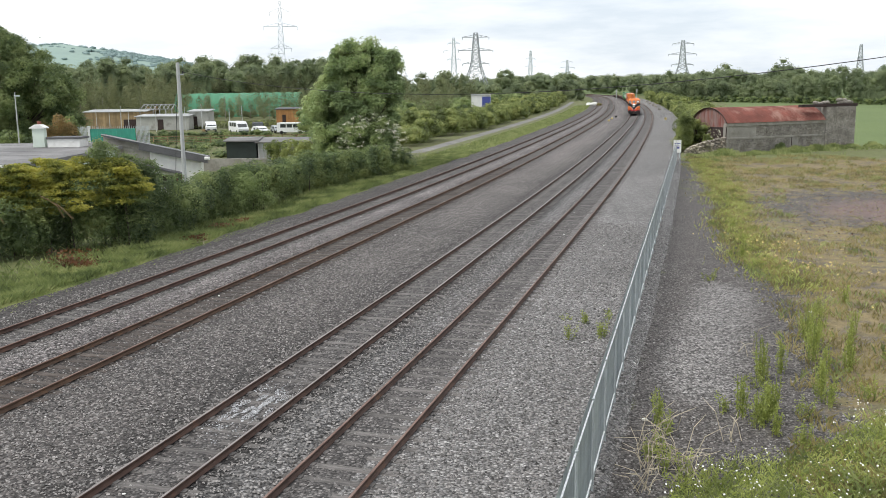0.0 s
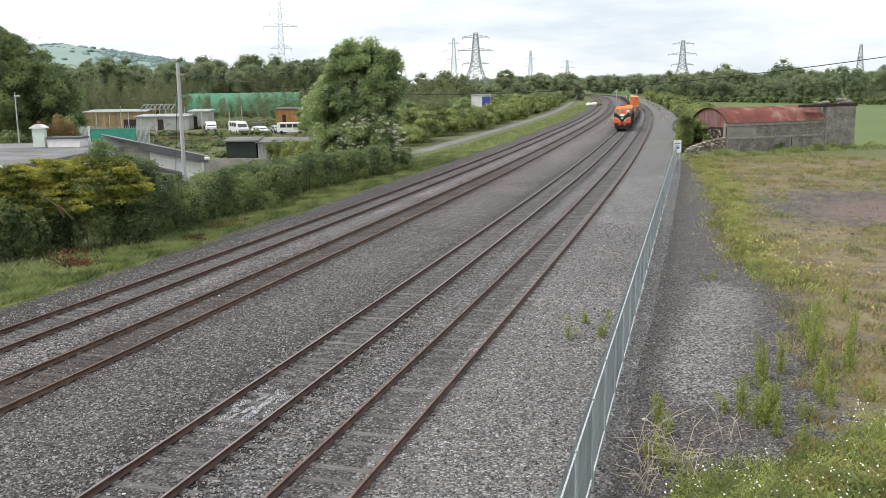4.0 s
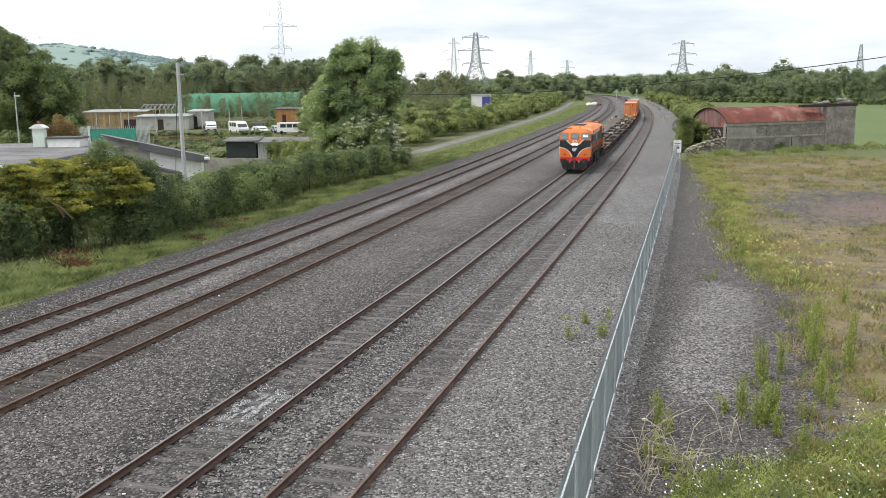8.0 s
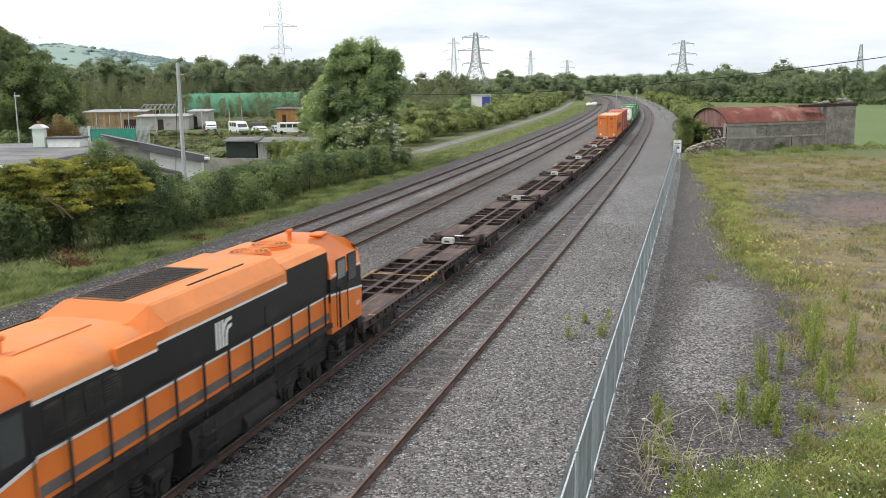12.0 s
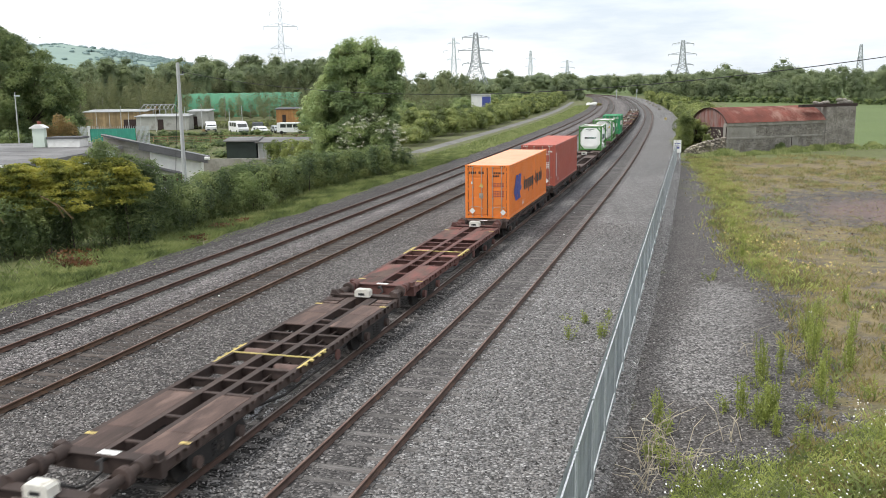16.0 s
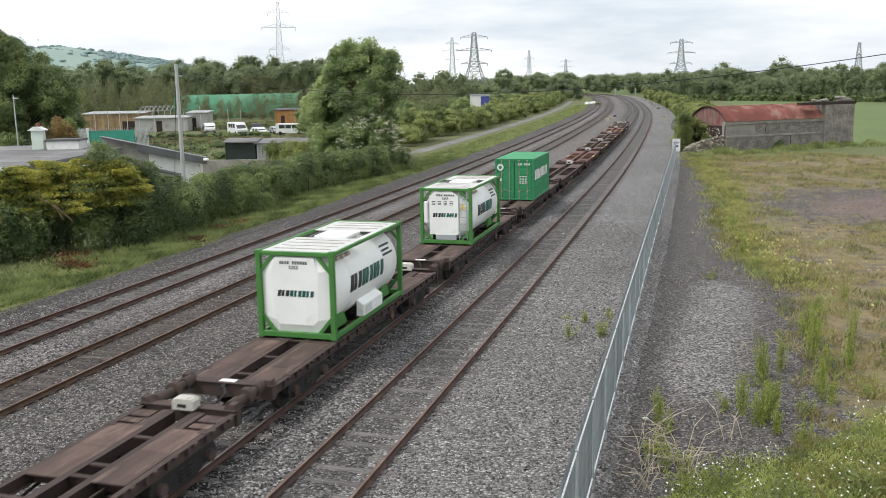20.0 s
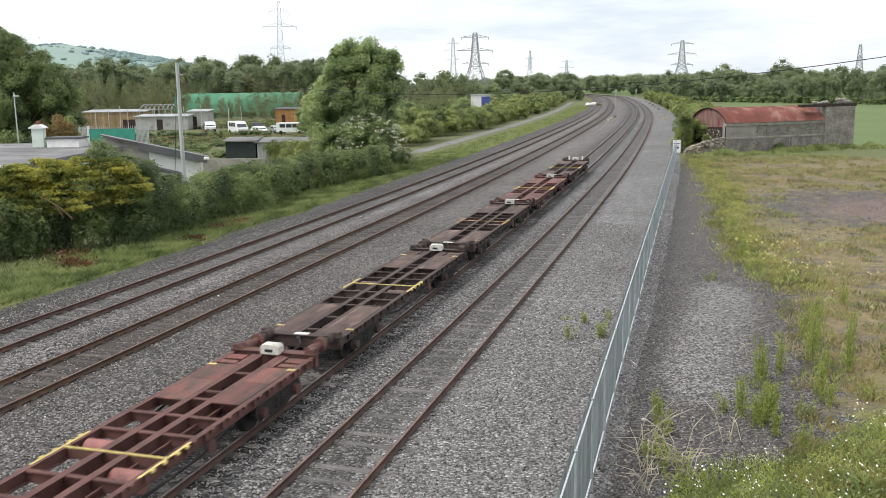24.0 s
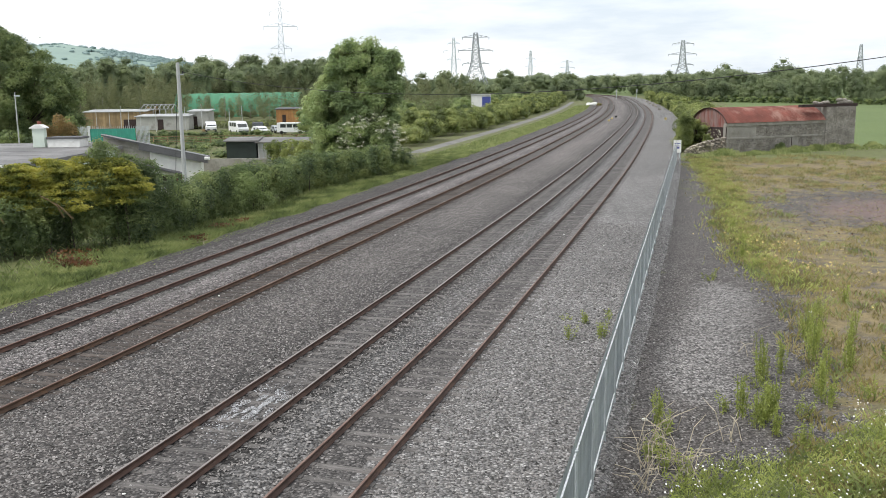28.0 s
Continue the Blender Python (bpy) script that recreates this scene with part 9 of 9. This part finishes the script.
add_tube(bm, (4.9, 4.8, 6.02), (4.9, 4.8, 6.28), 0.15, 0.18, seg=10)
part("chimney_pot", bm, "brick_red", ch)
sk = part("roof_light", boxes((5.62, 8.1, 4.3, 6.0, 4.28, 4.92)), "white", bung, "white boxed roof light")
part("roof_light_cover", boxes((5.55, 8.2, 4.2, 6.1, 4.92, 5.06)), "slate", sk)
tagged(bung, "flat-roofed bungalow with mint chimney behind the hedge", "house")
out = empty("outhouse", pose(-26.4, 72.0, -0.5))
part("wall", prism([(3.3, 2.05), (7.3, 1.55), (7.3, 3.1), (3.3, 4.0)], "y", 0, 0.8), "white", out, "white rendered wall")
part("side_wall", boxes((5.75, 7.3, 0, 0.8, 0, 1.6)), "white", out, "white rendered pier")
part("low_wall", boxes((3.3, 5.75, -0.02, 0.5, 0, 0.85)), "white", out, "low white wall under the opening")
# Shade behind the opening is put into this wall's colour.
part("back_wall", boxes((3.3, 5.75, 0.6, 0.7, 0, 2.1)), "dark_void", out, "inside wall coloured dark for the shade within")
part("boarding", prism([(-0.3, 2.6), (3.3, 2.6), (3.3, 4.22), (-0.3, 5.0)], "y", 0, 0.12), "render", out, "grey weathered boarding")
part("roof", prism([(-0.3, 5.02), (-0.3, 5.14), (7.95, 3.34), (7.95, 3.22)], "y", -0.4, 0.5), "slate", out, "dark sloping felt roof")
part("fascia", prism([(2.6, 3.92), (2.6, 4.50), (7.95, 3.32), (7.95, 2.80)], "y", -0.46, -0.41), "slate", out, "dark sloping fascia board")
part("roof_trim", prism([(-0.3, 5.15), (-0.3, 5.21), (7.95, 3.41), (7.95, 3.35)], "y", -0.42, -0.30), "lead_roof", out)
part("canopy", prism([(3.0, 2.62), (3.0, 2.76), (6.0, 2.05), (6.0, 1.92)], "y", -0.8, 0.0), "slate", out, "dark canopy over the opening")
w = part("window", boxes((5.3, 5.75, -0.03, 0.3, 1.05, 2.0)), "brick_red", out, "red door frame")
part("window_pane", boxes((5.38, 5.68, -0.04, -0.03, 1.1, 1.9)), "glass", w)
bm = bmesh.new()
add_tube(bm, (7.75, -0.5, 3.2), (8.15, -0.5, 3.2), 0.13, seg=8)
part("gutter_end", bm, "white", out)
tagged(out, "white outhouse with a dark sloping roof", "outhouse")
# teal sheet fence with grey palisade
tf = empty("sheet_fence", pose(-49.5, 125.0, -0.5))
for i in range(12):
    part("sheet", boxes((1.4 + i * 0.52, 1.9 + i * 0.52, 0, 0.05 + 0.02 * (i % 2), 0.2, 3.3)), "teal", tf, "teal sheet panel")
for x0, x1 in ((-2.3, 1.3), (7.75, 9.7)):
    k = int((x1 - x0) / 0.17)
    for i in range(k):
        x = x0 + i * 0.17
        part("pale", prism([(x, 0.1), (x + 0.10, 0.1), (x + 0.10, 3.5), (x + 0.05, 3.65), (x, 3.5)], "y", -0.02, 0.01), "galv", tf)
part("fence_rail", boxes((-2.4, 9.0, 0.06, 0.1, 2.9, 2.98), (-2.4, 9.0, 0.06, 0.1, 0.8, 0.88)), "galv", tf)
part("gate_post", boxes((1.15, 1.45, -0.1, 0.2, 0, 3.7)), "galv_light", tf)
for i in range(46):
    part("spike", prism([(-2.2 + i * 0.265, 3.3), (-2.12 + i * 0.265, 3.3), (-2.16 + i * 0.265, 3.72)], "y", 0.02, 0.05), "galv", tf)
tagged(tf, "teal sheet fence with grey steel palisade", "fence")


def shed(name, x, y, w, d, h, wall, roof, label, rise=0.5, board=0.0, door=None, turn=0.0):
    t = empty(name, pose(x, y, -0.5, 0, 0, turn))
    if board:
        k = int(w / board)
        for i in range(k):
            part("board", boxes((i * w / k, (i + 0.93) * w / k, -0.03 - 0.01 * (i % 2), 0.01, 0, h)), wall, t)
    part("wall", boxes((0, w, 0, d, 0, h)), wall, t)
    part("roof", prism([(-0.3, h), (-0.3, h + 0.15), (d + 0.3, h + rise + 0.15), (d + 0.3, h + rise)], "x", -0.3, w + 0.3), roof, t, "sheet roof")
    if door:
        # The opening's shade is a dark panel on the solid wall.
        dr = part("door", boxes((door[0], door[1], -0.06, 0.0, 0.0, door[2])), "dark_void", t, "dark panel coloured as the doorway's shade")
    return tagged(t, label, "shed", "sheds in the yard")


shed("shed", -79.0, 203, 13.5, 6, 3.55, "shed_timber", "lead_roof", "pale timber-clad shed with sheet roof", 0.35, 0.45, (8.6, 12.4, 1.9))
shed("shed", -64.0, 192, 11.0, 6, 2.75, "shed_grey", "lead_roof", "long low grey shed with pale roof", 0.3, 0.0, (4.5, 5.7, 2.2))
shed("shed", -54.0, 196, 4.2, 5, 3.6, "shed_grey", "lead_roof", "grey shed with pale roof beside vans", 0.3, 0.0, (0.4, 1.8, 2.6))
shed("hut", -36.0, 200, 6.6, 5, 3.75, "timber_orange", "slate", "orange timber hut beside the vans", 0.2, 0.35, (1.3, 2.1, 2.6))
shed("shed", -26.0, 110, 3.6, 3, 2.2, "shed_dark", "roof_felt", "dark green shed with grey roof", 0.25)
kn = shed("kennel", -22.2, 110, 6.6, 3, 2.0, "shed_grey", "roof_felt", "long low kennel with mesh front and grey roof", 0.35)
for i in range(14):
    part("bar", boxes((0.1 + i * 0.48, 0.16 + i * 0.48, -0.08, -0.04, 0.1, 1.9)), "galv", kn)
part("bar_rail", boxes((0, 6.6, -0.09, -0.04, 1.2, 1.26), (0, 6.6, -0.09, -0.04, 1.75, 1.8)), "galv", kn)
frm = empty("timber_frame", pose(-67.5, 206, -0.5))
rows = []
for x in np.linspace(0, 7, 6):
    rows += [((x, 0, 0), (x, 0, 4.0), 0.07), ((x, 5, 0), (x, 5, 4.0), 0.07)]
for x in np.linspace(0, 7, 8):
    rows += [((x, 0, 4.0), (x, 2.5, 5.0), 0.07), ((x, 2.5, 5.0), (x, 5, 4.0), 0.07)]
rows += [((0, 0, 4.0), (7, 0, 4.0), 0.09), ((0, 2.5, 5.0), (7, 2.5, 5.0), 0.09), ((0, 0, 2.6), (7, 0, 2.6), 0.06)]
for r in rows:
    part("strut", tubes([r], 4), "lead_roof", frm)
tagged(frm, "open pale timber frame of a roof", "frame")
# green netting tunnel
net = empty("netting_tunnel", pose(-79.0, 272, -0.5))
bm = bmesh.new()
cols = []
for i in range(34):
    x = 37.0 * i / 33
    sag = 0.12 * (i % 3 == 1)
    cols.append([bm.verts.new((x, 4.5 - 4.5 * math.cos(a), (6.9 - sag) * math.sin(a) ** 0.75 + 0.05)) for a in [math.pi * j / 12 for j in range(13)]])
for a, b2 in zip(cols, cols[1:]):
    for j in range(12):
        bm.faces.new((a[j], b2[j], b2[j + 1], a[j + 1]))
part("netting", bm, "green_net", net, "green netting cover", smooth=True)
for i in range(12):
    x = 37.0 * i / 11
    part("hoop", tubes([((x, 4.5 - 4.55 * math.cos(a0), 6.95 * math.sin(a0) ** 0.75 + 0.05), (x, 4.5 - 4.55 * math.cos(a1), 6.95 * math.sin(a1) ** 0.75 + 0.05), 0.05) for a0, a1 in [(math.pi * j / 10, math.pi * (j + 1) / 10) for j in range(10)]], 4), "green_net", net)
tagged(net, "long tunnel covered with green windbreak netting", "tunnel")


def vehicle(name, x, y, turn, L, Wd, H, mat, label, van=True):
    t = empty(name, pose(x, y, -0.5, 0, 0, turn))
    if van:
        side = [(-L / 2, 0.35), (-L / 2, 1.0), (-L / 2 + 0.25, 1.15), (-L / 2 + 0.95, H - 0.25), (-L / 2 + 1.35, H), (L / 2 - 0.1, H), (L / 2, H - 0.2), (L / 2, 0.35)]
    else:
        side = [(-L / 2, 0.35), (-L / 2, 0.75), (-L / 2 + 0.9, 0.9), (-L / 2 + 1.6, H), (L / 2 - 1.0, H), (L / 2 - 0.2, 0.95), (L / 2, 0.8), (L / 2, 0.35)]
    bm = prism(side, "x", -Wd / 2, Wd / 2)
    bmesh.ops.bevel(bm, geom=bm.edges[:], offset=0.05, segments=1, affect='EDGES')
    part("body", bm, mat, t)
    ws = (-L / 2 + 0.30, 1.2, -L / 2 + 0.93, H - 0.32) if van else (-L / 2 + 0.95, 0.93, -L / 2 + 1.58, H - 0.06)
    part("windscreen", prism([(ws[0] - 0.03, ws[1]), (ws[2] - 0.03, ws[3]), (ws[2] + 0.05, ws[3]), (ws[0] + 0.05, ws[1])], "x", -Wd / 2 + 0.14, Wd / 2 - 0.14), "glass", t)
    for sx in (-1, 1):
        x0, x1 = sorted((sx * (Wd / 2 - 0.02), sx * (Wd / 2 + 0.012)))
        for k in range(3 if van else 2):
            y0 = -L / 2 + 1.15 + k * (L - 1.7) / (3 if van else 2)
            part("side_window", boxes((x0, x1, y0, y0 + (L - 1.7) / 3.4, H * 0.58, H - 0.25)), "glass", t)
        for yy in (-L / 2 + 0.9, L / 2 - 0.9):
            bm = bmesh.new()
            add_tube(bm, (sx * (Wd / 2 - 0.2), yy, 0.34), (sx * (Wd / 2 + 0.01), yy, 0.34), 0.34, seg=14)
            part("wheel", bm, "tyre", t)
        part("headlight", boxes((*sorted((sx * (Wd / 2 - 0.4), sx * (Wd / 2 - 0.1))), -L / 2 - 0.02, -L / 2 + 0.05, 0.72, 0.92)), "ink_white", t)
    part("bumper", boxes((-Wd / 2 + 0.05, Wd / 2 - 0.05, -L / 2 - 0.05, -L / 2 + 0.1, 0.38, 0.6)), "car_dark", t)
    part("number_plate", boxes((-0.26, 0.26, -L / 2 - 0.06, -L / 2 - 0.05, 0.45, 0.56)), "white", t)
    return tagged(t, label, "van" if van else "car", "vehicles in the yard")


vehicle("van", -38.6, 174, 34, 5.0, 2.1, 2.3, "car_white", "white van parked in the yard")
vehicle("van", -45.9, 182, 17, 4.6, 2.0, 1.95, "car_white", "white van parked beside the shed")
vehicle("van", -27.6, 169.4, 80, 5.4, 2.0, 2.1, "car_white", "white minibus parked beside the orange hut")
vehicle("car", -33.8, 170.6, 38, 4.2, 1.75, 1.45, "car_white", "white car parked in the yard", False)
vehicle("car", -35.7, 178, 18, 4.4, 1.9, 1.9, "car_dark", "dark car parked behind the vans", False)
vehicle("car", -31.3, 174.5, 24, 4.2, 1.75, 1.4, "galv", "pale grey car parked before the minibus", False)
spots = [(x, 156 + rng.uniform(-2, 2), rng.uniform(0.7, 1.3), 1.1) for x in np.arange(-54, -29, 1.2)]
woods("yard_bushes", spots, 0.2, 170, "leaf_hedge", "low dark bushes along the yard fence")
fn = empty("rail_fence", pose(-46.5, 140, -0.5))
for i in range(13):
    part("post", boxes((i * 2.2, i * 2.2 + 0.12, 0, 0.12, 0, 1.4)), "shed_timber", fn)
for z in (0.5, 0.9, 1.3):
    part("fence_rail", boxes((0, 26.6, -0.04, 0.0, z, z + 0.1)), "shed_timber", fn)
tagged(fn, "weathered timber post and rail fence", "fence")
wall = tagged(part("garden_wall", boxes((-29.0, -18.5, 96.0, 96.25, -0.6, 0.75), bevel=0.02), "render"), "low grey garden wall behind the hedge", "wall")
cab = empty("cabin", pose(10.4, 240, -0.5, 0, 0, -4))
part("wall", boxes((-2.5, 2.5, 0, 3, 0, 5.7)), "white", cab, "white end wall")
part("side_panel", boxes((0.3, 2.52, -0.02, 0.0, 2.6, 5.4)), "signal_blue", cab, "blue panel")
part("roof", boxes((-2.7, 2.7, -0.2, 3.2, 5.7, 5.95)), "lead_roof", cab)
tagged(cab, "white and blue cabin beyond the brambles", "cabin")
# lineside bits
for s, u, h, m, lb in ((205, -4.67, 0.6, "yellow", "small yellow lineside box"), (217, -4.55, 0.6, "yellow", "small yellow lineside box"), (227, -4.0, 0.5, "rubber", "low dark metal lineside box"), (213, 7.4, 0.7, "yellow", "yellow and black lineside marker")):
    x, y, t = on_line(s, u)
    b = empty("lineside_box", pose(x, y, BALLAST_Z, 0, 0, -math.degrees(t)))
    part("body", boxes((-0.22, 0.22, -0.18, 0.18, 0, h * 0.7), bevel=0.03), m, b)
    part("lid", boxes((-0.26, 0.26, -0.22, 0.22, h * 0.7, h * 0.7 + 0.05)), "white" if m == "yellow" else "rubber", b)
    tagged(b, lb, "lineside box")
for s, u in ((470, -3.2), (475, 7.0)):
    x, y, t = on_line(s, u)
    b = empty("signal_post", pose(x, y, BALLAST_Z, 0, 0, -math.degrees(t)))
    part("post", boxes((-0.12, 0.12, -0.12, 0.12, 0, 4.6)), "galv", b)
    part("signal_head", boxes((-0.33, 0.33, -0.2, 0.2, 3.2, 4.7), bevel=0.05), "lead_roof", b, "pale signal head")
    tagged(b, "railway signal post with a pale head", "signal")
for dx, dy, m in ((0, 0, "white"), (2.2, 2.5, "white"), (4.6, 8.0, "white"), (4.0, -4.0, "grass_dry"), (5.5, 14, "grass_dry")):
    bm = bmesh.new()
    bmesh.ops.create_icosphere(bm, subdivisions=2, radius=1.0)
    for vv in bm.verts:
        vv.co = Vector((vv.co.x * 0.95, vv.co.y * 1.0, vv.co.z * 0.8)) * (1 + 0.45 * noise.noise(vv.co * 3 + Vector((dx, dy, 0))))
    bmesh.ops.translate(bm, verts=bm.verts, vec=(54.6 + dx * 0.8, 340 + dy, 0.1))
    tagged(part("bulk_bag", bm, m), "pale heaped bulk bag beside the lane", "bag")
for i in range(5):
    s = 290 + i * 24 + rng.uniform(-6, 6)
    x, y, t = on_line(s, 7.4)
    bm = bmesh.new()
    bmesh.ops.create_icosphere(bm, subdivisions=1, radius=0.55)
    for vv in bm.verts:
        vv.co = vv.co * (1 + 0.4 * noise.noise(vv.co * 3 + Vector((i, 0, 0))))
    bmesh.ops.translate(bm, verts=bm.verts, vec=(x, y, BALLAST_Z + 0.2))
    tagged(part("pale_boulder", bm, "stone"), "pale boulder beside the ballast", "stone")

# thin poles standing about the yard
for x, y, h in ((-56.0, 160.0, 5.2), (-62.5, 183.0, 4.4), (-60.6, 184.5, 4.2), (-58.0, 186.0, 4.6), (-52.5, 188.0, 4.4), (-49.6, 190.0, 4.8), (-71.0, 196.0, 4.2), (-74.5, 198.0, 4.0), (-43.0, 186.0, 4.0), (-40.6, 187.0, 4.4)):
    bm = bmesh.new()
    add_tube(bm, (x, y, -0.8), (x + rng.normal(0, 0.06), y, h), 0.075, 0.06, seg=7)
    tagged(part("pole", bm, "pole_wood"), "thin grey timber pole standing in the yard", "pole", "poles in the yard")
# planting rows and pallets beyond the vans
for k in range(7):
    y0 = 196 + k * 5.0
    spots = [(float(x), y0 + rng.uniform(-0.6, 0.6), rng.uniform(0.0, 0.5), rng.uniform(0.5, 0.9)) for x in np.arange(-56, -36, 1.1)]
    woods("planting_row", spots, 0.14, 60, "leaf_bright" if k % 2 else "leaf_olive", "low row of nursery plants in the yard", core=0.4)
for x, y, n in ((-41.5, 182.0, 4), (-47.5, 184.0, 3), (-33.0, 190.0, 5)):
    st = empty("pallet_stack", pose(x, y, -0.5, 0, 0, float(rng.uniform(-20, 20))))
    for k in range(n):
        z = k * 0.15
        for q in range(5):
            part("slat", boxes((-0.6 + q * 0.26, -0.44 + q * 0.26, -0.5, 0.5, z + 0.11, z + 0.135)), "shed_timber", st)
        for q in (-0.45, 0.0, 0.45):
            part("bearer", boxes((-0.6, 0.6, q - 0.05, q + 0.05, z, z + 0.11)), "shed_timber", st)
    tagged(st, "stack of weathered timber pallets in the yard", "pallets")

# ---- sleepers ----
for nm, u in TRACKS.items():
    th = track_things[nm]
    s0 = {"far": 25, "second": 21, "train": 15, "near": 13}[nm]
    fv, ff = [], []
    for i in range(520):
        s = s0 + i * 0.66
        x, y, t = on_line(s + 0.04 * math.sin(i * 7.3), u)
        m = pose(x, y, (0.0 if nm == "second" else -0.006) + 0.006 * math.sin(i * 2.3), 0, 0, -math.degrees(t) + 0.8 * math.sin(i * 3.7))
        if i < 110:
            ob = new("sleeper", {"far": SLEEPER_PALE, "second": SLEEPER_DARK}.get(nm, SLEEPER))
            ob.parent = th
            ob.matrix_basis = th.matrix_basis.inverted() @ m
        else:
            R3, T3 = np.array(m.to_3x3()), np.array(m.translation - th.matrix_basis.translation)
            k = len(fv) * len(SLEEPER_V)
            fv.append(SLEEPER_V @ R3.T + T3)
            ff += [[q + k for q in fc] for fc in SLEEPER_F]
    me = bpy.data.meshes.new("sleeper_run")
    me.from_pydata([tuple(v) for v in np.concatenate(fv)], [], ff)
    tagged(part_mesh("sleeper_run", me, "sleeper", th), kind="stuff")

# ---- motion of the train ----


def along(s, back=0.0, fore=0.0, half=4.5):
    """The pose of a vehicle whose middle is s metres along the train's track."""
    x0, y0, _ = on_line(s - half)
    x1, y1, _ = on_line(s + half)
    return pose((x0 + x1) / 2, (y0 + y1) / 2, 0, 0, 0, -math.degrees(math.atan2(x1 - x0, y1 - y0)))


TIMES = [i * 0.5 for i in range(57)]


def motions():
    """Everything on the train runs along the track at 18.6 metres a second, and slowly gathers speed once the engine has passed."""
    for thing, middle, lift in TRAIN:
        rows = []
        for t in TIMES:
            late = max(0.0, t - 11.0)
            rows.append((t, along(31.4 + 18.6 * (11.0 - t) + 0.0106 * late - 0.0119 * late * late + middle) @ pose(0, 0, lift)))
        walk(thing, rows)


motions()
